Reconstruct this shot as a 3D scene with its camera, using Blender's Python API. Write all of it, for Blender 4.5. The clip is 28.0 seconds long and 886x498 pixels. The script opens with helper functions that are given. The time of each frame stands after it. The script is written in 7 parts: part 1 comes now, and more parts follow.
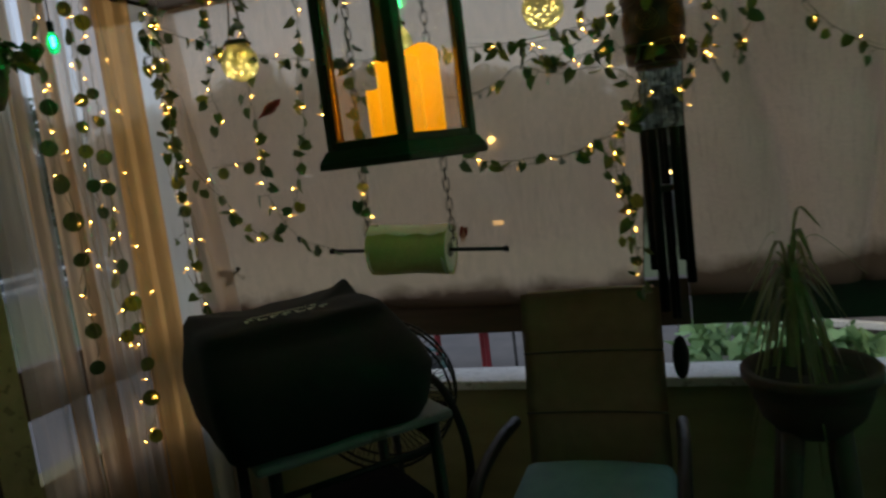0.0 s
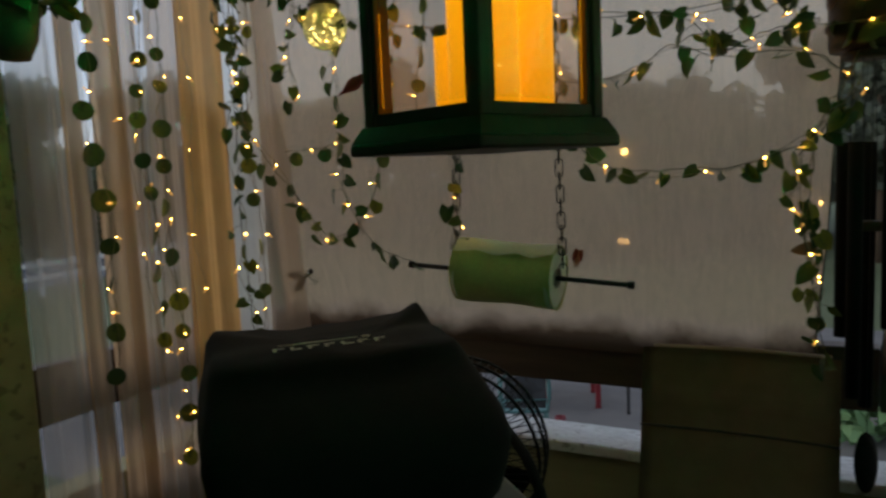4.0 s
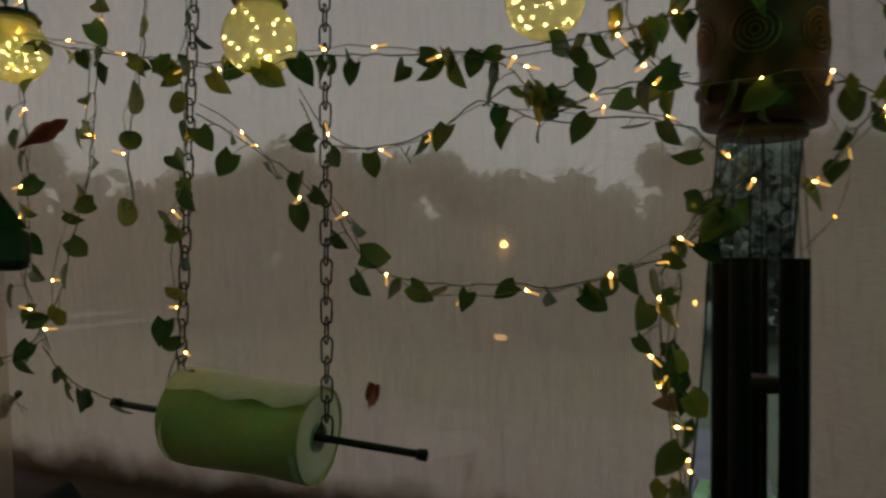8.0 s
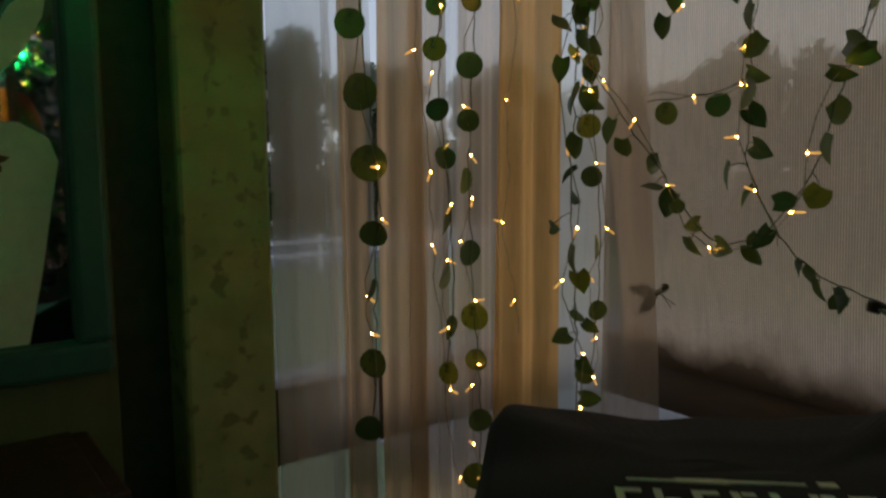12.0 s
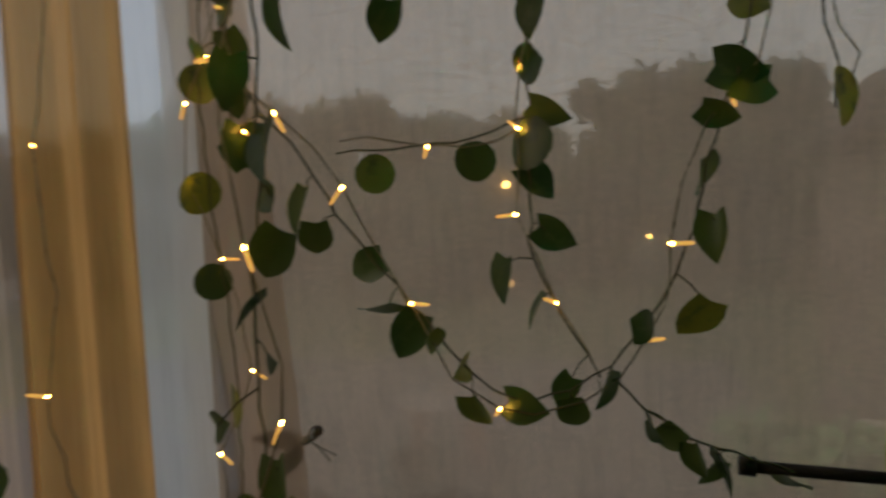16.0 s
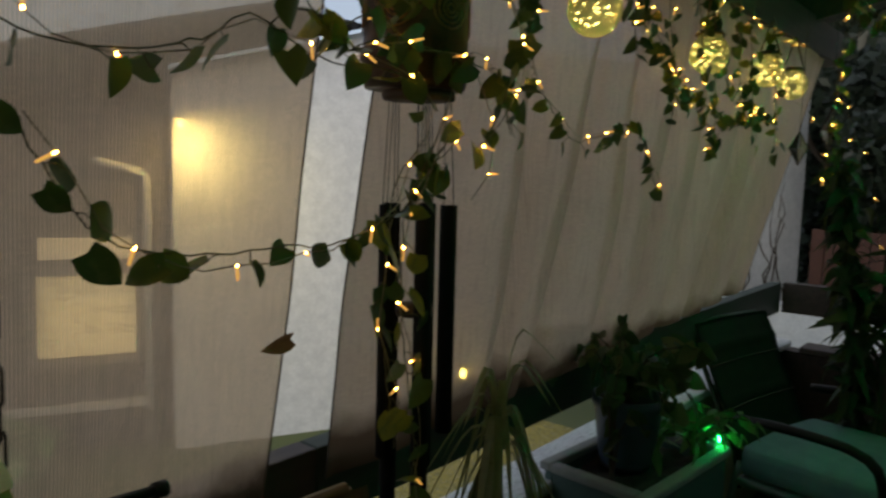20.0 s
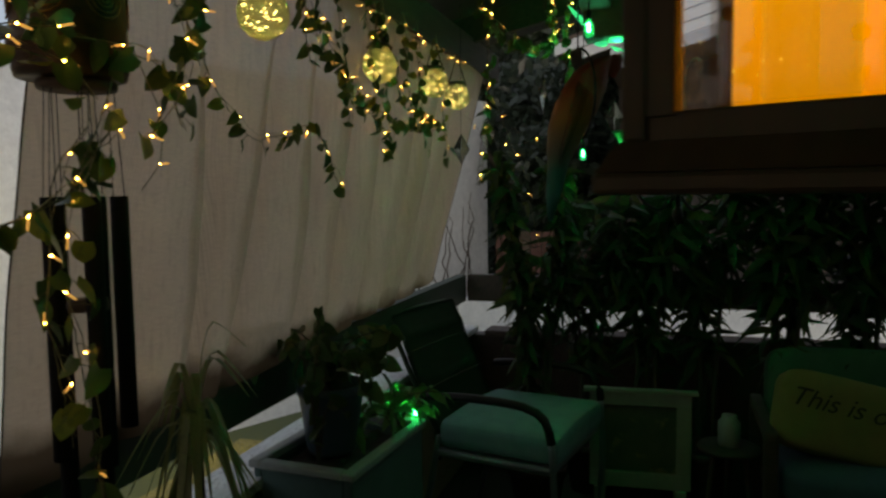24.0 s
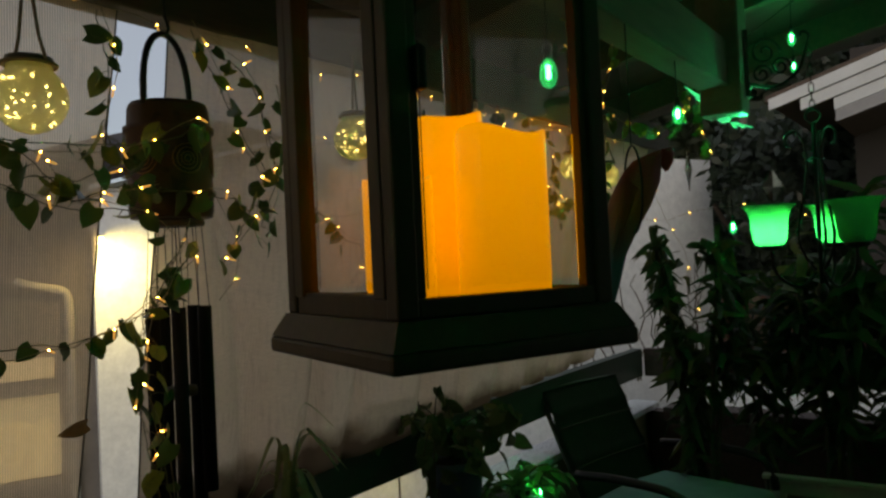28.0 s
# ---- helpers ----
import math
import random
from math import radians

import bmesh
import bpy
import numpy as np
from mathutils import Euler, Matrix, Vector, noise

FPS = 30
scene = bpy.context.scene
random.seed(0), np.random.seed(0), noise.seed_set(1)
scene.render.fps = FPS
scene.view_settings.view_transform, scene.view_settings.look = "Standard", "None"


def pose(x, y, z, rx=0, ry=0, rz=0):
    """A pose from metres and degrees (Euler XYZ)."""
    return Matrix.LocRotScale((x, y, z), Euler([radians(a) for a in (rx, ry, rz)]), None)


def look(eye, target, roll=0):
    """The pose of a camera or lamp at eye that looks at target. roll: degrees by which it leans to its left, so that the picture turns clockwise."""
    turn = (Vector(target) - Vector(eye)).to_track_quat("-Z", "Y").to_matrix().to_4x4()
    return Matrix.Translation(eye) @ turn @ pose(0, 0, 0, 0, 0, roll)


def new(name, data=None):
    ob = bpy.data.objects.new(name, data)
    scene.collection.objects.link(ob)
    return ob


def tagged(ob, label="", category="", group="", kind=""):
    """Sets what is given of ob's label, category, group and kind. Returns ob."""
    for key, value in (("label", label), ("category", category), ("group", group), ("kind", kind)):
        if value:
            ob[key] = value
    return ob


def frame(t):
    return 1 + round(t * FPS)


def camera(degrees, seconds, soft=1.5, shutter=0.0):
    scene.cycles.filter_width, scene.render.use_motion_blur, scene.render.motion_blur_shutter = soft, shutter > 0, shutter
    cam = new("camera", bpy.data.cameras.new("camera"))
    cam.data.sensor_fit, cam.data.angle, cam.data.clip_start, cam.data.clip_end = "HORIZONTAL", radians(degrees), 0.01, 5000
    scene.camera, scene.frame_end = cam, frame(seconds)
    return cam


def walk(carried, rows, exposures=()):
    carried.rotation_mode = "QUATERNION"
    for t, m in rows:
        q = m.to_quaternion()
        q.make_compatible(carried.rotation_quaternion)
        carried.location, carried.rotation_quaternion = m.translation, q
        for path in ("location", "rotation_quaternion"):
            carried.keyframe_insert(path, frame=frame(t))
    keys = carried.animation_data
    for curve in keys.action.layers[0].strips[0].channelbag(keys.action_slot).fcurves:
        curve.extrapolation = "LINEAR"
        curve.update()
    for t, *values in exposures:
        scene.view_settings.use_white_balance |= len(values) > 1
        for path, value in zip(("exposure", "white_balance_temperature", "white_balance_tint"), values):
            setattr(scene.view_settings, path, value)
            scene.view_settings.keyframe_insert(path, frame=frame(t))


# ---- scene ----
cam = camera(62.5, 28.0, soft=2.5, shutter=0.5)
PATH = [
    (0, (0.805, 0.827, 1.417), (0.169, 2.706, 1.161), -7.1),
    (0.5, (0.777, 0.894, 1.419), (0.02, 2.73, 1.184), -4.6),
    (1, (0.751, 0.961, 1.413), (-0.095, 2.764, 1.229), -2.1),
    (1.5, (0.759, 1.046, 1.4), (-0.251, 2.767, 1.268), -1.3),
    (2, (0.767, 1.119, 1.391), (-0.386, 2.748, 1.252), -0.7),
    (2.5, (0.759, 1.152, 1.395), (-0.459, 2.73, 1.238), -1.8),
    (3, (0.742, 1.183, 1.396), (-0.468, 2.767, 1.22), -2.5),
    (3.5, (0.719, 1.218, 1.394), (-0.355, 2.893, 1.191), -2.3),
    (4, (0.7, 1.24, 1.397), (-0.236, 2.995, 1.182), -2.5),
    (4.5, (0.706, 1.258, 1.394), (-0.09, 3.082, 1.189), -2.6),
    (6.5, (0.699, 1.599, 1.41), (0.1, 3.506, 1.349), -0.0),
    (7, (0.686, 1.669, 1.419), (0.174, 3.602, 1.376), -0.6),
    (7.5, (0.695, 1.724, 1.408), (0.148, 3.648, 1.392), -0.5),
    (8, (0.699, 1.796, 1.419), (0.026, 3.679, 1.429), 0.4),
    (8.5, (0.692, 1.852, 1.412), (-0.173, 3.656, 1.437), 0.9),
    (9, (0.689, 1.887, 1.411), (-0.34, 3.602, 1.396), 0.4),
    (9.5, (0.7, 1.89, 1.4), (-0.438, 3.535, 1.363), 0.5),
    (10, (0.661, 1.869, 1.403), (-0.586, 3.427, 1.275), -0.2),
    (10.5, (0.593, 1.818, 1.381), (-0.818, 3.221, 1.176), -0.9),
    (11, (0.469, 1.744, 1.339), (-1.088, 2.976, 1.095), -1.9),
    (11.5, (0.348, 1.705, 1.348), (-1.266, 2.86, 1.1), -0.5),
    (13.5, (-0.008, 1.861, 1.389), (-1.352, 3.339, 1.295), 0.5),
    (14, (-0.061, 1.889, 1.396), (-1.288, 3.463, 1.273), 0.5),
    (14.5, (-0.117, 1.946, 1.397), (-1.244, 3.595, 1.29), 0.3),
    (15, (-0.163, 2.009, 1.404), (-1.12, 3.762, 1.3), 0.0),
    (15.5, (-0.207, 2.041, 1.412), (-0.914, 3.907, 1.289), -1.1),
    (16, (-0.264, 2.064, 1.416), (-0.72, 4.006, 1.274), -2.6),
    (16.5, (-0.268, 2.089, 1.419), (-0.355, 4.078, 1.237), -3.4),
    (17, (-0.224, 2.095, 1.436), (-0.002, 4.065, 1.172), -2.6),
    (17.5, (-0.188, 2.098, 1.442), (0.369, 3.996, 1.145), -1.4),
    (18, (-0.152, 2.101, 1.44), (0.711, 3.88, 1.14), -0.4),
    (18.5, (-0.113, 2.098, 1.443), (1.03, 3.714, 1.152), 0.4),
    (19, (-0.087, 2.082, 1.453), (1.269, 3.528, 1.184), 0.8),
    (19.5, (-0.036, 2.071, 1.462), (1.429, 3.41, 1.219), 1.4),
    (20, (-0.007, 2.066, 1.465), (1.524, 3.335, 1.249), 1.5),
    (20.5, (0.011, 2.086, 1.485), (1.653, 3.208, 1.271), 0.3),
    (22.5, (-0.043, 2.076, 1.448), (1.76, 2.934, 1.337), -1.3),
    (23, (-0.053, 2.061, 1.434), (1.773, 2.867, 1.309), -0.6),
    (23.5, (-0.058, 2.022, 1.421), (1.81, 2.719, 1.272), -0.3),
    (24, (-0.054, 1.978, 1.416), (1.849, 2.575, 1.259), -0.7),
    (24.5, (-0.071, 1.868, 1.426), (1.831, 2.468, 1.275), -0.0),
    (25, (-0.099, 1.783, 1.465), (1.771, 2.477, 1.324), 0.1),
    (25.5, (-0.118, 1.73, 1.524), (1.723, 2.501, 1.411), -0.1),
    (26, (-0.136, 1.697, 1.561), (1.688, 2.512, 1.487), 0.2),
    (26.5, (-0.127, 1.662, 1.541), (1.658, 2.563, 1.483), -0.4),
    (27, (-0.085, 1.632, 1.521), (1.628, 2.663, 1.492), -1.3),
    (27.5, (-0.051, 1.602, 1.496), (1.594, 2.74, 1.51), -1.7),
    (28, (-0.016, 1.594, 1.473), (1.601, 2.771, 1.509), -2.7),
]
walk(cam, [(t, look(e, g, r)) for t, e, g, r in PATH], exposures=[(0.0, 0.78, 6550, 10), (11.5, 0.62, 6650, 10), (18.0, 0.62, 6800, 10), (20.5, 0.54, 6850, 10), (23.0, 0.38, 7100, 10), (25.0, 0.43, 7300, 10), (28.0, 0.33, 7400, 10)])

# ---- light ----
world = bpy.data.worlds.new("dusk")
scene.world = world
world.use_nodes = True
wn, wl = world.node_tree.nodes, world.node_tree.links
sky = wn.new("ShaderNodeTexSky")
sky.sky_type, sky.sun_disc = 'NISHITA', False
sky.sun_elevation, sky.sun_rotation = radians(8), radians(241)
sky.air_density, sky.dust_density, sky.ozone_density = 1.0, 1.5, 3.0
bgd = wn["Background"]
bgd.inputs[1].default_value = 0.125
haze = wn.new("ShaderNodeMix")
haze.data_type = 'RGBA'
haze.inputs[0].default_value = 0.72
haze.inputs[7].default_value = (2.75, 3.0, 3.65, 1)
wl.new(sky.outputs[0], haze.inputs[6])
wl.new(haze.outputs[2], bgd.inputs[0])

sun = new("sun", bpy.data.lights.new("sun", 'SUN'))
sun.data.energy, sun.data.angle, sun.data.color = 0.6, radians(40), (1.0, 0.93, 0.86)
sun.matrix_world = look((-9, -5, 2.6), (0, 0, 0))


# ---- materials ----
def node_mat(name):
    m = bpy.data.materials.new(name)
    m.use_nodes = True
    return m, m.node_tree.nodes, m.node_tree.links, m.node_tree.nodes["Principled BSDF"]


def mix_rgb(n, l, fac, a, b, mode='MIX'):
    x = n.new("ShaderNodeMix")
    x.data_type, x.blend_type = 'RGBA', mode
    for sock, v in ((x.inputs[0], fac), (x.inputs[6], a), (x.inputs[7], b)):
        if isinstance(v, (int, float)):
            sock.default_value = v
        elif isinstance(v, tuple):
            sock.default_value = (*v, 1)
        else:
            l.new(v, sock)
    return x.outputs[2]


def ramp(n, l, src, lo, hi):
    r = n.new("ShaderNodeMapRange")
    r.inputs[1].default_value, r.inputs[2].default_value = lo, hi
    l.new(src, r.inputs[0])
    return r.outputs[0]


def surface(name, base, other, scale=8.0, rough=0.6, metal=0.0, bump=0.2, fine=60.0, stretch=(1, 1, 1), spots=None, vary=0.0, depth=0.004):
    """A worn surface: two colours mixed at a coarse and a fine scale, with relief."""
    m, n, l, p = node_mat(name)
    tc = n.new("ShaderNodeTexCoord")
    mp = n.new("ShaderNodeMapping")
    mp.inputs[3].default_value = stretch
    l.new(tc.outputs[3], mp.inputs[0])
    a = n.new("ShaderNodeTexNoise")
    a.inputs["Scale"].default_value, a.inputs["Detail"].default_value = scale, 6
    b = n.new("ShaderNodeTexNoise")
    b.inputs["Scale"].default_value, b.inputs["Detail"].default_value = fine, 4
    l.new(mp.outputs[0], a.inputs["Vector"])
    l.new(mp.outputs[0], b.inputs["Vector"])
    c = mix_rgb(n, l, ramp(n, l, a.outputs[0], 0.35, 0.65), base, other)
    c = mix_rgb(n, l, 0.35, c, mix_rgb(n, l, b.outputs[0], tuple(v * 0.5 for v in base), tuple(min(1, v * 1.4) for v in other)))
    if spots:
        v = n.new("ShaderNodeTexNoise")
        v.inputs["Scale"].default_value = scale * 2.3
        l.new(mp.outputs[0], v.inputs["Vector"])
        c = mix_rgb(n, l, ramp(n, l, v.outputs[0], 0.58, 0.66), c, spots)
    if vary:
        oi = n.new("ShaderNodeObjectInfo")
        h = n.new("ShaderNodeHueSaturation")
        h.inputs[1].default_value = 1.0
        l.new(c, h.inputs[4])
        l.new(ramp2(n, l, oi.outputs[5], 1 - vary, 1 + vary), h.inputs[2])
        c = h.outputs[0]
    l.new(c, p.inputs["Base Color"])
    p.inputs["Metallic"].default_value = metal
    r = n.new("ShaderNodeMapRange")
    r.inputs[3].default_value, r.inputs[4].default_value = max(0.05, rough - 0.12), min(1, rough + 0.12)
    l.new(b.outputs[0], r.inputs[0])
    l.new(r.outputs[0], p.inputs["Roughness"])
    if bump:
        bp = n.new("ShaderNodeBump")
        bp.inputs[0].default_value, bp.inputs[1].default_value = bump, depth
        s = n.new("ShaderNodeMath")
        s.operation = 'ADD'
        l.new(a.outputs[0], s.inputs[0])
        l.new(b.outputs[0], s.inputs[1])
        l.new(s.outputs[0], bp.inputs[2])
        l.new(bp.outputs[0], p.inputs["Normal"])
    return m


def ramp2(n, l, src, lo, hi):
    r = n.new("ShaderNodeMapRange")
    r.inputs[3].default_value, r.inputs[4].default_value = lo, hi
    l.new(src, r.inputs[0])
    return r.outputs[0]


def cloth(name, colour, other, see, through_colour, weave=2400.0, warp='X', haze_share=0.45, slub=0.2, pass_share=0.55, rib=1.0, stain=None):
    """Thin woven cloth: part of the light is let through softly, part goes straight between the threads."""
    m, n, l, p = node_mat(name)
    out = n["Material Output"]
    tc = n.new("ShaderNodeTexCoord")
    nz = n.new("ShaderNodeTexNoise")
    nz.inputs["Scale"].default_value, nz.inputs["Detail"].default_value = 5, 6
    l.new(tc.outputs[3], nz.inputs["Vector"])
    mp = n.new("ShaderNodeMapping")
    mp.inputs[3].default_value = (22, 22, 2.2)
    l.new(tc.outputs[3], mp.inputs[0])
    st = n.new("ShaderNodeTexNoise")
    st.inputs["Scale"].default_value, st.inputs["Detail"].default_value = 4, 5
    l.new(mp.outputs[0], st.inputs["Vector"])
    c = mix_rgb(n, l, ramp(n, l, nz.outputs[0], 0.3, 0.7), colour, other)
    streak = (0.44, 0.84) if rib > 2 else (0.5, 1.0)
    c = mix_rgb(n, l, ramp(n, l, st.outputs[0], *streak), c, tuple(v * 0.72 for v in other))
    wv = n.new("ShaderNodeTexWave")
    wv.bands_direction = warp
    wv.inputs["Scale"].default_value, wv.inputs["Distortion"].default_value = weave / 34, 0.6
    l.new(tc.outputs[3], wv.inputs["Vector"])
    if rib > 1:
        c = mix_rgb(n, l, wv.outputs[1], c, tuple(v * 0.66 for v in other))
    dirt = None
    if stain:
        # dirt drawn up from the lower hem in uneven tongues
        sp = n.new("ShaderNodeSeparateXYZ")
        l.new(tc.outputs[3], sp.inputs[0])
        dn = n.new("ShaderNodeTexNoise")
        dn.inputs["Scale"].default_value, dn.inputs["Detail"].default_value = 7.0, 5
        l.new(tc.outputs[3], dn.inputs["Vector"])
        dh = n.new("ShaderNodeMath")
        dh.operation = 'MULTIPLY_ADD'
        dh.inputs[1].default_value = -0.16
        l.new(dn.outputs[0], dh.inputs[0])
        l.new(sp.outputs[2], dh.inputs[2])
        inv = n.new("ShaderNodeMath")
        inv.operation = 'SUBTRACT'
        inv.inputs[0].default_value = 1.0
        l.new(ramp(n, l, dh.outputs[0], stain - 0.10, stain - 0.035), inv.inputs[1])
        dirt = inv.outputs[0]
        c = mix_rgb(n, l, dirt, c, (0.13, 0.085, 0.05))
    d, t = n.new("ShaderNodeBsdfDiffuse"), n.new("ShaderNodeBsdfTranslucent")
    l.new(c, d.inputs[0])
    l.new(c, t.inputs[0])
    mx = n.new("ShaderNodeMixShader")
    mx.inputs[0].default_value = pass_share
    l.new(d.outputs[0], mx.inputs[1])
    l.new(t.outputs[0], mx.inputs[2])
    # light that passes between the threads is spread a little, so that what lies outside looks soft
    gap, spread, tr = n.new("ShaderNodeBsdfTransparent"), n.new("ShaderNodeBsdfRefraction"), n.new("ShaderNodeMixShader")
    gap.inputs[0].default_value = spread.inputs[0].default_value = (*through_colour, 1)
    spread.inputs["Roughness"].default_value, spread.inputs["IOR"].default_value = 1.0, 1.02
    tr.inputs[0].default_value = haze_share
    l.new(gap.outputs[0], tr.inputs[1])
    l.new(spread.outputs[0], tr.inputs[2])
    wz = n.new("ShaderNodeTexWave")
    wz.bands_direction = 'Z'
    wz.inputs["Scale"].default_value, wz.inputs["Distortion"].default_value = weave / 14, 1.5
    l.new(tc.outputs[3], wz.inputs["Vector"])
    ad = n.new("ShaderNodeMath")
    ad.operation = 'ADD'
    rb = n.new("ShaderNodeMath")
    rb.operation = 'MULTIPLY'
    rb.inputs[1].default_value = rib
    l.new(wv.outputs[1], rb.inputs[0])
    l.new(rb.outputs[0], ad.inputs[0])
    l.new(wz.outputs[1], ad.inputs[1])
    mz = n.new("ShaderNodeMath")
    mz.operation = 'MULTIPLY_ADD'
    mz.inputs[1].default_value, mz.inputs[2].default_value = 0.12, see - 0.06 - 0.06 * rib
    l.new(ad.outputs[0], mz.inputs[0])
    # slubs: uneven thick and thin weft threads
    ms = n.new("ShaderNodeMapping")
    ms.inputs[3].default_value = (60, 60, 300)
    l.new(tc.outputs[3], ms.inputs[0])
    sl = n.new("ShaderNodeTexNoise")
    sl.inputs["Scale"].default_value, sl.inputs["Detail"].default_value = 1.0, 5
    l.new(ms.outputs[0], sl.inputs["Vector"])
    ss = n.new("ShaderNodeMath")
    ss.operation = 'MULTIPLY_ADD'
    ss.inputs[1].default_value = slub
    l.new(ramp2(n, l, sl.outputs[0], -1, 1), ss.inputs[0])
    l.new(mz.outputs[0], ss.inputs[2])
    fin = n.new("ShaderNodeMixShader")
    seen = ss.outputs[0]
    if dirt:
        clog = n.new("ShaderNodeMath")
        clog.operation = 'MULTIPLY_ADD'
        clog.inputs[1].default_value = -0.30
        l.new(dirt, clog.inputs[0])
        l.new(seen, clog.inputs[2])
        seen = clog.outputs[0]
    l.new(seen, fin.inputs[0])
    l.new(mx.outputs[0], fin.inputs[1])
    l.new(tr.outputs[0], fin.inputs[2])
    l.new(fin.outputs[0], out.inputs[0])
    bp = n.new("ShaderNodeBump")
    bp.inputs[0].default_value, bp.inputs[1].default_value = 0.25, 0.002
    l.new(ad.outputs[0], bp.inputs[2])
    l.new(bp.outputs[0], d.inputs[2])
    return m


def glow(name, colour, strength):
    m, n, l, p = node_mat(name)
    p.inputs["Base Color"].default_value = (*colour, 1)
    p.inputs["Emission Color"].default_value = (*colour, 1)
    p.inputs["Emission Strength"].default_value = strength
    p.inputs["Roughness"].default_value = 0.3
    return m


def leaf_mat(name, dark, light, odd, vein):
    m, n, l, p = node_mat(name)
    oi = n.new("ShaderNodeObjectInfo")
    tc = n.new("ShaderNodeTexCoord")
    nz = n.new("ShaderNodeTexNoise")
    nz.inputs["Scale"].default_value, nz.inputs["Detail"].default_value = 90, 4
    l.new(tc.outputs[3], nz.inputs["Vector"])
    c = mix_rgb(n, l, oi.outputs[5], dark, light)
    c = mix_rgb(n, l, ramp(n, l, oi.outputs[5], 0.82, 0.86), c, odd)
    c = mix_rgb(n, l, ramp(n, l, nz.outputs[0], 0.55, 0.75), c, vein)
    l.new(c, p.inputs["Base Color"])
    p.inputs["Roughness"].default_value = 0.32
    tl = n.new("ShaderNodeBsdfTranslucent")
    l.new(c, tl.inputs[0])
    mx = n.new("ShaderNodeMixShader")
    mx.inputs[0].default_value = 0.4
    l.new(p.outputs[0], mx.inputs[1])
    l.new(tl.outputs[0], mx.inputs[2])
    l.new(mx.outputs[0], n["Material Output"].inputs[0])
    bp = n.new("ShaderNodeBump")
    bp.inputs[0].default_value, bp.inputs[1].default_value = 0.3, 0.002
    l.new(nz.outputs[0], bp.inputs[2])
    l.new(bp.outputs[0], p.inputs["Normal"])
    return m


def glass(name, colour=(1, 1, 1), rough=0.0, ior=1.45, crackle=0.0):
    m, n, l, p = node_mat(name)
    p.inputs["Base Color"].default_value = (*colour, 1)
    p.inputs["Transmission Weight"].default_value = 1.0
    p.inputs["Roughness"].default_value, p.inputs["IOR"].default_value = rough, ior
    if crackle:
        tc, v, bp = n.new("ShaderNodeTexCoord"), n.new("ShaderNodeTexVoronoi"), n.new("ShaderNodeBump")
        v.feature = 'DISTANCE_TO_EDGE'
        v.inputs["Scale"].default_value = crackle
        l.new(tc.outputs[3], v.inputs["Vector"])
        bp.inputs[0].default_value, bp.inputs[1].default_value = 0.6, 0.003
        l.new(v.outputs[0], bp.inputs[2])
        l.new(bp.outputs[0], p.inputs["Normal"])
    return m


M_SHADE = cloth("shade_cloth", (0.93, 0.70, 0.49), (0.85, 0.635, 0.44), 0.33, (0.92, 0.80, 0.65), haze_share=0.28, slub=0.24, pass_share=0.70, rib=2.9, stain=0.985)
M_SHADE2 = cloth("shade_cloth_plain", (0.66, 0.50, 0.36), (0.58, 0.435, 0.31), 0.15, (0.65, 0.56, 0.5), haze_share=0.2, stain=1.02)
M_SHEER = cloth("sheer_curtain", (0.688, 0.550, 0.396), (0.654, 0.507, 0.353), 0.60, (0.95, 0.95, 0.95), warp='Y', haze_share=0.45, slub=0.0)
M_SHEERMID = cloth("beige_curtain", (0.533, 0.370, 0.232), (0.482, 0.327, 0.198), 0.24, (0.88, 0.74, 0.56), warp='Y', haze_share=0.7, slub=0.0)
M_SHEERTHIN = cloth("thin_sheer_curtain", (0.636, 0.585, 0.516), (0.602, 0.542, 0.473), 0.70, (0.97, 0.97, 0.97), warp='Y', haze_share=0.35, slub=0.0)
M_SHEERPINK = cloth("light_beige_curtain", (0.585, 0.456, 0.353), (0.533, 0.413, 0.310), 0.46, (0.92, 0.84, 0.76), warp='Y', haze_share=0.6, slub=0.0)
M_SHEERWHITE = cloth("white_sheer_curtain", (0.740, 0.748, 0.740), (0.705, 0.714, 0.705), 0.45, (0.95, 0.97, 0.97), warp='Y', haze_share=0.5, slub=0.0)
M_DRAPE = cloth("amber_curtain", (0.66, 0.385, 0.145), (0.56, 0.32, 0.115), 0.17, (0.86, 0.62, 0.34), warp='Y', haze_share=0.7, slub=0.0)
M_HEM = surface("dark_taupe_hem", (0.10, 0.08, 0.06), (0.07, 0.055, 0.042), 30, 0.9, bump=0.3)
M_DARKWOOD = surface("dark_brown_wood", (0.05, 0.032, 0.022), (0.085, 0.055, 0.035), 5, 0.6, stretch=(1, 8, 8), bump=0.4)
M_BEAM = surface("weathered_brown_beam", (0.16, 0.13, 0.095), (0.11, 0.09, 0.065), 5, 0.65, stretch=(1, 8, 8), bump=0.4)
M_GREENWOOD = surface("dark_green_board", (0.035, 0.05, 0.03), (0.05, 0.065, 0.04), 4, 0.65, stretch=(1, 6, 6), bump=0.3)
M_SILL = surface("peeling_white_sill", (0.78, 0.78, 0.76), (0.6, 0.6, 0.58), 20, 0.7, spots=(0.35, 0.33, 0.3), bump=0.6, stretch=(1, 4, 1))
M_KNEE = surface("olive_brown_wall_board", (0.36, 0.33, 0.16), (0.28, 0.26, 0.125), 4, 0.7, stretch=(1, 1, 5), bump=0.3)
M_POST = surface("mottled_yellow_green_post", (0.50, 0.46, 0.21), (0.34, 0.33, 0.13), 14, 0.55, spots=(0.24, 0.23, 0.09), bump=0.5, fine=35)
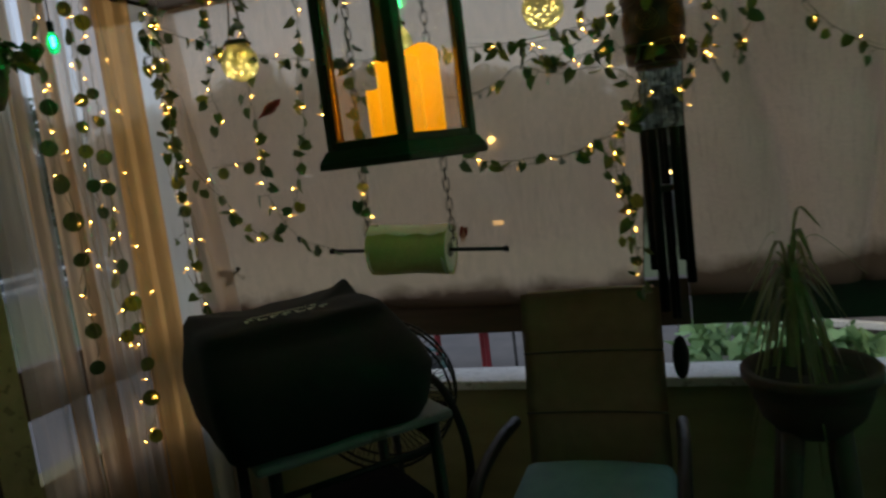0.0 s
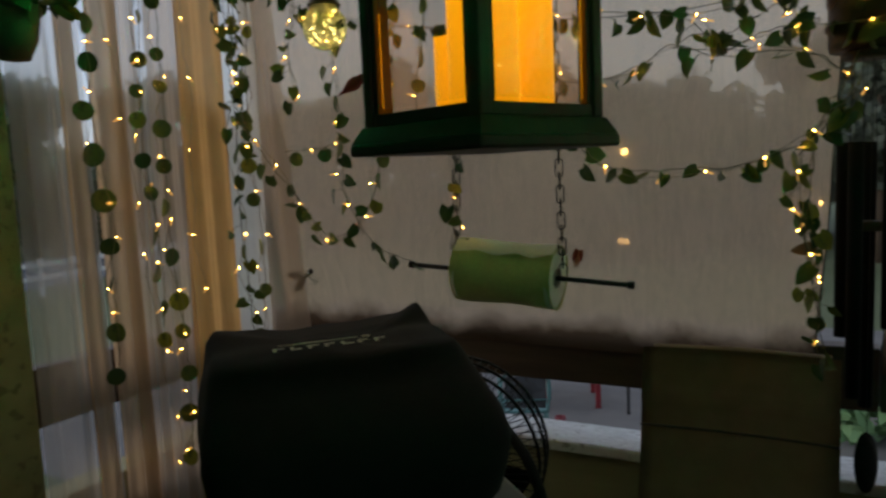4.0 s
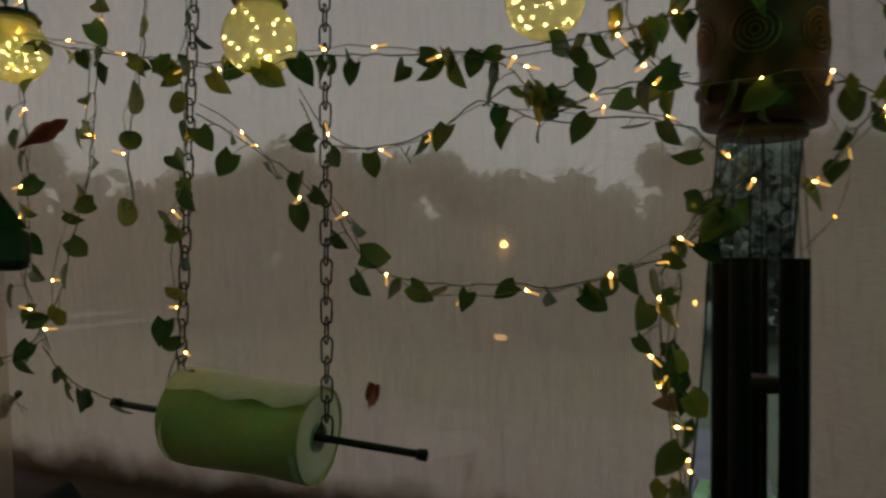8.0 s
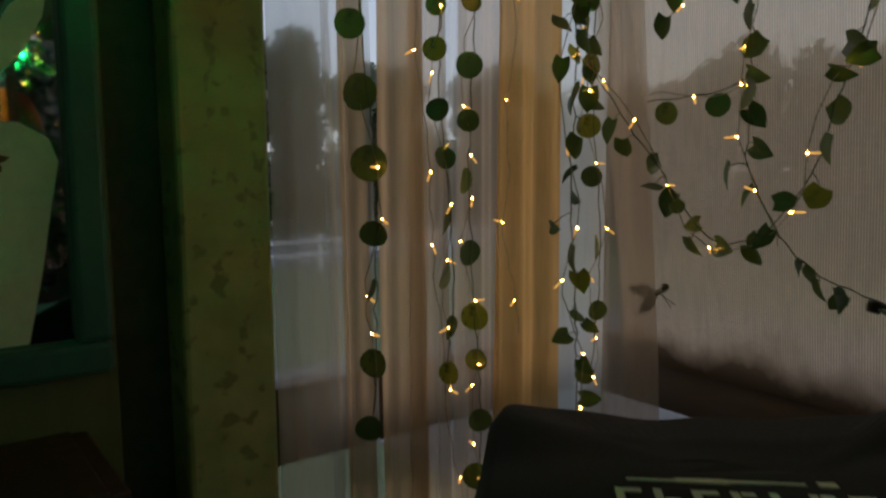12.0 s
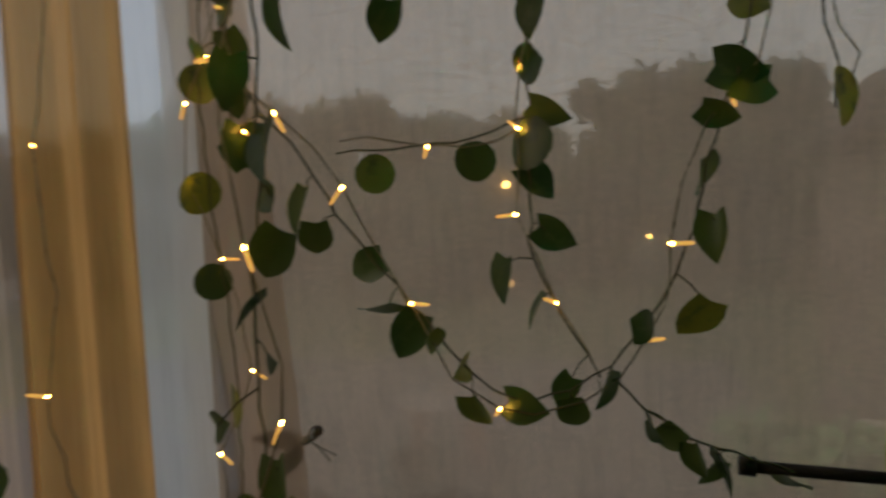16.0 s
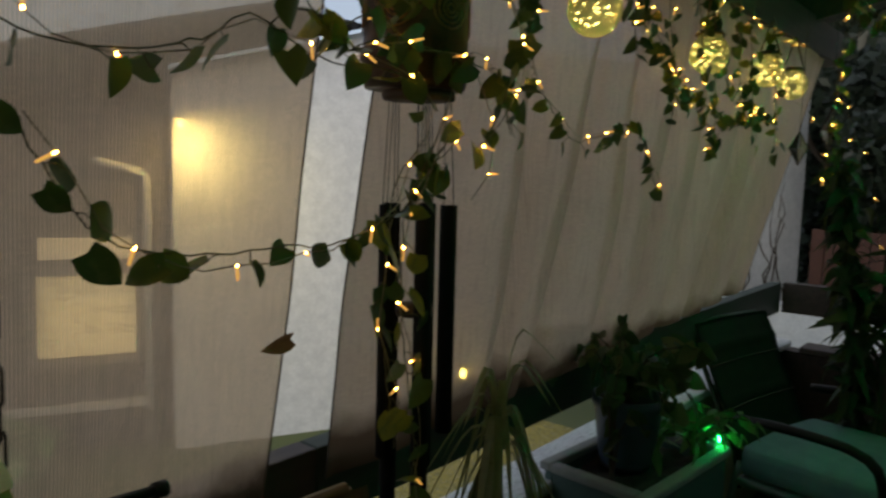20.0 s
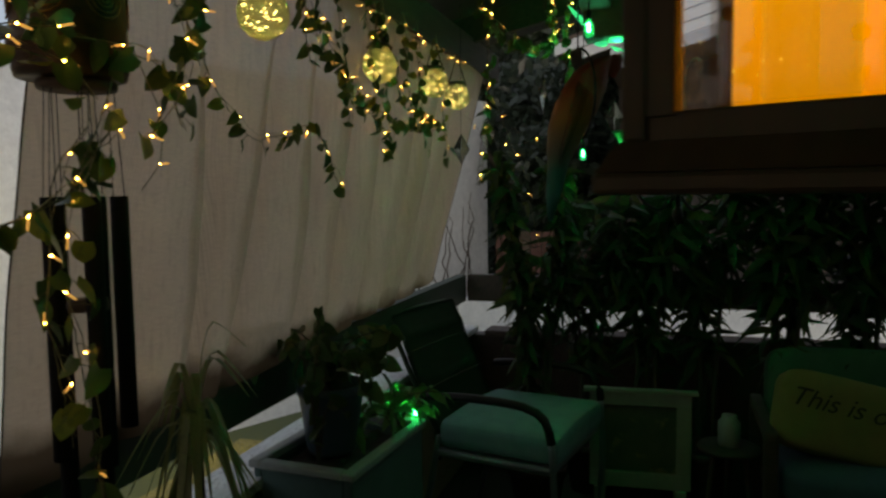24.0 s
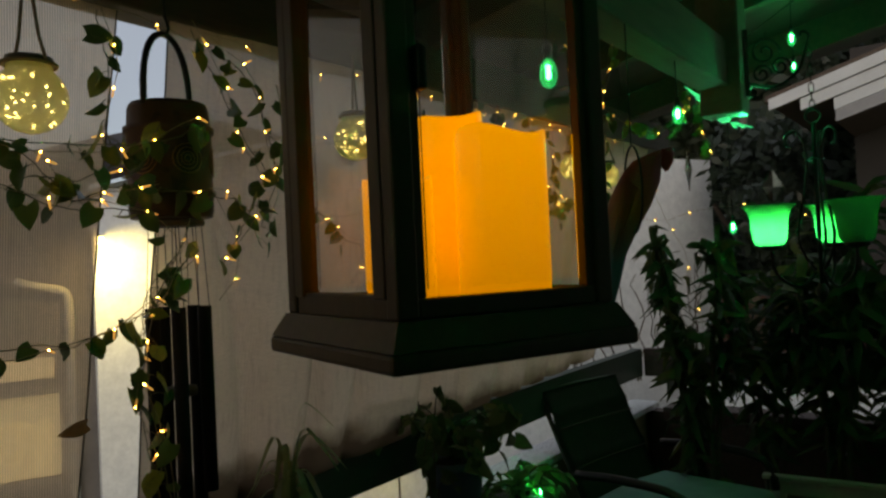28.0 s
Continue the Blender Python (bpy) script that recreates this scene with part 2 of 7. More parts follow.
M_TRIMWOOD = surface("olive_painted_door_board", (0.20, 0.175, 0.08), (0.16, 0.14, 0.065), 5, 0.6, stretch=(6, 6, 1), bump=0.25)
M_CEIL = surface("dark_ceiling_boards", (0.05, 0.042, 0.035), (0.075, 0.06, 0.05), 3, 0.7, stretch=(6, 1, 1), bump=0.3)
M_FLOOR = surface("green_outdoor_carpet", (0.03, 0.055, 0.03), (0.045, 0.07, 0.035), 6, 0.95, bump=0.6, fine=300)
M_BLACK = surface("black_canvas", (0.006, 0.0055, 0.005), (0.010, 0.009, 0.008), 30, 0.85, bump=0.35, fine=250)
M_STANDTOP = surface("worn_grey_top", (0.26, 0.26, 0.25), (0.19, 0.19, 0.185), 10, 0.55, bump=0.2, spots=(0.12, 0.115, 0.11))
M_PINKCLAY = surface("dull_pink_clay", (0.42, 0.24, 0.19), (0.34, 0.19, 0.15), 12, 0.7, bump=0.3)
M_TEAL = surface("teal_fabric", (0.17, 0.28, 0.31), (0.21, 0.34, 0.37), 18, 0.9, bump=0.4, fine=300)
M_SLING = surface("olive_sling_fabric", (0.36, 0.265, 0.15), (0.29, 0.215, 0.12), 25, 0.8, bump=0.4, fine=350)
M_SLINGG = surface("dark_green_sling_fabric", (0.035, 0.06, 0.028), (0.028, 0.045, 0.022), 25, 0.8, bump=0.4, fine=350)
M_STEEL = surface("grey_aluminium_tube", (0.32, 0.34, 0.38), (0.26, 0.28, 0.31), 12, 0.4, metal=0.7, bump=0.1)
M_DARKSTEEL = surface("dull_grey_steel", (0.10, 0.105, 0.11), (0.075, 0.08, 0.085), 14, 0.55, metal=0.4, bump=0.15)
M_IRON = surface("black_iron", (0.015, 0.014, 0.013), (0.03, 0.027, 0.024), 20, 0.45, metal=0.6, bump=0.15)
M_CHAIN = surface("bronze_chain", (0.07, 0.055, 0.04), (0.045, 0.036, 0.03), 40, 0.45, metal=0.7, bump=0.15)
M_CHIME = surface("black_chime_tube", (0.006, 0.006, 0.007), (0.009, 0.009, 0.010), 10, 0.75, metal=0.0, bump=0.05)
M_CHIME.node_tree.nodes["Principled BSDF"].inputs["Specular IOR Level"].default_value = 0.15
M_LANTERN = surface("dark_walnut_lantern_wood", (0.062, 0.032, 0.015), (0.040, 0.021, 0.011), 10, 0.48, stretch=(8, 8, 1), bump=0.25)
# one paper in two tones: green carries the shade, cream the light
M_PAPERSHADE = surface("shaded_green_paper", (0.66, 0.63, 0.24), (0.58, 0.57, 0.20), 30, 0.9, bump=0.5, fine=140)
M_PAPERLIT = surface("lit_cream_paper", (0.93, 0.86, 0.66), (0.88, 0.80, 0.58), 30, 0.9, bump=0.5, fine=140)
M_CARD = surface("grey_cardboard", (0.45, 0.42, 0.34), (0.38, 0.35, 0.28), 30, 0.9)
M_IVY = leaf_mat("ivy_leaf", (0.032, 0.075, 0.022), (0.13, 0.185, 0.042), (0.24, 0.25, 0.04), (0.09, 0.13, 0.05))
M_ROUND = leaf_mat("round_leaf", (0.05, 0.085, 0.028), (0.20, 0.23, 0.055), (0.28, 0.29, 0.04), (0.06, 0.09, 0.04))
M_STEM = surface("green_brown_stem", (0.10, 0.095, 0.05), (0.13, 0.115, 0.06), 40, 0.7)
M_WIRE = surface("clear_copper_wire", (0.35, 0.28, 0.17), (0.25, 0.2, 0.12), 60, 0.3, metal=0.3, bump=0)
M_CAPSULE = glow("warm_led_capsule", (1.0, 0.52, 0.12), 0.45)
M_LED = glow("warm_led", (1.0, 0.52, 0.08), 40.0)
M_CANDLE = glow("amber_candle_wax", (1.0, 0.36, 0.004), 0.50)
_n, _l = M_CANDLE.node_tree.nodes, M_CANDLE.node_tree.links
_p = _n["Principled BSDF"]
_p.inputs["Base Color"].default_value = (0.55, 0.20, 0.02, 1)
_t, _s, _r, _z, _m = _n.new("ShaderNodeTexCoord"), _n.new("ShaderNodeSeparateXYZ"), _n.new("ShaderNodeMapRange"), _n.new("ShaderNodeTexNoise"), _n.new("ShaderNodeMath")
_l.new(_t.outputs[3], _s.inputs[0])
_l.new(_s.outputs[2], _r.inputs[0])
_r.inputs[1].default_value, _r.inputs[2].default_value, _r.inputs[3].default_value, _r.inputs[4].default_value = 0.0, 0.11, 0.36, 0.60
_z.inputs["Scale"].default_value = 28
_m.operation = 'MULTIPLY_ADD'
_m.inputs[1].default_value = 0.10
_l.new(_z.outputs[0], _m.inputs[0])
_l.new(_r.outputs[0], _m.inputs[2])
_l.new(_m.outputs[0], _p.inputs["Emission Strength"])
M_GREENLED = glow("green_led", (0.0, 1.0, 0.22), 95.0)
M_PANE = glass("window_glass")
M_GROUND = surface("lawn_ground", (0.07, 0.10, 0.04), (0.10, 0.12, 0.06), 0.6, 0.95, fine=20, bump=0.6)
M_STUCCO = surface("white_stucco", (0.84, 0.86, 0.88), (0.69, 0.715, 0.74), 9, 0.85, bump=1.0, fine=30, depth=0.14)
M_MARK = surface("pale_print", (0.84, 0.80, 0.64), (0.74, 0.70, 0.55), 60, 0.8, bump=0)
M_WHITE = surface("white_paint", (0.78, 0.78, 0.76), (0.66, 0.66, 0.64), 6, 0.6, bump=0.15)


# ---- builders ----
def part(name, bm, material, parent=None, label=""):
    """Links a bmesh as one mesh object under a thing or under a part."""
    me = bpy.data.meshes.new(name)
    bm.to_mesh(me)
    bm.free()
    me.materials.append(material)
    ob = new(name, me)
    ob.parent = parent
    if label:
        ob["label"] = label
    return ob


def share(name, me, m, parent):
    ob = new(name, me)
    ob.parent, ob.matrix_basis = parent, m
    return ob


def thing(name, label, category, at=(0, 0, 0), rz=0, group="", kind=""):
    return tagged(placed(new(name), at, rz), label, category, group, kind)


def placed(ob, at, rz=0):
    ob.matrix_basis = pose(*at, 0, 0, rz)
    return ob


def smooth(bm, on=True):
    for f in bm.faces:
        f.smooth = on
    return bm


def add_box(bm, size, at=(0, 0, 0), turn=None, bevel=0.0):
    m = Matrix.Translation(at) @ (turn.to_4x4() if turn else Matrix()) @ Matrix.Diagonal((*size, 1))
    vs = bmesh.ops.create_cube(bm, size=1, matrix=m)["verts"]
    if bevel:
        es = list({e for v in vs for e in v.link_edges})
        bmesh.ops.bevel(bm, geom=es, offset=bevel, segments=2, affect='EDGES', profile=0.5)
    return bm


def box(size, at=(0, 0, 0), turn=None, bevel=0.003):
    return add_box(bmesh.new(), size, at, turn, bevel)


def add_sweep(bm, pts, r, seg=6, taper=1.0, closed=False):
    pts = [Vector(p) for p in pts]
    rings, up, cnt = [], Vector((0.13, 0.31, 0.94)), len(pts)
    for i, p in enumerate(pts):
        a, b = (pts[i - 1], pts[(i + 1) % cnt]) if closed else (pts[max(i - 1, 0)], pts[min(i + 1, cnt - 1)])
        t = (b - a).normalized()
        x = t.cross(up)
        x = (x if x.length > 0.05 else t.cross(Vector((1, 0, 0)))).normalized()
        y = t.cross(x)
        rr = r * (1 + (taper - 1) * i / max(cnt - 1, 1))
        rings.append([bm.verts.new(p + (x * math.cos(k * math.tau / seg) + y * math.sin(k * math.tau / seg)) * rr) for k in range(seg)])
    for i in range(cnt if closed else cnt - 1):
        a, b = rings[i], rings[(i + 1) % cnt]
        for k in range(seg):
            bm.faces.new((a[k], a[(k + 1) % seg], b[(k + 1) % seg], b[k])).smooth = True
    if not closed:
        bm.faces.new(rings[0][::-1])
        bm.faces.new(rings[-1])
    return bm


def sweep(pts, r, seg=6, taper=1.0, closed=False):
    return add_sweep(bmesh.new(), pts, r, seg, taper, closed)


def add_lathe(bm, prof, seg=24, at=(0, 0, 0), turn=None):
    m = Matrix.Translation(at) @ (turn.to_4x4() if turn else Matrix())
    rings = []
    for r, z in prof:
        if r < 1e-5:
            rings.append([bm.verts.new(m @ Vector((0, 0, z)))])
        else:
            rings.append([bm.verts.new(m @ Vector((r * math.cos(k * math.tau / seg), r * math.sin(k * math.tau / seg), z))) for k in range(seg)])
    for a, b in zip(rings, rings[1:]):
        for k in range(seg):
            j = (k + 1) % seg
            if len(a) == 1 and len(b) > 1:
                bm.faces.new((a[0], b[j], b[k])).smooth = True
            elif len(b) == 1 and len(a) > 1:
                bm.faces.new((a[k], a[j], b[0])).smooth = True
            elif len(a) > 1:
                bm.faces.new((a[k], a[j], b[j], b[k])).smooth = True
    return bm


def lathe(prof, seg=24, at=(0, 0, 0), turn=None):
    return add_lathe(bmesh.new(), prof, seg, at, turn)


def add_grid(bm, nu, nv, fn, thick=0.0):
    """A sheet of nu by nv cells from fn(u, v), 0..1."""
    g = [[bm.verts.new(fn(i / nu, j / nv)) for j in range(nv + 1)] for i in range(nu + 1)]
    fs = [bm.faces.new((g[i][j], g[i + 1][j], g[i + 1][j + 1], g[i][j + 1])) for i in range(nu) for j in range(nv)]
    for f in fs:
        f.smooth = True
    if thick:
        bmesh.ops.solidify(bm, geom=fs, thickness=thick)
    return bm


def grid(nu, nv, fn, thick=0.0):
    return add_grid(bmesh.new(), nu, nv, fn, thick)


def curve_pts(ctrl, step=0.02):
    """A smooth line through the control points."""
    c = [Vector(p) for p in ctrl]
    c = [2 * c[0] - c[1]] + c + [2 * c[-1] - c[-2]]
    out = []
    for i in range(1, len(c) - 2):
        a, b, d, e = c[i - 1], c[i], c[i + 1], c[i + 2]
        k = max(2, int((d - b).length / step))
        for j in range(k):
            t = j / k
            out.append(0.5 * ((2 * b) + (d - a) * t + (2 * a - 5 * b + 4 * d - e) * t * t + (3 * b - a - 3 * d + e) * t ** 3))
    return out + [c[-2]]


def structure(name, bm, material, label, category):
    return tagged(part(name, bm, material), label, category, kind="structure")


# ---- the porch ----
XW, XE, YN, YS = -0.88, 3.62, 3.0, -1.0
LEDGE0, LEDGE1, SILL = 0.84, 0.98, 0.695
structure("ground", grid(40, 40, lambda u, v: Vector(((u - 0.5) * 600, (v - 0.5) * 600, -1.45))), M_GROUND, "dim green lawn reaching away outside the porch", "ground")
structure("foundation", box((XE - XW + 0.2, YN - YS + 0.12, 1.25), ((XE + XW) / 2, (YN + YS) / 2, -0.83)), M_KNEE, "boarded foundation below the raised porch", "foundation")
structure("floor", box((XE - XW + 0.3, YN - YS + 0.3, 0.2), ((XE + XW) / 2, (YN + YS) / 2, -0.1)), M_FLOOR, "dark green carpeted porch floor", "floor")

structure("wall_north", box((XE - XW + 0.2, 0.09, SILL - 0.03), ((XE + XW) / 2, YN + 0.045, (SILL - 0.03) / 2)), M_KNEE, "low olive brown boarded wall below the cloth", "wall")
structure("sill_north", box((XE - XW + 0.2, 0.15, 0.03), ((XE + XW) / 2, YN + 0.04, SILL - 0.015), bevel=0.006), M_SILL, "peeling white painted sill on the low wall", "sill")
structure("board_north", box((XE - 0.80, 0.05, LEDGE1 - LEDGE0), ((XE + 0.80) / 2, YN + 0.03, (LEDGE0 + LEDGE1) / 2)), M_GREENWOOD, "dark green painted board above the open slot", "rail")
structure("rail_north", box((0.80 - XW, 0.05, LEDGE1 - LEDGE0), ((0.795 + XW) / 2, YN + 0.03, (LEDGE0 + LEDGE1) / 2)), M_DARKWOOD, "dark brown wooden rail above the open slot", "rail")
structure("wall_east", box((0.09, YN - YS, SILL - 0.03), (XE + 0.045, (YN + YS) / 2, (SILL - 0.03) / 2)), M_DARKWOOD, "low dark brown boarded wall behind the plants", "wall")
structure("sill_east", box((0.15, YN - YS - 0.1, 0.03), (XE + 0.04, (YN + YS) / 2 - 0.05, SILL - 0.015), bevel=0.006), M_DARKWOOD, "dark brown sill on the low wall", "sill")
structure("rail_east", box((0.05, YN - YS, LEDGE1 - LEDGE0), (XE + 0.03, (YN + YS) / 2, (LEDGE0 + LEDGE1) / 2)), M_DARKWOOD, "dark brown wooden rail above the open slot", "rail")
structure("rail_west", box((0.05, 0.76, LEDGE1 - LEDGE0), (XW - 0.06, 2.58, (LEDGE0 + LEDGE1) / 2)), M_DARKWOOD, "dark wooden rail outside the sheer curtain", "rail")
structure("wall_west", box((0.09, 0.76, SILL - 0.03), (XW - 0.06, 2.58, (SILL - 0.03) / 2)), M_KNEE, "low boarded wall below the sheer curtain", "wall")
structure("beam_north", box((XE - XW + 0.3, 0.09, 0.14), ((XE + XW) / 2, 2.90, 2.05), bevel=0.006), M_DARKWOOD, "dark brown eave beam that carries the cloth", "beam")
# added out of view: blocks sky light from the south and bounces light inside
structure("wall_south", box((XE - XW + 0.3, 0.12, 3.0), ((XE + XW) / 2, YS - 0.06, 1.5)), M_WHITE, "unseen white wall added to close the porch behind the camera", "wall")
structure("post_west", box((0.14, 0.14, 2.2), (XW + 0.0, 2.11, 1.1), bevel=0.008), M_POST, "mottled yellow green painted corner post", "post")
structure("trim_west", box((0.05, 0.09, 2.3), (XW - 0.03, 2.005, 1.15)), M_DARKWOOD, "dark upright strip between the post and the wall", "trim")
structure("wall_west_house", box((0.10, 2.95, 2.6), (XW - 0.03, 0.485, 1.3)), M_TRIMWOOD, "olive painted house wall beside the post", "wall")


def roof_z(y):
    return 2.12 + (2.95 - y) * 0.2


bm = bmesh.new()
th = math.atan(0.2)
add_box(bm, (XE - XW + 0.5, 4.3, 0.04), ((XE + XW) / 2, 0.95, roof_z(0.95) + 0.10), Matrix.Rotation(-th, 3, 'X'))
structure("ceiling", bm, M_CEIL, "dark sloping board ceiling of the porch", "ceiling")
for i in range(6):
    x = XW + 0.25 + i * 0.78
    structure("rafter_%d" % (i + 1), box((0.045, 4.2, 0.12), (x, 0.95, roof_z(0.95) + 0.022), Matrix.Rotation(-th, 3, 'X')), M_DARKWOOD, "dark rafter below the sloping ceiling", "rafter")
structure("beam_middle", box((3.06, 0.09, 0.14), (XW + 1.61, 2.20, 2.02), bevel=0.006), M_BEAM, "dark header beam under the rafters", "beam")
structure("beam_block", box((0.10, 0.12, 0.42), (2.262, 2.18, 2.08), bevel=0.006), M_BEAM, "dark wooden block at the header beam's end", "beam")


def crease(p):
    """A wave with broad bellies and narrow creases."""
    return 1 - 2 * (1 - abs(math.sin(math.pi * p))) ** 2.2


def shade_cloth(label, material, foot, head, low, top, folds, amp, seed, flare=0.1):
    """A hung sheet: foot and head give its two ends in x below and above, low its lower edge at both ends."""
    def fn(u, v):
        x = (foot[0] + (foot[1] - foot[0]) * u) * (1 - v) + (head[0] + (head[1] - head[0]) * u) * v
        z = (low[0] + (low[1] - low[0]) * u) * (1 - v) + top * v
        swell = 0.15 + 0.85 * math.sin(math.pi * min(1, 0.12 + v * 0.88))
        ph = u * folds + 0.12 * math.sin(4 * v + seed) + v * 0.25 + 0.5 * noise.noise(Vector((u * folds * 0.55, v * 0.8, seed)))
        calm = min(1, u / 0.07, (1 - u) / 0.07)
        y = YN - 0.014 - flare * v - amp * swell * calm * (crease(ph) + 0.6 * noise.noise(Vector((u * folds * 1.3, v * 1.6, seed + 9))))
        y += 0.006 * noise.noise(Vector((x * 3, v * 3, seed)))
        x += 0.008 * math.sin(4 * v + seed) + 0.006 * noise.noise(Vector((u * 5, v * 5, seed + 3)))
        return Vector((x, y, z))
    c = thing("shade_cloth", label, "shade cloth", (0, 0, 0), 0, "shade cloths")
    part("cloth_sheet", grid(int(40 + folds * 14), 30, fn), material, c)
    for u in (0.0, 1.0):
        part("hem", sweep([fn(u, k / 24) for k in range(25)], 0.0018, 6), M_HEM, c, "dark stitched side hem")
    return c


shade_cloth("taupe woven shade cloth hung from the eave beam", M_SHADE, (-0.80, 0.662), (-0.82, 0.755), (0.945, 0.93), 2.0, 2, 0.008, 1.0)
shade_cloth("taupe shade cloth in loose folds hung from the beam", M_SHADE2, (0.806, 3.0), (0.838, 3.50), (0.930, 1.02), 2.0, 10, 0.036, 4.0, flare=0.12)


def panel(y0, y1, folds, amp, seed, fan=0.0, x=-0.79):
    """A hanging curtain length in soft upright folds, a little wider at the foot."""
    def fn(u, v):
        y = y0 + (y1 - y0) * u + fan * (1 - v) * (u - 0.5)
        ph = u * folds * math.tau + seed + 0.5 * math.sin(2.5 * v + seed)
        w = amp * (math.sin(ph) + 0.4 * math.sin(2.3 * ph + seed)) * (0.55 + 0.45 * (1 - v)) + 0.010 * noise.noise(Vector((u * 3 + seed, v * 2, 3)))
        return Vector((x + 0.05 * (y - 2.5) + w, y + 0.12 * amp * math.sin(2 * ph) + 0.008 * math.sin(3.1 * v + seed), 0.12 + 1.88 * v))
    return grid(max(24, int(folds * 16)), 20, fn)


curtain = thing("sheer_curtain", "beige and amber sheer curtain in upright folds beside the post", "curtain")
LENGTHS = (
    (2.175, 2.275, 1.3, 0.010, M_SHEER, "thin clear curtain length"),
    (2.268, 2.345, 1.1, 0.006, M_SHEERTHIN, "very thin clear curtain length"),
    (2.300, 2.338, 0.9, 0.012, M_SHEERMID, "narrow beige curtain fold"),
    (2.365, 2.445, 1.0, 0.020, M_SHEERMID, "beige curtain length"),
    (2.428, 2.495, 0.8, 0.014, M_SHEERPINK, "light beige curtain length"),
    (2.485, 2.540, 0.8, 0.006, M_SHEERTHIN, "very thin clear curtain length"),
    (2.528, 2.622, 1.4, 0.014, M_SHEERPINK, "light beige curtain length"),
    (2.612, 2.752, 1.5, 0.020, M_DRAPE, "gathered amber curtain length"),
    (2.742, 2.900, 0.7, 0.006, M_SHEERWHITE, "thin white curtain length"),
)
for i, (y0, y1, folds, amp, mat, lab) in enumerate(LENGTHS):
    part("curtain_length", panel(y0, y1, folds, amp, y0 * 9, 0.02, -0.79 + 0.006 * (i % 2)), mat, curtain, lab)


def corner_length(u, v):
    """The last length, drawn round the corner before the shade cloth and wider at its foot."""
    edge = -0.74 + 0.085 * min(1, (1 - v) * 1.7)
    ph = u * 2.2 * math.tau + 0.4 * math.sin(2 * v)
    return Vector((-0.815 + (edge + 0.815) * u + 0.004 * math.sin(ph * 0.5), 2.89 + 0.035 * u + 0.008 * math.sin(ph), 0.12 + 1.88 * v))


part("curtain_length", grid(30, 18, corner_length), M_SHEERPINK, curtain, "light beige length drawn round the corner")
part("curtain_rod", sweep([(-0.80, 2.16, 2.0), (-0.775, 2.86, 2.0), (-0.70, 2.93, 2.0)], 0.008, 8), M_IRON, curtain)


# ---- lantern with candles ----
LC, LA = (0.399, 1.898), 69.0
lan = thing("hanging_lantern", "dark walnut wooden lantern with glass panes hanging from the rafter", "lantern", (LC[0], LC[1], 1.413), LA)
bm = bmesh.new()
add_box(bm, (0.188, 0.188, 0.012), (0, 0, 0.006), bevel=0.003)
add_lathe(bm, [(0.001, 0.012), (0.131, 0.012), (0.119, 0.028), (0.001, 0.028)], 4, turn=Matrix.Rotation(radians(45), 3, 'Z'))
for f in bm.faces:
    f.smooth = False
part("base", bm, M_LANTERN, lan)
B, H0, H1 = 0.0755, 0.028, 0.308
for i, (sx, sy) in enumerate(((1, 1), (1, -1), (-1, -1), (-1, 1))):
    part("corner_post", box((0.0145, 0.0145, H1 - H0), (sx * B, sy * B, (H0 + H1) / 2), bevel=0.002), M_LANTERN, lan)
for k in range(4):
    q = Matrix.Rotation(k * math.pi / 2, 3, 'Z')
    fr = part("pane_frame", bmesh.new(), M_LANTERN, lan)
    bm = bmesh.new()
    for z in (H0 + 0.006, H1 - 0.006):
        add_box(bm, (2 * B - 0.0150, 0.011, 0.018 if k == 0 else 0.012), q @ Vector((0, B, z)), q, 0.0015)
    for x in (-1, 1):
        w = 0.015 if k == 0 else 0.006
        add_box(bm, (w, 0.011 if k == 0 else 0.009, H1 - H0 - 0.024), q @ Vector((x * (B - 0.0074 - w / 2), B + (0.002 if k == 0 else 0), (H0 + H1) / 2)), q, 0.001)
    bm.to_mesh(fr.data)
    bm.free()
    pane = part("pane", box((2 * B - 0.034, 0.0015, H1 - H0 - 0.034), q @ Vector((0, B, (H0 + H1) / 2)), q, 0), M_PANE, fr)
    pane.visible_shadow = False
bm = bmesh.new()
add_box(bm, (0.182, 0.182, 0.012), (0, 0, H1 + 0.006), bevel=0.003)
add_lathe(bm, [(0.118, H1 + 0.012), (0.05, H1 + 0.07), (0.045, H1 + 0.095), (0.001, H1 + 0.098)], 4, turn=Matrix.Rotation(radians(45), 3, 'Z'))
for f in bm.faces:
    f.smooth = False
part("roof", bm, M_LANTERN, lan)
part("ring", sweep([(0.025 * math.cos(a * 0.3), 0, H1 + 0.118 + 0.025 * math.sin(a * 0.3)) for a in range(21)], 0.003, 6, closed=True), M_IRON, lan)
part("latch", box((0.01, 0.006, 0.026), (-B - 0.009, B - 0.012, 0.17), bevel=0.002), M_IRON, lan, "small metal door latch")


M_WAXBASE = surface("dull_amber_plastic", (0.42, 0.22, 0.05), (0.36, 0.18, 0.04), 20, 0.5, bump=0.1)
M_HOLLOW = glow("lit_wax_hollow", (1.0, 0.52, 0.05), 2.2)


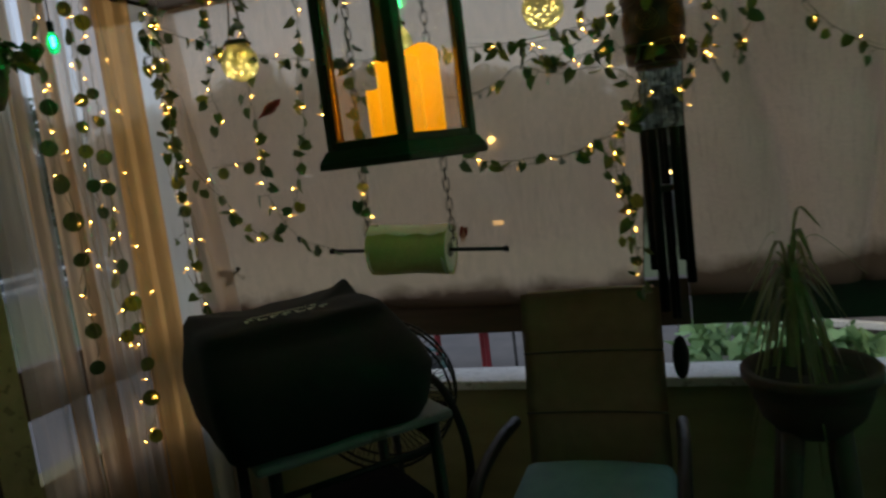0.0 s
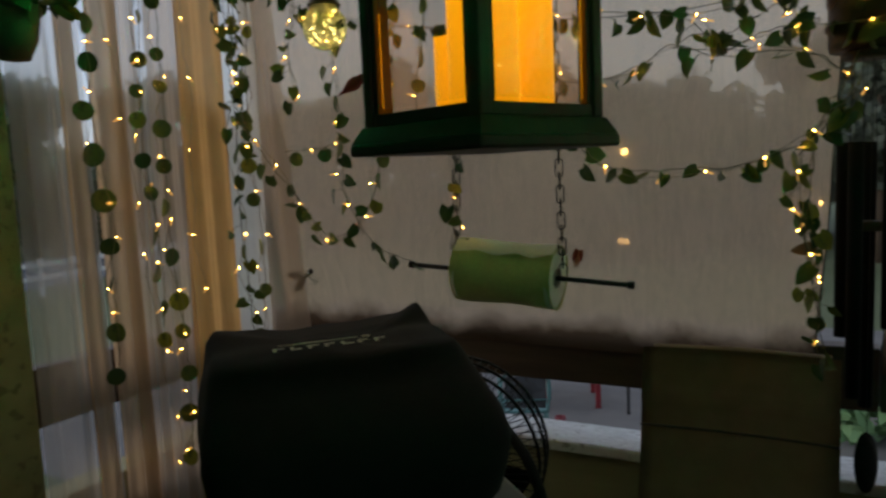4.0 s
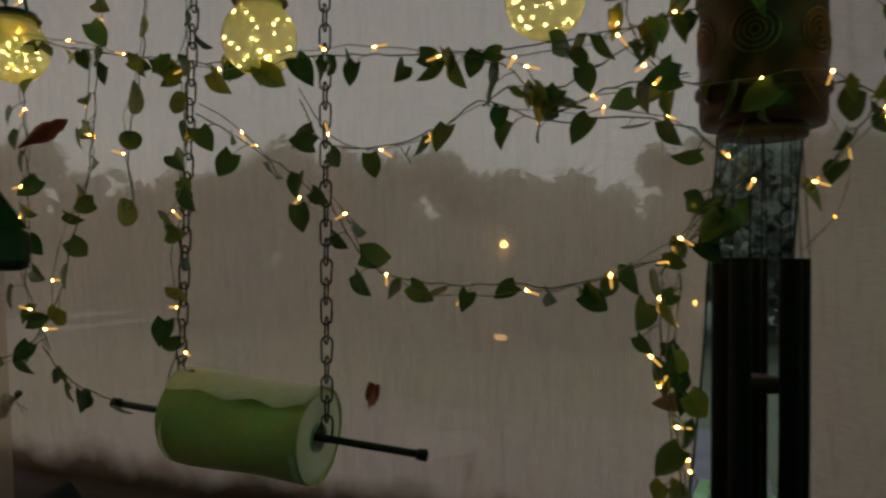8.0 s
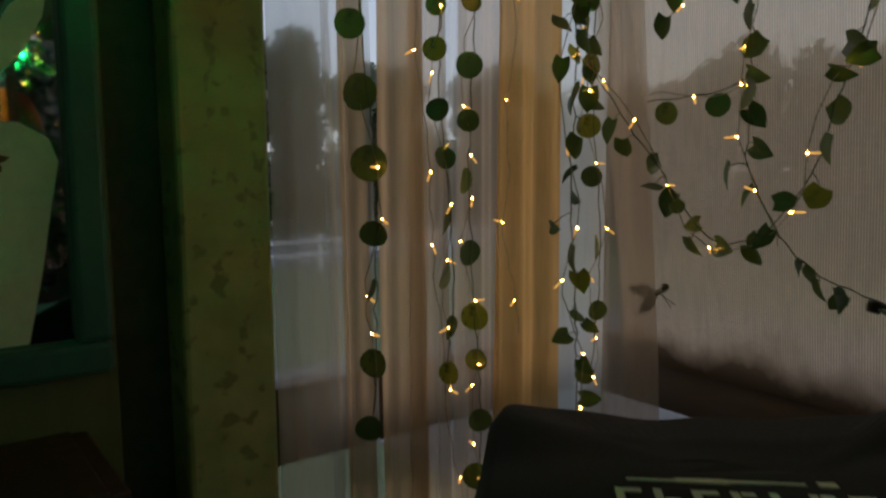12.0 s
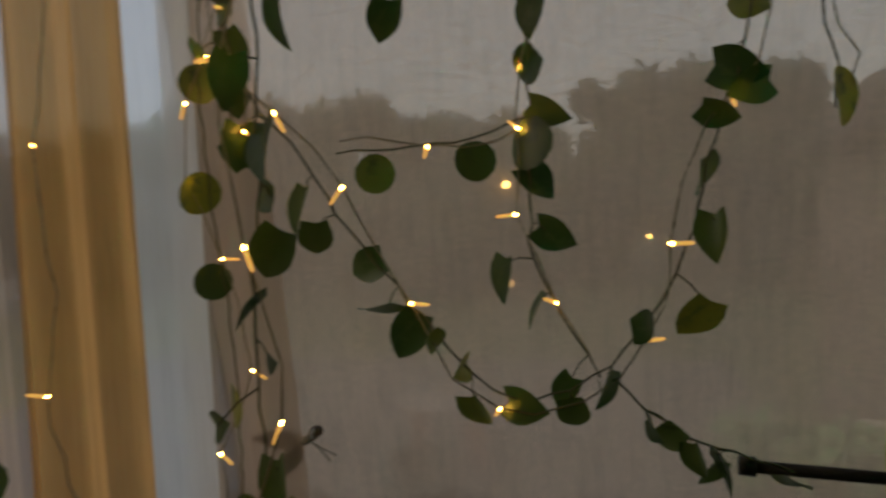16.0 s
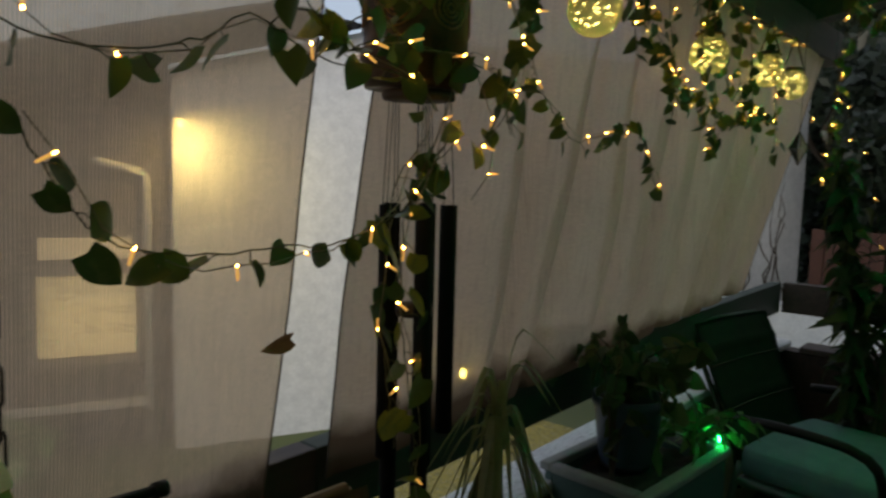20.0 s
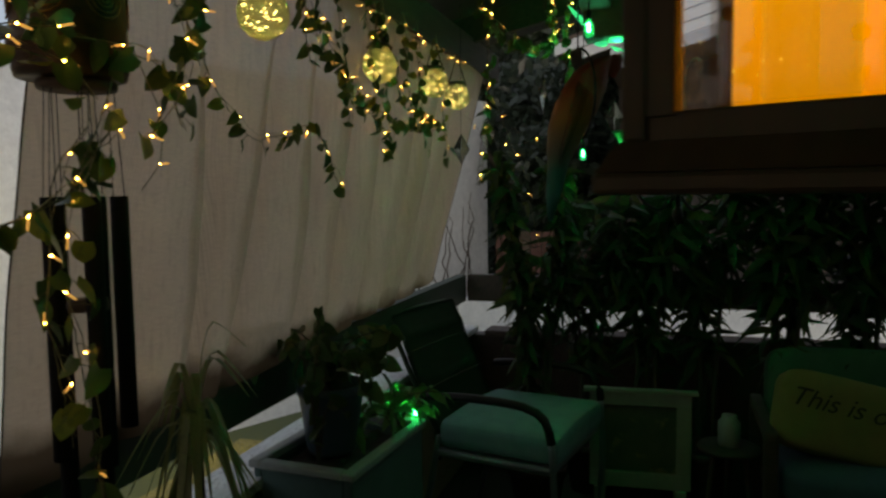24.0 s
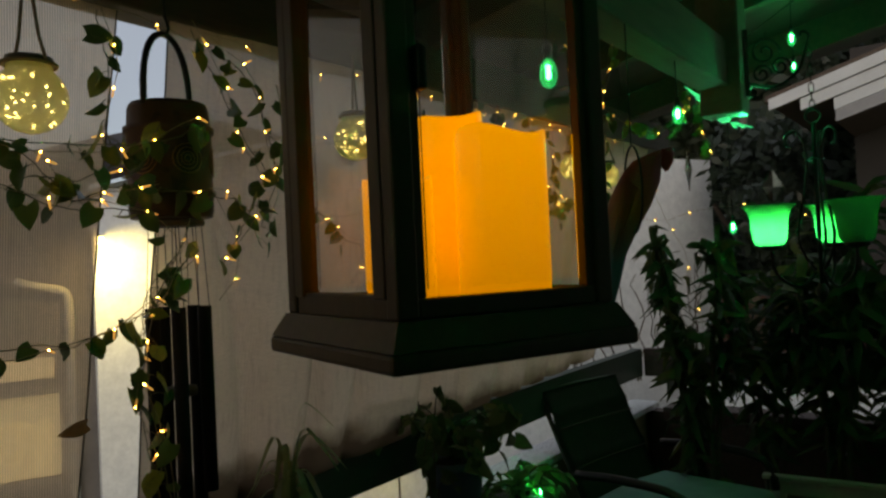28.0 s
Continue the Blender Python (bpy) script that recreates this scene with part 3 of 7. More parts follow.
def candle(x, y, r, h):
    c = thing("pillar_candle", "glowing amber flameless pillar candle with a wavy rim", "candle", (x, y, 1.4415), random.uniform(0, 360), "candles in the lantern")
    bm, rings = bmesh.new(), []
    prof = [(0.05, 0.96), (0.05, 1.0), (0.35, 1.0), (0.7, 1.0), (0.98, 1.0), (1.0, 0.985), (1.0, 0.93), (0.97, 0.90), (0.86, 0.84)]
    for i, (v, s) in enumerate(prof):
        ring = []
        for k in range(28):
            a = k * math.tau / 28
            wav = 0.0028 * (math.sin(a * 2 + 1) + 0.6 * math.sin(a * 3)) if v > 0.75 else 0
            ring.append(bm.verts.new((r * s * math.cos(a), r * s * math.sin(a), h * v + wav * (1 if i < 7 else 0.85))))
        rings.append(ring)
    for a, b in zip(rings, rings[1:]):
        for k in range(28):
            bm.faces.new((a[k], a[(k + 1) % 28], b[(k + 1) % 28], b[k])).smooth = True
    bm.faces.new(rings[0][::-1])
    part("wax", bm, M_CANDLE, c)
    part("base", lathe([(0.001, 0.0), (r * 0.94, 0.0), (r * 0.985, 0.0015), (r * 0.985, h * 0.05), (0.001, h * 0.05)], 28), M_WAXBASE, c, "dull amber plastic base")
    part("lit_hollow", lathe([(r * 0.845, h * 0.865), (r * 0.7, h * 0.80), (r * 0.4, h * 0.77), (0.001, h * 0.76)], 28), M_HOLLOW, c, "bright hollow where the lamp glows")
    part("wick", sweep([(0, 0, h * 0.76), (0.001, 0, h * 0.76 + 0.012)], 0.0015), M_IRON, c)
    return c


candle(0.369, 1.910, 0.0235, 0.088)
candle(0.438, 1.916, 0.027, 0.140)
candle(0.420, 1.859, 0.032, 0.119)


# ---- hanging paper roll ----
def chain(name, top, bottom, label, n_wide=0.0080, link=0.034):
    c = thing(name, label, "chain", top, 0, "hanging chains")
    d = Vector(bottom) - Vector(top)
    cnt = max(2, int(d.length / (link * 0.8)))
    me = None
    for i in range(cnt):
        if me is None:
            pts = [(n_wide * math.cos(a * math.tau / 14), 0, (link / 2 - 0.006) * (1 if math.sin(a * math.tau / 14) >= 0 else -1) + n_wide * math.sin(a * math.tau / 14)) for a in range(14)]
            o = part("link", sweep(pts, 0.0016, 5, closed=True), M_CHAIN, c)
            me = o.data
        else:
            o = share("link", me, Matrix(), c)
        o.matrix_basis = Matrix.Translation(d * ((i + 0.5) / cnt)) @ pose(0, 0, 0, 0, 0, 90 * (i % 2) + 12)
    return c


RL, RR = Vector((-0.036, 2.70, 1.173)), Vector((0.196, 2.705, 1.158))
ax = (RR - RL).normalized()
rot = ax.to_track_quat('Z', 'Y').to_matrix()
roll = thing("paper_towel_roll", "paper towel roll, its body tinted green for shade, on a thin black rod", "paper roll", RL)
rl = (RR - RL).length


def roll_skin(u, v):
    a = u * math.tau
    r = 0.0665 + 0.0025 * math.sin(a * 3 + 6 * v) + 0.0015 * noise.noise(Vector((a, v * 6, 2)))
    return rot @ Vector((r * math.cos(a), r * math.sin(a), rl * (0.01 + 0.98 * v)))


# body takes the shaded tone, ends and top flap the lit one
part("paper", grid(48, 14, roll_skin), M_PAPERSHADE, roll)
for z, s in ((0.004, 1), (rl - 0.004, -1)):
    part("end_face", lathe([(0.019, z + s * 0.004), (0.05, z), (0.0655, z + s * 0.002), (0.067, z + s * 0.010)], 40, turn=rot), M_PAPERLIT, roll)
part("core", lathe([(0.018, 0.004), (0.020, 0.003), (0.020, rl - 0.003), (0.018, rl - 0.004), (0.018, 0.004)], 24, turn=rot), M_CARD, roll)


def flap(u, v):
    """The torn outer sheet lies over the top of the roll and ends in a wavy edge."""
    end = 1.75 + 0.16 * noise.noise(Vector((v * 3.2, 0.4, 7))) + 0.05 * math.sin(v * 17)
    a, r = 0.62 + u * end, 0.0695 + 0.0035 * u + 0.002 * math.sin(5 * v + 3 * u)
    return rot @ Vector((r * math.cos(a), r * math.sin(a), rl * (0.01 + 0.975 * v) + 0.002 * math.sin(9 * u)))


part("loose_flap", grid(20, 26, flap), M_PAPERLIT, roll, "loose outer sheet in the lit cream tone")
rod = thing("towel_rod", "thin black rod through the paper roll", "rod", RL)
part("rod_bar", sweep([ax * -0.125, ax * (rl + 0.15)], 0.0055, 10), M_IRON, rod)
for z in (-0.125, rl + 0.15):
    part("end_cap", lathe([(0.001, -0.008), (0.008, -0.007), (0.0085, 0.006), (0.001, 0.008)], 12, at=ax * z, turn=rot), M_IRON, rod)
chain("hanging_chain", RL + Vector((0.02, -0.002, 0.83)), RL + Vector((-0.008, 0, 0.0)), "bronze coloured link chain holding the paper roll")
chain("hanging_chain", RR + Vector((-0.004, -0.002, 0.85)), RR + Vector((0.008, 0, 0.0)), "bronze coloured link chain holding the paper roll")


# ---- covered grill ----
def cover_fn():
    """A fabric cover: flat top at the back, sloping shoulder at the front, corners pulled up."""
    bm = bmesh.new()
    W, D, per = 0.45, 0.40, 112
    secs = [(0.868, 0.93, 0.95), (0.895, 0.975, 1.0), (0.935, 1.01, 1.03), (0.985, 1.05, 1.04), (1.02, 1.035, 0.96), (1.058, 0.985, 0.77), (1.085, 0.95, 0.62), (1.10, 0.90, 0.56), (1.10, 0.6, 0.34), (1.10, 0.25, 0.12)]
    cs = [(-1, -1), (1, -1), (1, 1), (-1, 1), (-1, -1)]
    rings = []
    for j, (z, sx, front) in enumerate(secs):
        ring = []
        for k in range(per):
            t = k / per * 4
            side, f = int(t), t - int(t)
            x = cs[side][0] + (cs[side + 1][0] - cs[side][0]) * f
            y = cs[side][1] + (cs[side + 1][1] - cs[side][1]) * f
            rr = (abs(x) ** 9 + abs(y) ** 9) ** (-1 / 9)
            x *= rr * W / 2 * sx
            y = D / 2 * (1 if j < 7 else 0.97) - (1 - y * rr) / 2 * D * (front if j < 7 else front * 1.05) - (0 if j < 8 else 0.05 * (j - 7))
            nz = noise.noise(Vector((x * 7, y * 7, z * 6)))
            fold = 0.07 * math.sin(k * 0.55 + 5 * z) * max(0, 1.0 - z) * 0.6 + 0.045 * nz * (1.25 - z)
            p = Vector((x * (1 + fold), y + fold, z))
            if z > 1.06:
                p.z += 0.010 * noise.noise(Vector((x * 11, y * 11, 7))) + 0.05 * (y - 0.0)
                p.z += 0.028 * math.exp(-((x - 0.195) ** 2 + (y - 0.185) ** 2) / 0.0007) + 0.013 * math.exp(-((x + 0.195) ** 2 + (y - 0.185) ** 2) / 0.0016)
            ring.append(bm.verts.new(p))
        rings.append(ring)
    for a, b in zip(rings, rings[1:]):
        for k in range(per):
            bm.faces.new((a[k], a[(k + 1) % per], b[(k + 1) % per], b[k])).smooth = True
    bm.faces.new(rings[-1])
    return bm


grill = thing("covered_grill", "box shaped grill under a black fabric cover", "grill", (-0.029, 2.22, 0), 47)
part("cover", cover_fn(), M_BLACK, grill)
# the maker's mark: a ridge line over seven pale bars
mark = part("mark", box((0.052, 0.003, 0.001), (-0.072, 0.030, 1.1142), None, 0), M_MARK, grill, "pale printed maker's mark")
for i in range(7):
    x = -0.100 + i * 0.0285
    part("mark_bar", box((0.006, 0.021, 0.001), (x - 0.006, 0.004, 1.1135), None, 0), M_MARK, mark)
    part("mark_bar", box((0.013 - 0.003 * (i % 2), 0.006, 0.001), (x + 0.0038, 0.011 - 0.014 * (i % 3 == 1), 1.1137), None, 0), M_MARK, mark)
for i, (w, h) in enumerate(((0.04, 0.007), (0.035, 0.004), (0.03, 0.003), (0.014, 0.008))):
    part("mark_ridge", box((w, h, 0.001), (-0.040 + i * 0.031, 0.030, 1.1146 + 0.0002 * i), None, 0), M_MARK, mark)
stand = thing("grill_stand", "grey topped metal stand under the covered grill", "stand", (-0.029, 2.22, 0), 47)
part("top", box((0.44, 0.40, 0.022), (0.045, 0.01, 0.853), bevel=0.010), M_STANDTOP, stand, "worn pale grey top")
for sx in (-1, 1):
    for sy in (-1, 1):
        part("leg", sweep([(sx * 0.18 + 0.045, sy * 0.16, 0.842), (sx * 0.19 + 0.045, sy * 0.165, 0.012)], 0.014, 8), M_IRON, stand)
        part("foot", lathe([(0.001, 0.0), (0.02, 0.0), (0.02, 0.014), (0.001, 0.016)], 12, at=(sx * 0.19 + 0.045, sy * 0.165, 0)), M_BLACK, stand)
part("shelf", box((0.38, 0.33, 0.016), (0.045, 0, 0.40), bevel=0.004), M_DARKSTEEL, stand)
for y in (-0.16, 0.16):
    part("rail", sweep([(-0.13, y, 0.78), (0.22, y, 0.78)], 0.008, 6), M_IRON, stand)
bx = thing("storage_box", "black plastic box on the stand's lower shelf", "box", (0.03, 2.20, 0.409), 47)
part("box_body", box((0.20, 0.20, 0.26), (0.06, -0.03, 0.13), bevel=0.012), M_BLACK, bx)
part("lid", box((0.215, 0.215, 0.022), (0.06, -0.03, 0.272), bevel=0.006), M_CHIME, bx)
pk = thing("round_bowl", "dull pink clay bowl on the stand's lower shelf", "bowl", (-0.10, 2.10, 0.409))
part("bowl_body", lathe([(0.001, 0.0), (0.06, 0.0), (0.105, 0.06), (0.115, 0.13), (0.10, 0.13), (0.09, 0.065), (0.001, 0.015)], 28), M_PINKCLAY, pk)
hose = thing("black_hose", "black rubber hose hanging beside the stand", "hose", (0, 0, 0))
part("hose_tube", sweep(curve_pts([(0.10, 2.60, 0.86), (0.20, 2.50, 0.82), (0.255, 2.45, 0.70), (0.25, 2.42, 0.56), (0.18, 2.38, 0.48), (0.10, 2.30, 0.46)], 0.03), 0.011, 8), M_BLACK, hose)


# ---- leaf garlands and fairy lights ----
def leaf_mesh(name, length, width, mat, heart=0.12, fold=0.25, nv=6):
    """A pointed leaf that grows along -z from its stalk, folded along the midrib."""
    bm = bmesh.new()
    rows = []
    for j in range(nv + 1):
        v = j / nv
        w = width / 2 * (math.sin(math.pi * min(1, 0.16 + 0.84 * v) ** 0.75)) ** 0.9 if v < 1 else 0
        z = -length * v + (heart * length * (1 - v) ** 3)
        droop = 0.18 * length * v * v
        if v >= 1:
            rows.append([bm.verts.new((0, droop, z))])
        else:
            back = heart * length * 0.9 * max(0, 1 - 4 * v)
            rows.append([bm.verts.new((-w, droop - fold * w, z + back)), bm.verts.new((0, droop, z)), bm.verts.new((w, droop - fold * w, z + back))])
    for a, b in zip(rows, rows[1:]):
        if len(b) == 3:
            for k in (0, 1):
                bm.faces.new((a[k], a[k + 1], b[k + 1], b[k])).smooth = True
        else:
            bm.faces.new((a[0], a[1], b[0])).smooth = True
            bm.faces.new((a[1], a[2], b[0])).smooth = True
    me = bpy.data.meshes.new(name)
    bm.to_mesh(me)
    bm.free()
    me.materials.append(mat)
    return me


def round_mesh(name, r, mat):
    bm = bmesh.new()
    ring = [bm.verts.new((r * math.sin(a), 0.12 * r * math.cos(2 * a), -r * (1 - math.cos(a)) * 1.0)) for a in (k * math.tau / 14 for k in range(14))]
    mid = bm.verts.new((0, 0.16 * r, -r))
    for k in range(14):
        bm.faces.new((ring[k], ring[(k + 1) % 14], mid)).smooth = True
    me = bpy.data.meshes.new(name)
    bm.to_mesh(me)
    bm.free()
    me.materials.append(mat)
    return me


IVY = [leaf_mesh("leaf", 0.034, 0.032, M_IVY), leaf_mesh("leaf", 0.030, 0.030, M_IVY, 0.2, 0.35), leaf_mesh("leaf", 0.036, 0.030, M_IVY, 0.14, 0.5)]
ROUND = [round_mesh("leaf", 0.0225, M_ROUND), round_mesh("leaf", 0.0245, M_ROUND)]
bm = bmesh.new()
add_lathe(bm, [(0.0004, 0.0012), (0.0009, 0.001), (0.0012, -0.0002), (0.0012, -0.0025), (0.0004, -0.003)], 8)
tip = len(bm.faces)
add_lathe(bm, [(0.0015, -0.0028), (0.0016, -0.012), (0.0012, -0.0175), (0.0003, -0.018)], 8)
bm.faces.ensure_lookup_table()
for f in bm.faces[tip:]:
    f.material_index = 1
LED = bpy.data.meshes.new("bulb")
bm.to_mesh(LED)
bm.free()
LED.materials.append(M_LED)
LED.materials.append(M_CAPSULE)
rng = random.Random(11)


def garland(ctrl, spacing, kinds=None, stalk=0.018, jitter=0.012, size=1.0, label="artificial ivy garland with variegated heart shaped leaves"):
    pts = curve_pts(ctrl, 0.015)
    pts = [p + Vector((rng.uniform(-1, 1), rng.uniform(-1, 1), rng.uniform(-1, 1))) * 0.0025 for p in pts]
    g = thing("leaf_garland", label, "garland", pts[0], 0, "garlands round the porch")
    o = pts[0]
    bm = sweep([p - o for p in pts], 0.0010, 5)
    acc, nxt, leaves = 0.0, spacing * 0.5, []
    for a, b in zip(pts, pts[1:]):
        acc += (b - a).length
        while acc > nxt:
            nxt += spacing * (rng.uniform(0.75, 1.2) if kinds is ROUND else rng.uniform(0.42, 1.2))
            side = rng.uniform(0, 360)
            p = b - o
            q = p + Vector((math.cos(radians(side)) * stalk, math.sin(radians(side)) * stalk * 0.6 - 0.004, -rng.uniform(0.1, 0.9) * stalk)) * rng.uniform(0.6, 1.5)
            if stalk > 0.006:
                add_sweep(bm, [p, p.lerp(q, 0.5) + Vector((0, 0, 0.003)), q], 0.0007, 4)
            leaves.append((q, side))
    part("stem", bm, M_STEM, g)
    disc = kinds is ROUND
    for q, side in leaves:
        s = size * (rng.uniform(0.70, 1.02) if disc else rng.uniform(0.70, 1.12))
        # discs hang flat towards the room, pointed leaves turn every way
        yaw = (rng.gauss(46, 24) if rng.random() < 0.72 else rng.gauss(125, 25)) if disc else rng.gauss(0, 52)
        tilt = rng.gauss(0, 12) if disc else rng.gauss(0, 45)
        m = Matrix.Translation(q) @ pose(0, 0, 0, rng.gauss(0, 12 if disc else 34), tilt, yaw) @ Matrix.Diagonal((s, s, s, 1))
        share("leaf", rng.choice(kinds), m, g)
    return g


def fairy(ctrl, spacing, off=0.012):
    pts = [p + Vector((rng.uniform(-1, 1), rng.uniform(-1, 1), rng.uniform(-1, 1))) * 0.004 + Vector((off * math.sin(i * 0.7), -0.006, off * math.cos(i * 0.45))) for i, p in enumerate(curve_pts(ctrl, 0.03))]
    g = thing("fairy_light_string", "string of warm white fairy lights on clear wire", "string lights", pts[0], 0, "fairy lights on the garlands")
    o = pts[0]
    part("wire", sweep([p - o for p in pts], 0.0008, 4), M_WIRE, g)
    acc, nxt = 0.0, spacing * rng.uniform(0.2, 0.8)
    for a, b in zip(pts, pts[1:]):
        acc += (b - a).length
        while acc > nxt:
            nxt += spacing * rng.uniform(0.75, 1.3)
            m = Matrix.Translation(b - o) @ pose(0, 0, 0, rng.gauss(0, 60), rng.gauss(0, 60), rng.uniform(0, 360))
            share("bulb", LED, m, g)
    return g


def both(ctrl, leaf_gap=0.045, led_gap=0.09, kinds=IVY, **kw):
    garland(ctrl, leaf_gap, kinds, **kw)
    fairy(ctrl, led_gap)


# round-leaf strands before the sheer curtain
RND = dict(kinds=ROUND, stalk=0.004, label="hanging artificial strand of round green leaves")


def strand(x, y, top, low, gap=0.088, led=0.095, sway=0.008, **kw):
    k = dict(RND)
    k.update(kw)
    ctrl = [(x + sway * math.sin(i * 1.9 + x * 20), y + sway * math.cos(i * 1.3), top + (low - top) * i / 6) for i in range(7)]
    garland(ctrl, gap, **k)
    fairy(ctrl, led, 0.02)


strand(-0.600, 2.230, 1.98, 1.02, 0.088, 0.095)
strand(-0.680, 2.415, 1.98, 0.99, 0.086, 0.095)
strand(-0.715, 2.500, 1.98, 0.68, 0.105, 0.09)
strand(-0.655, 2.735, 1.98, 0.96, 0.11, 0.10)
strand(-0.49, 2.50, 1.98, 1.00, 0.044, 0.10, 0.012, kinds=IVY, stalk=0.02, label="hanging artificial ivy strand of small pointed leaves")
strand(-0.56, 2.60, 1.98, 1.46, 0.05, 0.11, 0.012, kinds=IVY, stalk=0.02, label="hanging artificial ivy strand of small pointed leaves")

# lights that touch the curtain
fairy([(-0.748, 2.36, 1.97), (-0.752, 2.40, 1.70), (-0.750, 2.43, 1.45), (-0.748, 2.45, 1.20), (-0.744, 2.47, 0.95), (-0.742, 2.50, 0.72), (-0.735, 2.47, 0.56)], 0.17, 0.006)
fairy([(-0.745, 2.60, 1.97), (-0.745, 2.62, 1.60), (-0.742, 2.60, 1.30), (-0.740, 2.63, 1.05)], 0.19, 0.006)

# swags before the first shade cloth
both([(0.22, 2.68, 1.49), (0.27, 2.68, 1.41), (0.35, 2.68, 1.38), (0.46, 2.68, 1.38), (0.55, 2.68, 1.38), (0.62, 2.68, 1.40), (0.68, 2.68, 1.43), (0.71, 2.68, 1.47), (0.74, 2.68, 1.51)], 0.042, 0.10)
both([(-0.62, 2.66, 1.88), (-0.36, 2.66, 1.77), (-0.17, 2.66, 1.72), (0.01, 2.66, 1.69), (0.12, 2.66, 1.68), (0.22, 2.66, 1.68), (0.39, 2.66, 1.67), (0.52, 2.66, 1.67), (0.62, 2.66, 1.68), (0.70, 2.66, 1.70), (0.76, 2.66, 1.73)], 0.036, 0.085)
both([(0.17, 2.68, 1.63), (0.21, 2.68, 1.57), (0.30, 2.68, 1.56), (0.38, 2.68, 1.58), (0.43, 2.68, 1.61), (0.52, 2.68, 1.58), (0.59, 2.68, 1.58), (0.67, 2.68, 1.57), (0.71, 2.68, 1.54)], 0.045, 0.10)
garland([(0.44, 2.66, 1.60), (0.47, 2.66, 1.62), (0.54, 2.66, 1.62), (0.60, 2.66, 1.65), (0.65, 2.66, 1.68), (0.68, 2.66, 1.72)], 0.034, IVY)
both([(0.74, 2.72, 1.51), (0.68, 2.72, 1.44), (0.67, 2.72, 1.35), (0.66, 2.72, 1.27), (0.67, 2.72, 1.20), (0.68, 2.72, 1.14), (0.69, 2.72, 1.09)], 0.048, 0.10)
both([(0.0, 2.68, 1.62), (0.07, 2.68, 1.58), (0.12, 2.68, 1.55), (0.17, 2.68, 1.52), (0.20, 2.68, 1.49)], 0.04, 0.08)
both([(-0.34, 2.68, 1.95), (-0.34, 2.68, 1.65), (-0.33, 2.68, 1.54), (-0.33, 2.68, 1.44), (-0.33, 2.68, 1.36), (-0.30, 2.68, 1.30), (-0.28, 2.68, 1.26)], 0.048, 0.10)
both([(-0.13, 2.64, 1.9), (-0.16, 2.64, 1.55), (-0.19, 2.64, 1.45), (-0.21, 2.64, 1.37), (-0.23, 2.64, 1.33), (-0.27, 2.64, 1.28), (-0.33, 2.64, 1.25), (-0.38, 2.64, 1.27), (-0.42, 2.64, 1.32), (-0.47, 2.64, 1.38), (-0.50, 2.60, 1.45), (-0.55, 2.60, 1.52), (-0.56, 2.60, 1.61), (-0.57, 2.60, 1.9)], 0.046, 0.10)
garland([(-0.27, 2.66, 1.27), (-0.23, 2.66, 1.23), (-0.19, 2.66, 1.21), (-0.13, 2.67, 1.19)], 0.04, IVY)
both([(-0.50, 2.68, 1.46), (-0.45, 2.68, 1.46), (-0.41, 2.68, 1.46), (-0.36, 2.68, 1.47), (-0.33, 2.68, 1.48)], 0.07, 0.09, kinds=ROUND, stalk=0.006)
both([(-0.02, 2.67, 1.90), (-0.02, 2.68, 1.74), (-0.02, 2.68, 1.62), (-0.03, 2.68, 1.50), (-0.03, 2.68, 1.37), (-0.03, 2.68, 1.28), (-0.05, 2.68, 1.23)], 0.044, 0.12)
both([(-0.08, 2.66, 1.88), (-0.08, 2.66, 1.74), (-0.09, 2.66, 1.66), (-0.11, 2.66, 1.57), (-0.10, 2.66, 1.50), (-0.10, 2.66, 1.47)], 0.09, 0.11, kinds=ROUND, stalk=0.006)
both([(-0.42, 2.62, 1.96), (-0.40, 2.62, 1.80), (-0.43, 2.63, 1.68), (-0.42, 2.64, 1.58)], 0.04, 0.08)

# round the chime, and along the second cloth
both([(0.60, 2.70, 1.90), (0.62, 2.70, 1.78), (0.61, 2.70, 1.71), (0.66, 2.70, 1.63), (0.75, 2.68, 1.61), (0.87, 2.70, 1.60), (0.91, 2.70, 1.52)], 0.036, 0.07)
both([(0.76, 2.68, 1.90), (0.83, 2.68, 1.78), (0.87, 2.68, 1.71), (0.91, 2.68, 1.66), (0.87, 2.68, 1.58), (0.81, 2.68, 1.49)], 0.032, 0.07)
both([(0.84, 2.74, 1.90), (0.93, 2.74, 1.85), (0.97, 2.74, 1.76), (0.99, 2.74, 1.66), (0.94, 2.73, 1.56)], 0.032, 0.08)
both([(0.43, 2.66, 1.66), (0.48, 2.66, 1.64), (0.53, 2.66, 1.59), (0.59, 2.66, 1.61), (0.68, 2.68, 1.63)], 0.04, 0.09)
both([(0.74, 2.68, 1.56), (0.70, 2.68, 1.48), (0.66, 2.68, 1.41), (0.65, 2.68, 1.34), (0.66, 2.68, 1.25), (0.68, 2.68, 1.13), (0.70, 2.68, 1.02)], 0.04, 0.085)
both([(1.02, 2.76, 1.86), (1.08, 2.78, 1.74), (1.12, 2.80, 1.66), (1.18, 2.80, 1.59), (1.27, 2.80, 1.53), (1.37, 2.80, 1.54), (1.55, 2.80, 1.57), (1.68, 2.80, 1.43)], 0.05, 0.10)
both([(1.42, 2.82, 1.96), (1.50, 2.82, 1.91), (1.62, 2.82, 1.80), (1.76, 2.82, 1.71), (2.07, 2.82, 1.59), (2.02, 2.82, 1.53)], 0.034, 0.07)
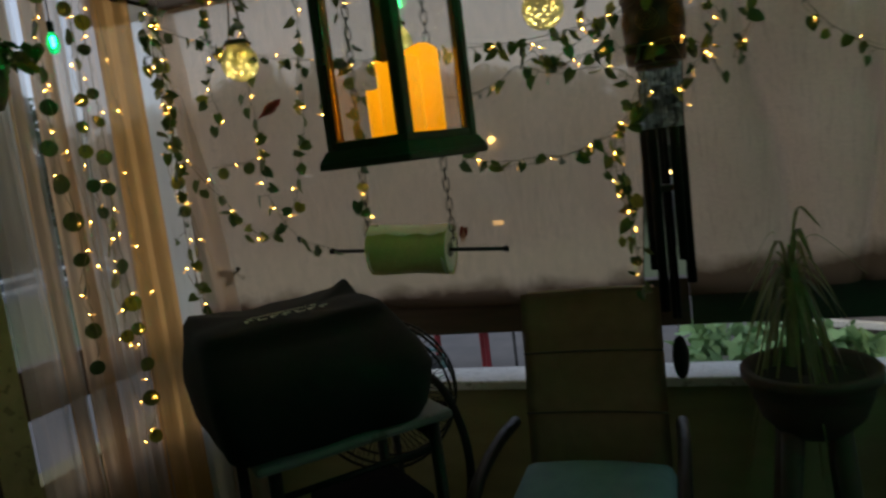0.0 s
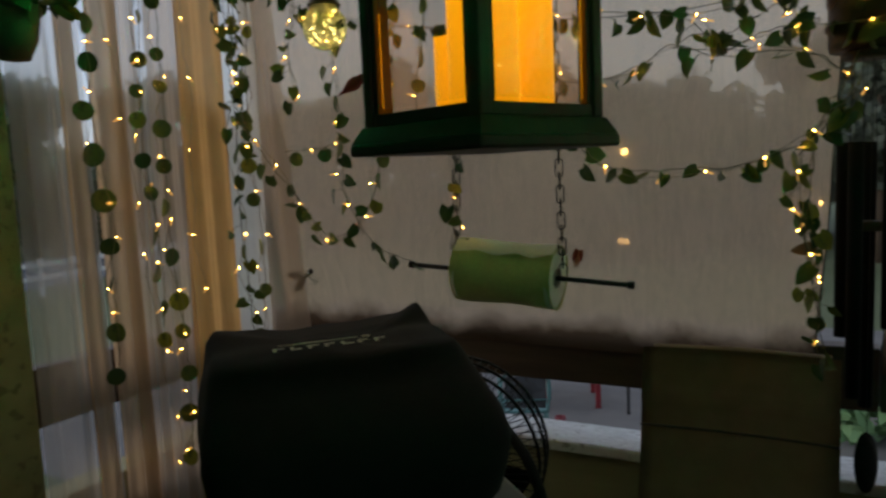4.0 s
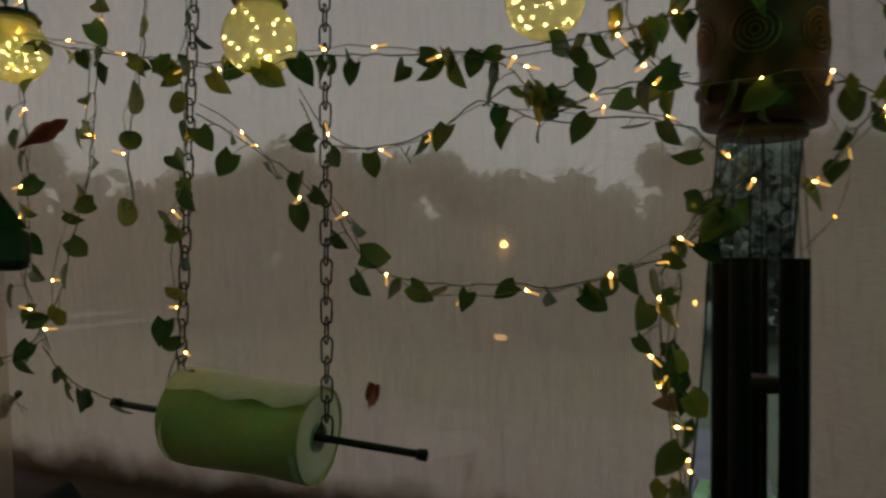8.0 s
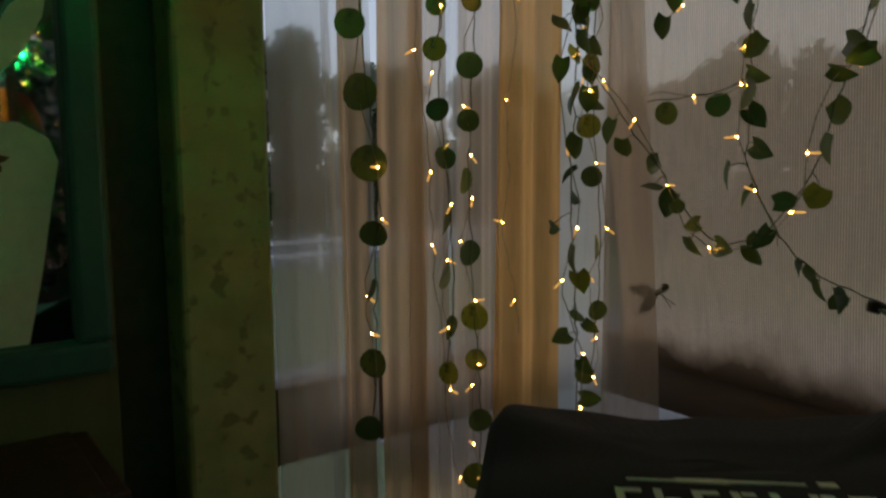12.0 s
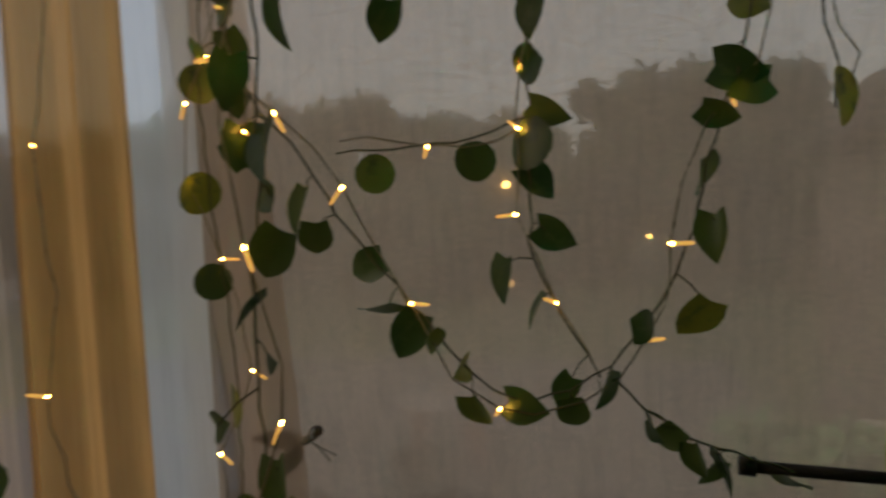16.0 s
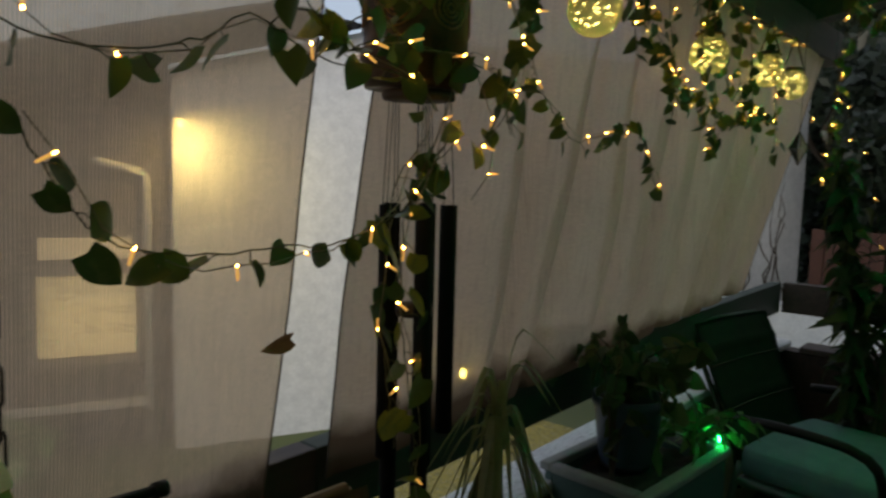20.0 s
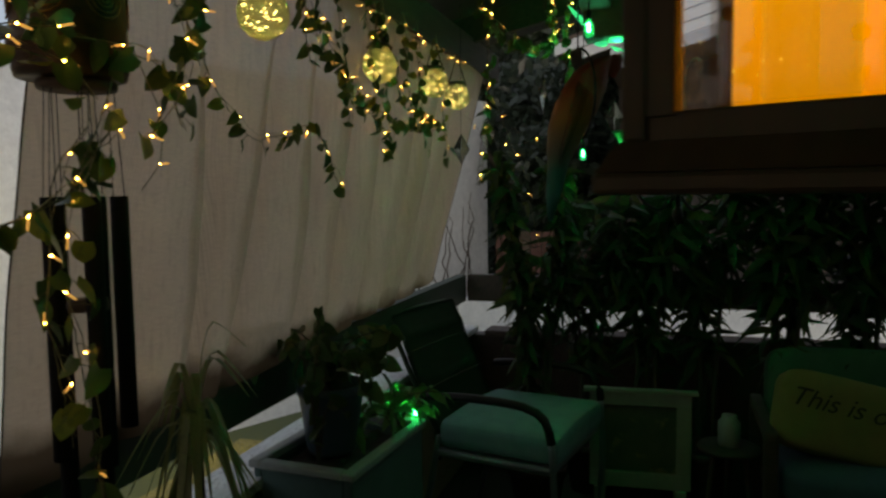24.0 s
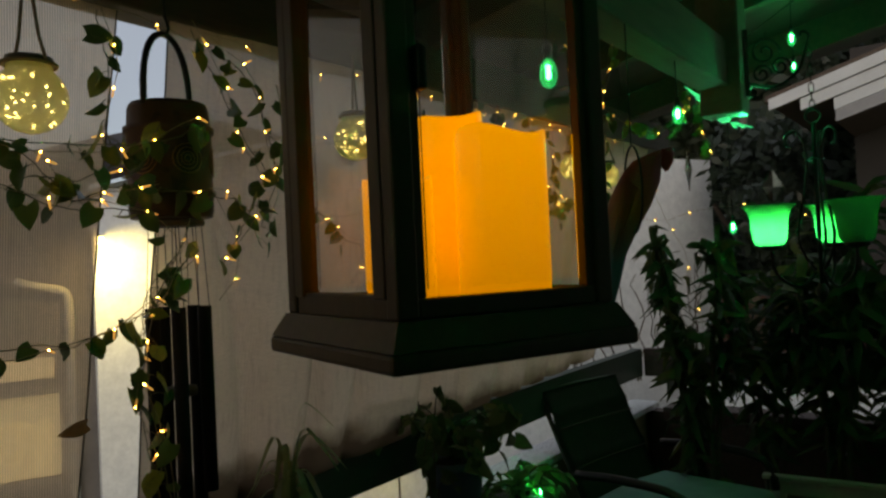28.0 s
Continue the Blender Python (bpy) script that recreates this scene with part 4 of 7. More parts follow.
both([(1.56, 2.82, 1.94), (1.62, 2.82, 1.85), (1.88, 2.82, 1.69), (2.23, 2.82, 1.64), (2.48, 2.82, 1.67)], 0.034, 0.07)
both([(1.98, 2.82, 1.96), (2.02, 2.82, 1.90), (2.23, 2.82, 1.73), (2.63, 2.82, 1.66), (2.7, 2.82, 1.52)], 0.036, 0.07)
fairy([(0.9, 2.84, 1.95), (1.3, 2.82, 1.93), (1.8, 2.83, 1.95), (2.4, 2.83, 1.95), (3.1, 2.83, 1.96)], 0.11)
fairy([(-0.6, 2.80, 1.95), (-0.2, 2.80, 1.94), (0.3, 2.81, 1.95), (0.9, 2.82, 1.94)], 0.12)
fairy([(2.9, 2.70, 1.80), (3.0, 2.60, 1.55), (3.05, 2.55, 1.30), (3.0, 2.5, 1.05)], 0.16)
fairy([(2.6, 2.75, 1.7), (2.85, 2.6, 1.6), (3.1, 2.3, 1.66), (3.2, 2.0, 1.5)], 0.2)


# ---- crackle glass globe lights ----
M_GLOBELED = glow("globe_led", (1.0, 0.76, 0.26), 9.0)
bm = bmesh.new()
add_lathe(bm, [(0.0003, 0.0018), (0.0014, 0.001), (0.0015, -0.001), (0.0003, -0.002)], 7)
GLOBELED = bpy.data.meshes.new("bulb")
bm.to_mesh(GLOBELED)
bm.free()
GLOBELED.materials.append(M_GLOBELED)
M_GLOBE = glass("crackle_glass", (0.96, 0.93, 0.60), 0.16, 1.25, 60)
_n, _l = M_GLOBE.node_tree.nodes, M_GLOBE.node_tree.links
_t, _x = _n.new("ShaderNodeBsdfTranslucent"), _n.new("ShaderNodeMixShader")
_t.inputs[0].default_value, _x.inputs[0].default_value = (0.86, 0.88, 0.50, 1), 0.5
_l.new(_n["Principled BSDF"].outputs[0], _x.inputs[1])
_l.new(_t.outputs[0], _x.inputs[2])
_l.new(_x.outputs[0], _n["Material Output"].inputs[0])
M_ROPE = surface("jute_rope", (0.22, 0.16, 0.08), (0.16, 0.11, 0.06), 60, 0.9, bump=0.6, fine=250)
M_CAP = surface("dark_tin_cap", (0.10, 0.09, 0.07), (0.06, 0.055, 0.05), 20, 0.4, metal=0.6)


def globe(x, y, z, r=0.052):
    g = thing("globe_lantern", "crackle glass globe jar light full of warm fairy lights", "globe light", (x, y, z), rng.uniform(0, 360), "globe lights along the eave")
    prof = [(0.001, -r)] + [(r * math.sin(a), -r * math.cos(a)) for a in (math.pi * k / 14 for k in range(1, 12))] + [(r * 0.60, r * 0.86), (r * 0.60, r * 1.06)]
    shell = part("glass_globe", lathe(prof, 28), M_GLOBE, g)
    shell.visible_shadow = False
    part("cap", lathe([(0.001, r * 1.20), (r * 0.62, r * 1.18), (r * 0.66, r * 1.02), (r * 0.64, r * 0.95), (r * 0.60, r * 0.95)], 24), M_CAP, g)
    part("rim_ring", sweep([(r * 0.70 * math.cos(k * math.tau / 24), r * 0.70 * math.sin(k * math.tau / 24), r * 0.98) for k in range(24)], 0.003, 6, closed=True), M_ROPE, g)
    for s in (-1, 1):
        part("rope", sweep([(s * r * 0.7, 0, r * 1.0), (s * r * 0.42, 0, r * 1.8), (0, 0, 1.97 - z)], 0.0028, 6), M_ROPE, g)
    for k in range(30):
        a, h, q = rng.uniform(0, math.tau), rng.uniform(-0.7, 0.6), rng.uniform(0.3, 0.75)
        share("bulb", GLOBELED, Matrix.Translation((r * q * math.cos(a), r * q * math.sin(a), r * h)) @ pose(0, 0, 0, rng.uniform(0, 180), 0, rng.uniform(0, 360)), g)
    part("inner_wire", sweep([(r * 0.6 * math.cos(k * 0.9), r * 0.6 * math.sin(k * 0.9), r * (-0.75 + k * 0.07)) for k in range(22)], 0.0006, 4), M_WIRE, g)


for p in ((-0.35, 2.67, 1.74), (0.115, 2.665, 1.715), (0.505, 2.72, 1.745), (1.257, 2.758, 1.773), (1.98, 2.805, 1.79), (2.52, 2.81, 1.81), (2.85, 2.82, 1.80)):
    globe(*p)


# ---- pierced lantern and wind chime ----
M_BRIGHTCOPPER = surface("bright_copper_wire", (0.40, 0.22, 0.09), (0.20, 0.11, 0.05), 30, 0.35, metal=0.85, bump=0.1)
M_COPPER = surface("brown_pierced_copper", (0.080, 0.040, 0.022), (0.035, 0.020, 0.013), 14, 0.5, metal=0.3, bump=0.6, spots=(0.022, 0.016, 0.012))
pl = thing("pierced_lantern", "brown pierced metal bucket lantern with a hoop handle", "lantern", (0.765, 2.765, 1.575), 20)
part("body", lathe([(0.001, 0.004), (0.070, 0.0), (0.073, 0.012), (0.073, 0.036), (0.078, 0.038), (0.078, 0.046), (0.073, 0.049), (0.073, 0.15), (0.078, 0.153), (0.078, 0.162), (0.072, 0.165), (0.070, 0.195), (0.066, 0.205), (0.062, 0.203), (0.066, 0.16), (0.066, 0.012), (0.001, 0.010)], 32), M_COPPER, pl)
for k in range(6):
    a = k * math.tau / 6
    q = Matrix.Rotation(a, 3, 'Z')
    bm = bmesh.new()
    for r in (0.026, 0.019, 0.012, 0.006):
        add_sweep(bm, [q @ Vector((0.0745 - 0.5 * (r * math.cos(t)) ** 2 / 0.0745, r * math.cos(t), 0.10 + r * math.sin(t))) for t in (j * math.tau / 16 for j in range(16))], 0.0013, 4, closed=True)
    part("scroll_boss", bm, M_BRIGHTCOPPER, pl, "bright copper filigree ring")
part("handle", sweep([(0.066 * math.cos(t), 0, 0.195 + 0.14 * math.sin(t) ** 0.7) for t in (math.pi * k / 16 for k in range(17))], 0.006, 8), M_IRON, pl)
part("hook", sweep([(0, 0, 0.33), (0.012, 0, 0.35), (0.0, 0, 0.37), (0, 0, 0.41)], 0.003, 6), M_IRON, pl)

ch = thing("wind_chime", "wind chime of long black metal tubes hung below the pierced lantern", "wind chime", (0.765, 2.757, 1.56))
part("top_disc", lathe([(0.001, 0.012), (0.05, 0.012), (0.052, 0.006), (0.05, 0.0), (0.001, 0.0)], 24), M_DARKWOOD, ch)
for k, ln in enumerate((0.40, 0.50, 0.36, 0.46, 0.33)):
    a = radians(20 + 72 * k)
    x, y = 0.046 * math.cos(a), 0.046 * math.sin(a)
    t = part("tube", lathe([(0.0105, -0.145 - ln), (0.0125, -0.145 - ln), (0.0125, -0.145), (0.0105, -0.145), (0.0105, -0.145 - ln)], 18, at=(x, y, 0)), M_CHIME, ch)
    bm = sweep([(x * 0.9 - 0.006, y * 0.9, 0.003), (x - 0.011, y, -0.15)], 0.0008, 4)
    add_sweep(bm, [(x * 0.9 + 0.006, y * 0.9, 0.003), (x + 0.011, y, -0.15)], 0.0008, 4)
    part("string", bm, M_IRON, t)
part("clapper", lathe([(0.001, -0.306), (0.026, -0.304), (0.028, -0.296), (0.026, -0.288), (0.001, -0.286)], 20), M_DARKWOOD, ch)
part("clapper_cord", sweep([(0, 0, 0), (0, 0, -0.69)], 0.001, 4), M_IRON, ch)
part("wind_sail", lathe([(0.001, -0.006), (0.02, -0.005), (0.034, 0), (0.02, 0.005), (0.001, 0.006)], 24, at=(0, 0, -0.74), turn=Matrix.Rotation(radians(52), 3, 'Z') @ Matrix.Rotation(radians(86), 3, 'X') @ Matrix.Diagonal((1, 1.7, 1))), M_CHIME, ch)
fairy([(0.80, 2.70, 1.60), (0.83, 2.69, 1.50), (0.81, 2.69, 1.44)], 0.10, 0.02)


# ---- patio chairs ----
def patio_chair(x, y, rz, sling, label, wide=1.0, lean=0.10, high=0.50):
    """A sling chair whose back stands towards +y; the seat cushion is loose fitted."""
    c = thing("patio_chair", label, "chair", (x, y, 0), rz, "patio chairs")

    def back(u, v):
        return Vector(((-0.200 + 0.40 * u) * wide, 0.20 + lean * v + 0.012 * math.sin(math.pi * u) + 0.010 * abs(math.sin(v * 2.5 * math.pi)) ** 0.5 - 0.006, 0.50 + high * v))
    part("backrest", grid(14, 30, back, 0.012), sling, c)
    for s in (-1, 1):
        part("back_post", sweep([(s * wide * 0.185, 0.21, 0.40), (s * wide * 0.185, 0.226, 0.52), (s * wide * 0.185, 0.232 + lean / 2, 0.50 + high / 2), (s * wide * 0.183, 0.235 + lean, 0.49 + high)], 0.010, 8), sling, c)
        part("armrest", sweep(curve_pts([(s * wide * 0.235, 0.22, 0.66), (s * wide * 0.24, 0.05, 0.675), (s * wide * 0.24, -0.16, 0.67), (s * wide * 0.238, -0.24, 0.63), (s * wide * 0.232, -0.26, 0.55)], 0.03), 0.016, 8), M_IRON, c)
        part("leg", sweep(curve_pts([(s * wide * 0.232, -0.26, 0.56), (s * wide * 0.23, -0.27, 0.30), (s * wide * 0.225, -0.25, 0.012)], 0.05), 0.012, 8), M_STEEL, c)
        part("leg", sweep(curve_pts([(s * wide * 0.20, 0.20, 0.50), (s * wide * 0.215, 0.24, 0.25), (s * wide * 0.22, 0.30, 0.012)], 0.05), 0.012, 8), M_STEEL, c)
    part("seat_frame", box((0.44 * wide, 0.46, 0.03), (0, -0.03, 0.44), bevel=0.01), M_STEEL, c)

    def pad(bm):
        add_box(bm, (0.42 * wide, 0.48, 0.10), (0, -0.04, 0.505), bevel=0.028)
        bmesh.ops.subdivide_edges(bm, edges=bm.edges[:], cuts=2, use_grid_fill=True)
        for v in bm.verts:
            v.co.z += 0.018 * (1 - (v.co.x / 0.24 / wide) ** 2) * (1 if v.co.z > 0.5 else 0.2) + 0.004 * noise.noise(v.co * 14)
        return smooth(bm)
    part("cushion", pad(bmesh.new()), M_TEAL, c, "teal seat cushion")
    for v in (0.36, 0.68):
        part("seam", sweep([back(u / 12, v) + Vector((0, -0.008, 0)) for u in range(13)], 0.003, 5), M_HEM, c)
    part("top_bar", sweep([(-0.183 * wide, 0.235 + lean, 0.49 + high), (0, 0.238 + lean, 0.494 + high), (0.183 * wide, 0.235 + lean, 0.49 + high)], 0.010, 8), sling, c)
    return c


patio_chair(0.535, 2.50, 0, M_SLING, "sling patio chair with a ribbed olive back and teal cushion", 0.94)
patio_chair(2.715, 2.56, -11, M_SLINGG, "sling patio chair with dark green back and teal cushion", 1.27, 0.20, 0.44)


# ---- bowl planter with a strap leaved plant ----
M_CLAY = surface("dark_brown_clay", (0.10, 0.062, 0.04), (0.07, 0.045, 0.03), 12, 0.7, bump=0.5, fine=90)
M_SOIL = surface("dark_soil", (0.035, 0.025, 0.018), (0.055, 0.04, 0.028), 30, 0.95, bump=1.0, fine=120)
M_STRAP = leaf_mat("strap_leaf", (0.20, 0.23, 0.075), (0.34, 0.33, 0.13), (0.42, 0.38, 0.18), (0.18, 0.19, 0.08))
M_FOL = leaf_mat("dark_foliage", (0.020, 0.045, 0.016), (0.06, 0.10, 0.03), (0.10, 0.12, 0.03), (0.04, 0.07, 0.03))
M_FOL.node_tree.nodes["Principled BSDF"].inputs["Roughness"].default_value = 0.55
M_BARK = surface("brown_stem_bark", (0.09, 0.06, 0.035), (0.06, 0.045, 0.03), 25, 0.85, stretch=(4, 4, 1), bump=0.6)
bowl = thing("bowl_planter", "wide dark brown clay bowl planter on four stout legs", "planter", (1.07, 2.78, 0))
part("bowl", lathe([(0.001, 0.61), (0.08, 0.615), (0.122, 0.66), (0.142, 0.715), (0.147, 0.745), (0.162, 0.755), (0.165, 0.780), (0.156, 0.788), (0.141, 0.780), (0.135, 0.745), (0.001, 0.74)], 36), M_CLAY, bowl)
part("soil", lathe([(0.001, 0.756), (0.08, 0.759), (0.134, 0.750)], 30), M_SOIL, bowl)
for k in range(4):
    a = radians(45 + 90 * k)
    part("leg", sweep([(0.075 * math.cos(a), 0.075 * math.sin(a), 0.63), (0.11 * math.cos(a), 0.11 * math.sin(a), 0.35), (0.13 * math.cos(a), 0.13 * math.sin(a), 0.008)], 0.028, 8, 0.7), M_CLAY, bowl)


def blade(p, yaw, length, width, rise, droop, seg=9):
    """Points of a strap leaf that rises and then hangs."""
    d = Vector((math.cos(yaw), math.sin(yaw), 0))
    n = Vector((-d.y, d.x, 0))
    rows = []
    for j in range(seg + 1):
        v = j / seg
        c = Vector(p) + d * length * (0.25 * v + 0.45 * v * v) + Vector((0, 0, rise * math.sin(min(1, v * 1.6) * math.pi / 2) - droop * v ** 2.2))
        w = width * (0.7 + 0.6 * v) * (1 - v ** 4) if v < 1 else 0
        rows.append((c - n * w, c + Vector((0, 0, -0.25 * width)), c + n * w))
    return rows


def add_blade(bm, rows):
    vs = [[bm.verts.new(q) for q in r] for r in rows]
    for a, b in zip(vs, vs[1:]):
        for k in (0, 1):
            bm.faces.new((a[k], a[k + 1], b[k + 1], b[k])).smooth = True


def strap_plant(name, label, x, y, z, trunk, n, length, width, rise, droop, mat, seed, tops=1, spread=0.0):
    r = random.Random(seed)
    t = thing(name, label, "plant", (x, y, z))
    for k in range(tops):
        a = r.uniform(0, math.tau)
        h = trunk * r.uniform(0.75, 1.1)
        top = Vector((spread * math.cos(a), spread * math.sin(a), h))
        if trunk > 0.02:
            part("stem", sweep(curve_pts([(top.x * 0.3, top.y * 0.3, 0), (top.x * 0.5, top.y * 0.6, h * 0.5), top], 0.05), 0.009, 6, 0.7), M_BARK, t)
        for i in range(n):
            bm = bmesh.new()
            up = (i / n)
            add_blade(bm, blade(top + Vector((0, 0, -0.05 * r.random())), r.uniform(0, math.tau), length * r.uniform(0.6, 1.1), width * r.uniform(0.7, 1.2), rise * r.uniform(0.3, 1.2) * (1.2 - 0.7 * up), droop * r.uniform(0.5, 1.3) * (0.3 + up)))
            part("leaf", bm, mat, t)
    return t


strap_plant("spider_plant", "yellow green strap leaved plant drooping over its bowl", 1.06, 2.79, 0.755, 0.24, 26, 0.23, 0.0075, 0.19, 0.46, M_STRAP, 9, 2, 0.02)


# ---- trough with a potted trailing plant ----
M_TROUGH = surface("grey_green_plastic", (0.09, 0.15, 0.13), (0.07, 0.12, 0.105), 8, 0.55, bump=0.1)
M_RIM = surface("pale_grey_rim", (0.34, 0.35, 0.32), (0.27, 0.28, 0.26), 10, 0.6, bump=0.15)
tr = thing("planter_trough", "grey green planter trough with a pale rim and dark soil", "planter", (1.745, 2.835, 0), -4)
for sx, sy, wx, wy in ((0, -0.13, 0.442, 0.022), (0, 0.13, 0.442, 0.022), (-0.21, 0, 0.022, 0.236), (0.21, 0, 0.022, 0.236)):
    part("side", box((wx, wy, 0.36), (sx, sy, 0.54), bevel=0.004), M_TROUGH, tr)
part("bottom", box((0.396, 0.236, 0.02), (0, 0, 0.37)), M_TROUGH, tr)
for sx, sy, wx, wy in ((0, -0.135, 0.46, 0.035), (0, 0.135, 0.46, 0.035), (-0.215, 0, 0.035, 0.235), (0.215, 0, 0.035, 0.235)):
    part("rim", box((wx, wy, 0.022), (sx, sy, 0.73), bevel=0.006), M_RIM, tr)
part("soil", grid(16, 16, lambda u, v: Vector((-0.2 + 0.4 * u, -0.12 + 0.24 * v, 0.695 + 0.02 * noise.noise(Vector((u * 7, v * 7, 1)))))), M_SOIL, tr)
for sx in (-1, 1):
    for sy in (-1, 1):
        part("leg", box((0.04, 0.04, 0.38), (sx * 0.18, sy * 0.10, 0.19)), M_DARKWOOD, tr)
M_BLUEPOT = surface("slate_blue_glazed_pot", (0.07, 0.10, 0.13), (0.05, 0.075, 0.10), 10, 0.35, bump=0.1)
pot = thing("plant_pot", "slate blue glazed pot standing in the trough", "pot", (1.74, 2.87, 0.705))
part("pot_body", lathe([(0.001, 0.0), (0.062, 0.0), (0.07, 0.02), (0.088, 0.16), (0.094, 0.165), (0.094, 0.19), (0.086, 0.19), (0.08, 0.165), (0.001, 0.16)], 30), M_BLUEPOT, pot)
part("soil", lathe([(0.001, 0.176), (0.05, 0.178), (0.082, 0.170)], 24), M_SOIL, pot)
M_TRAIL = leaf_mat("olive_trailing_leaf", (0.05, 0.08, 0.025), (0.12, 0.15, 0.05), (0.16, 0.16, 0.06), (0.10, 0.13, 0.06))
M_JADE = leaf_mat("bright_jade_leaf", (0.10, 0.22, 0.06), (0.16, 0.30, 0.09), (0.18, 0.3, 0.1), (0.14, 0.26, 0.1))
TRAIL = [leaf_mesh("leaf", 0.062, 0.048, M_TRAIL, 0.15, 0.3), leaf_mesh("leaf", 0.052, 0.044, M_TRAIL, 0.12, 0.5)]
JADE = [leaf_mesh("leaf", 0.075, 0.026, M_JADE, 0.02, 0.4), leaf_mesh("leaf", 0.06, 0.024, M_JADE, 0.02, 0.3)]
BROAD = [leaf_mesh("leaf", 0.062, 0.048, M_FOL, 0.15, 0.3), leaf_mesh("leaf", 0.052, 0.044, M_FOL, 0.12, 0.5)]


def bushy(name, label, x, y, z, n_stems, reach, up, seed, kinds=BROAD, size=1.0, per=7):
    r = random.Random(seed)
    t = thing(name, label, "plant", (x, y, z))
    bm = bmesh.new()
    for i in range(n_stems):
        a = i * 2.4 + r.uniform(-0.4, 0.4)
        L = reach * r.uniform(0.5, 1.1)
        h = up * r.uniform(0.4, 1.1)
        end = Vector((L * math.cos(a), L * math.sin(a), h))
        pts = curve_pts([(0, 0, 0), (end.x * 0.25, end.y * 0.25, h * 0.7 + 0.02), (end.x * 0.7, end.y * 0.7, h * 1.05), end + Vector((0, 0, -0.25 * reach * r.random()))], 0.03)
        add_sweep(bm, pts, 0.0035, 5, 0.4)
        for k in range(per):
            q = pts[min(len(pts) - 1, int(len(pts) * (0.25 + 0.75 * k / (per - 1))))]
            s = size * r.uniform(0.6, 1.2)
            share("leaf", r.choice(kinds), Matrix.Translation(q) @ pose(0, 0, 0, r.gauss(-40, 40), r.gauss(0, 40), r.uniform(0, 360)) @ Matrix.Diagonal((s, s, s, 1)), t)
    part("stem", bm, M_BARK, t)
    return t


bushy("trailing_plant", "trailing green houseplant spilling from the blue pot", 1.74, 2.87, 0.87, 14, 0.28, 0.16, 21, kinds=TRAIL, per=9)
bushy("jade_plant", "small bushy plant lit by a green bulb", 1.90, 2.74, 0.70, 12, 0.15, 0.15, 22, kinds=JADE, size=0.9)
bushy("seedling", "young plant shoot rising from the trough", 1.60, 2.84, 0.70, 4, 0.10, 0.38, 23, kinds=TRAIL, size=0.7, per=5)


# ---- plants along the open east end ----
def blade_set(mat, n, length, width, seed):
    """Leaf blades that rise from a node and hang over, each with its own bend."""
    r = random.Random(seed)
    out = []
    for _ in range(n):
        bm = bmesh.new()
        add_blade(bm, blade((0, 0, 0), 0, r.uniform(*length), r.uniform(*width), r.uniform(0.01, 0.12), r.uniform(0.03, 0.20), 5))
        me = bpy.data.meshes.new("leaf")
        bm.to_mesh(me)
        bm.free()
        me.materials.append(mat)
        out.append(me)
    return out


LONGLEAF = blade_set(M_FOL, 14, (0.16, 0.34), (0.015, 0.026), 61)
WIDELEAF = blade_set(M_FOL, 10, (0.11, 0.19), (0.015, 0.024), 62)


def cane_plant(x, y, h, seed, canes=5, bare=0.58, kinds=LONGLEAF, per=7, spread=0.14, label="tall dark leafy cane plant in a clay pot"):
    r = random.Random(seed)
    p = thing("clay_pot", "dark clay pot on the porch floor", "pot", (x, y, 0), 0, "pots by the east wall")
    part("pot_body", lathe([(0.001, 0.0), (0.085, 0.0), (0.12, 0.20), (0.132, 0.205), (0.132, 0.24), (0.118, 0.24), (0.112, 0.205), (0.001, 0.20)], 24), M_CLAY, p)
    part("soil", lathe([(0.001, 0.222), (0.114, 0.215)], 20), M_SOIL, p)
    t = thing("cane_plant", label, "plant", (x, y, 0.215), 0, "tall plants by the east wall")
    for c in range(canes):
        a = c * math.tau / canes + r.uniform(-0.5, 0.5)
        hh = h * r.uniform(0.72, 1.0) - 0.215
        top = Vector((0.7 * spread * math.cos(a), spread * math.sin(a), hh))
        line = curve_pts([(0.03 * math.cos(a), 0.03 * math.sin(a), 0), (top.x * 0.4 + r.uniform(-0.02, 0.02), top.y * 0.4, hh * 0.5), top], 0.058)
        part("cane", sweep(line, 0.011, 7, 0.6), M_BARK, t)
        k = r.uniform(0, 6)
        for q in line:
            low = bare - 0.20 if c < 2 else bare + 0.05 * c
            if q.z < low:
                continue
            for j in range(per if q.z > low + 0.08 else 5):
                s = r.uniform(0.65, 1.1)
                share("leaf", r.choice(kinds), Matrix.Translation(q) @ pose(0, 0, 0, r.gauss(0, 42), r.gauss(12, 24), math.degrees(k) + r.uniform(-18, 18)) @ Matrix.Diagonal((s, s, s, 1)), t)
                k += 2.4


for i, (x, y, h) in enumerate(((3.38, 2.34, 1.34), (3.34, 2.08, 1.74), (3.40, 1.82, 1.76), (3.36, 1.50, 1.78), (3.42, 1.18, 1.84), (3.40, 0.86, 1.76))):
    cane_plant(x, y, h, 40 + i)
cane_plant(3.00, 2.52, 1.52, 52, 5, 0.42, WIDELEAF, 7, 0.16, "broad leaved dark green cane plant in a clay pot")


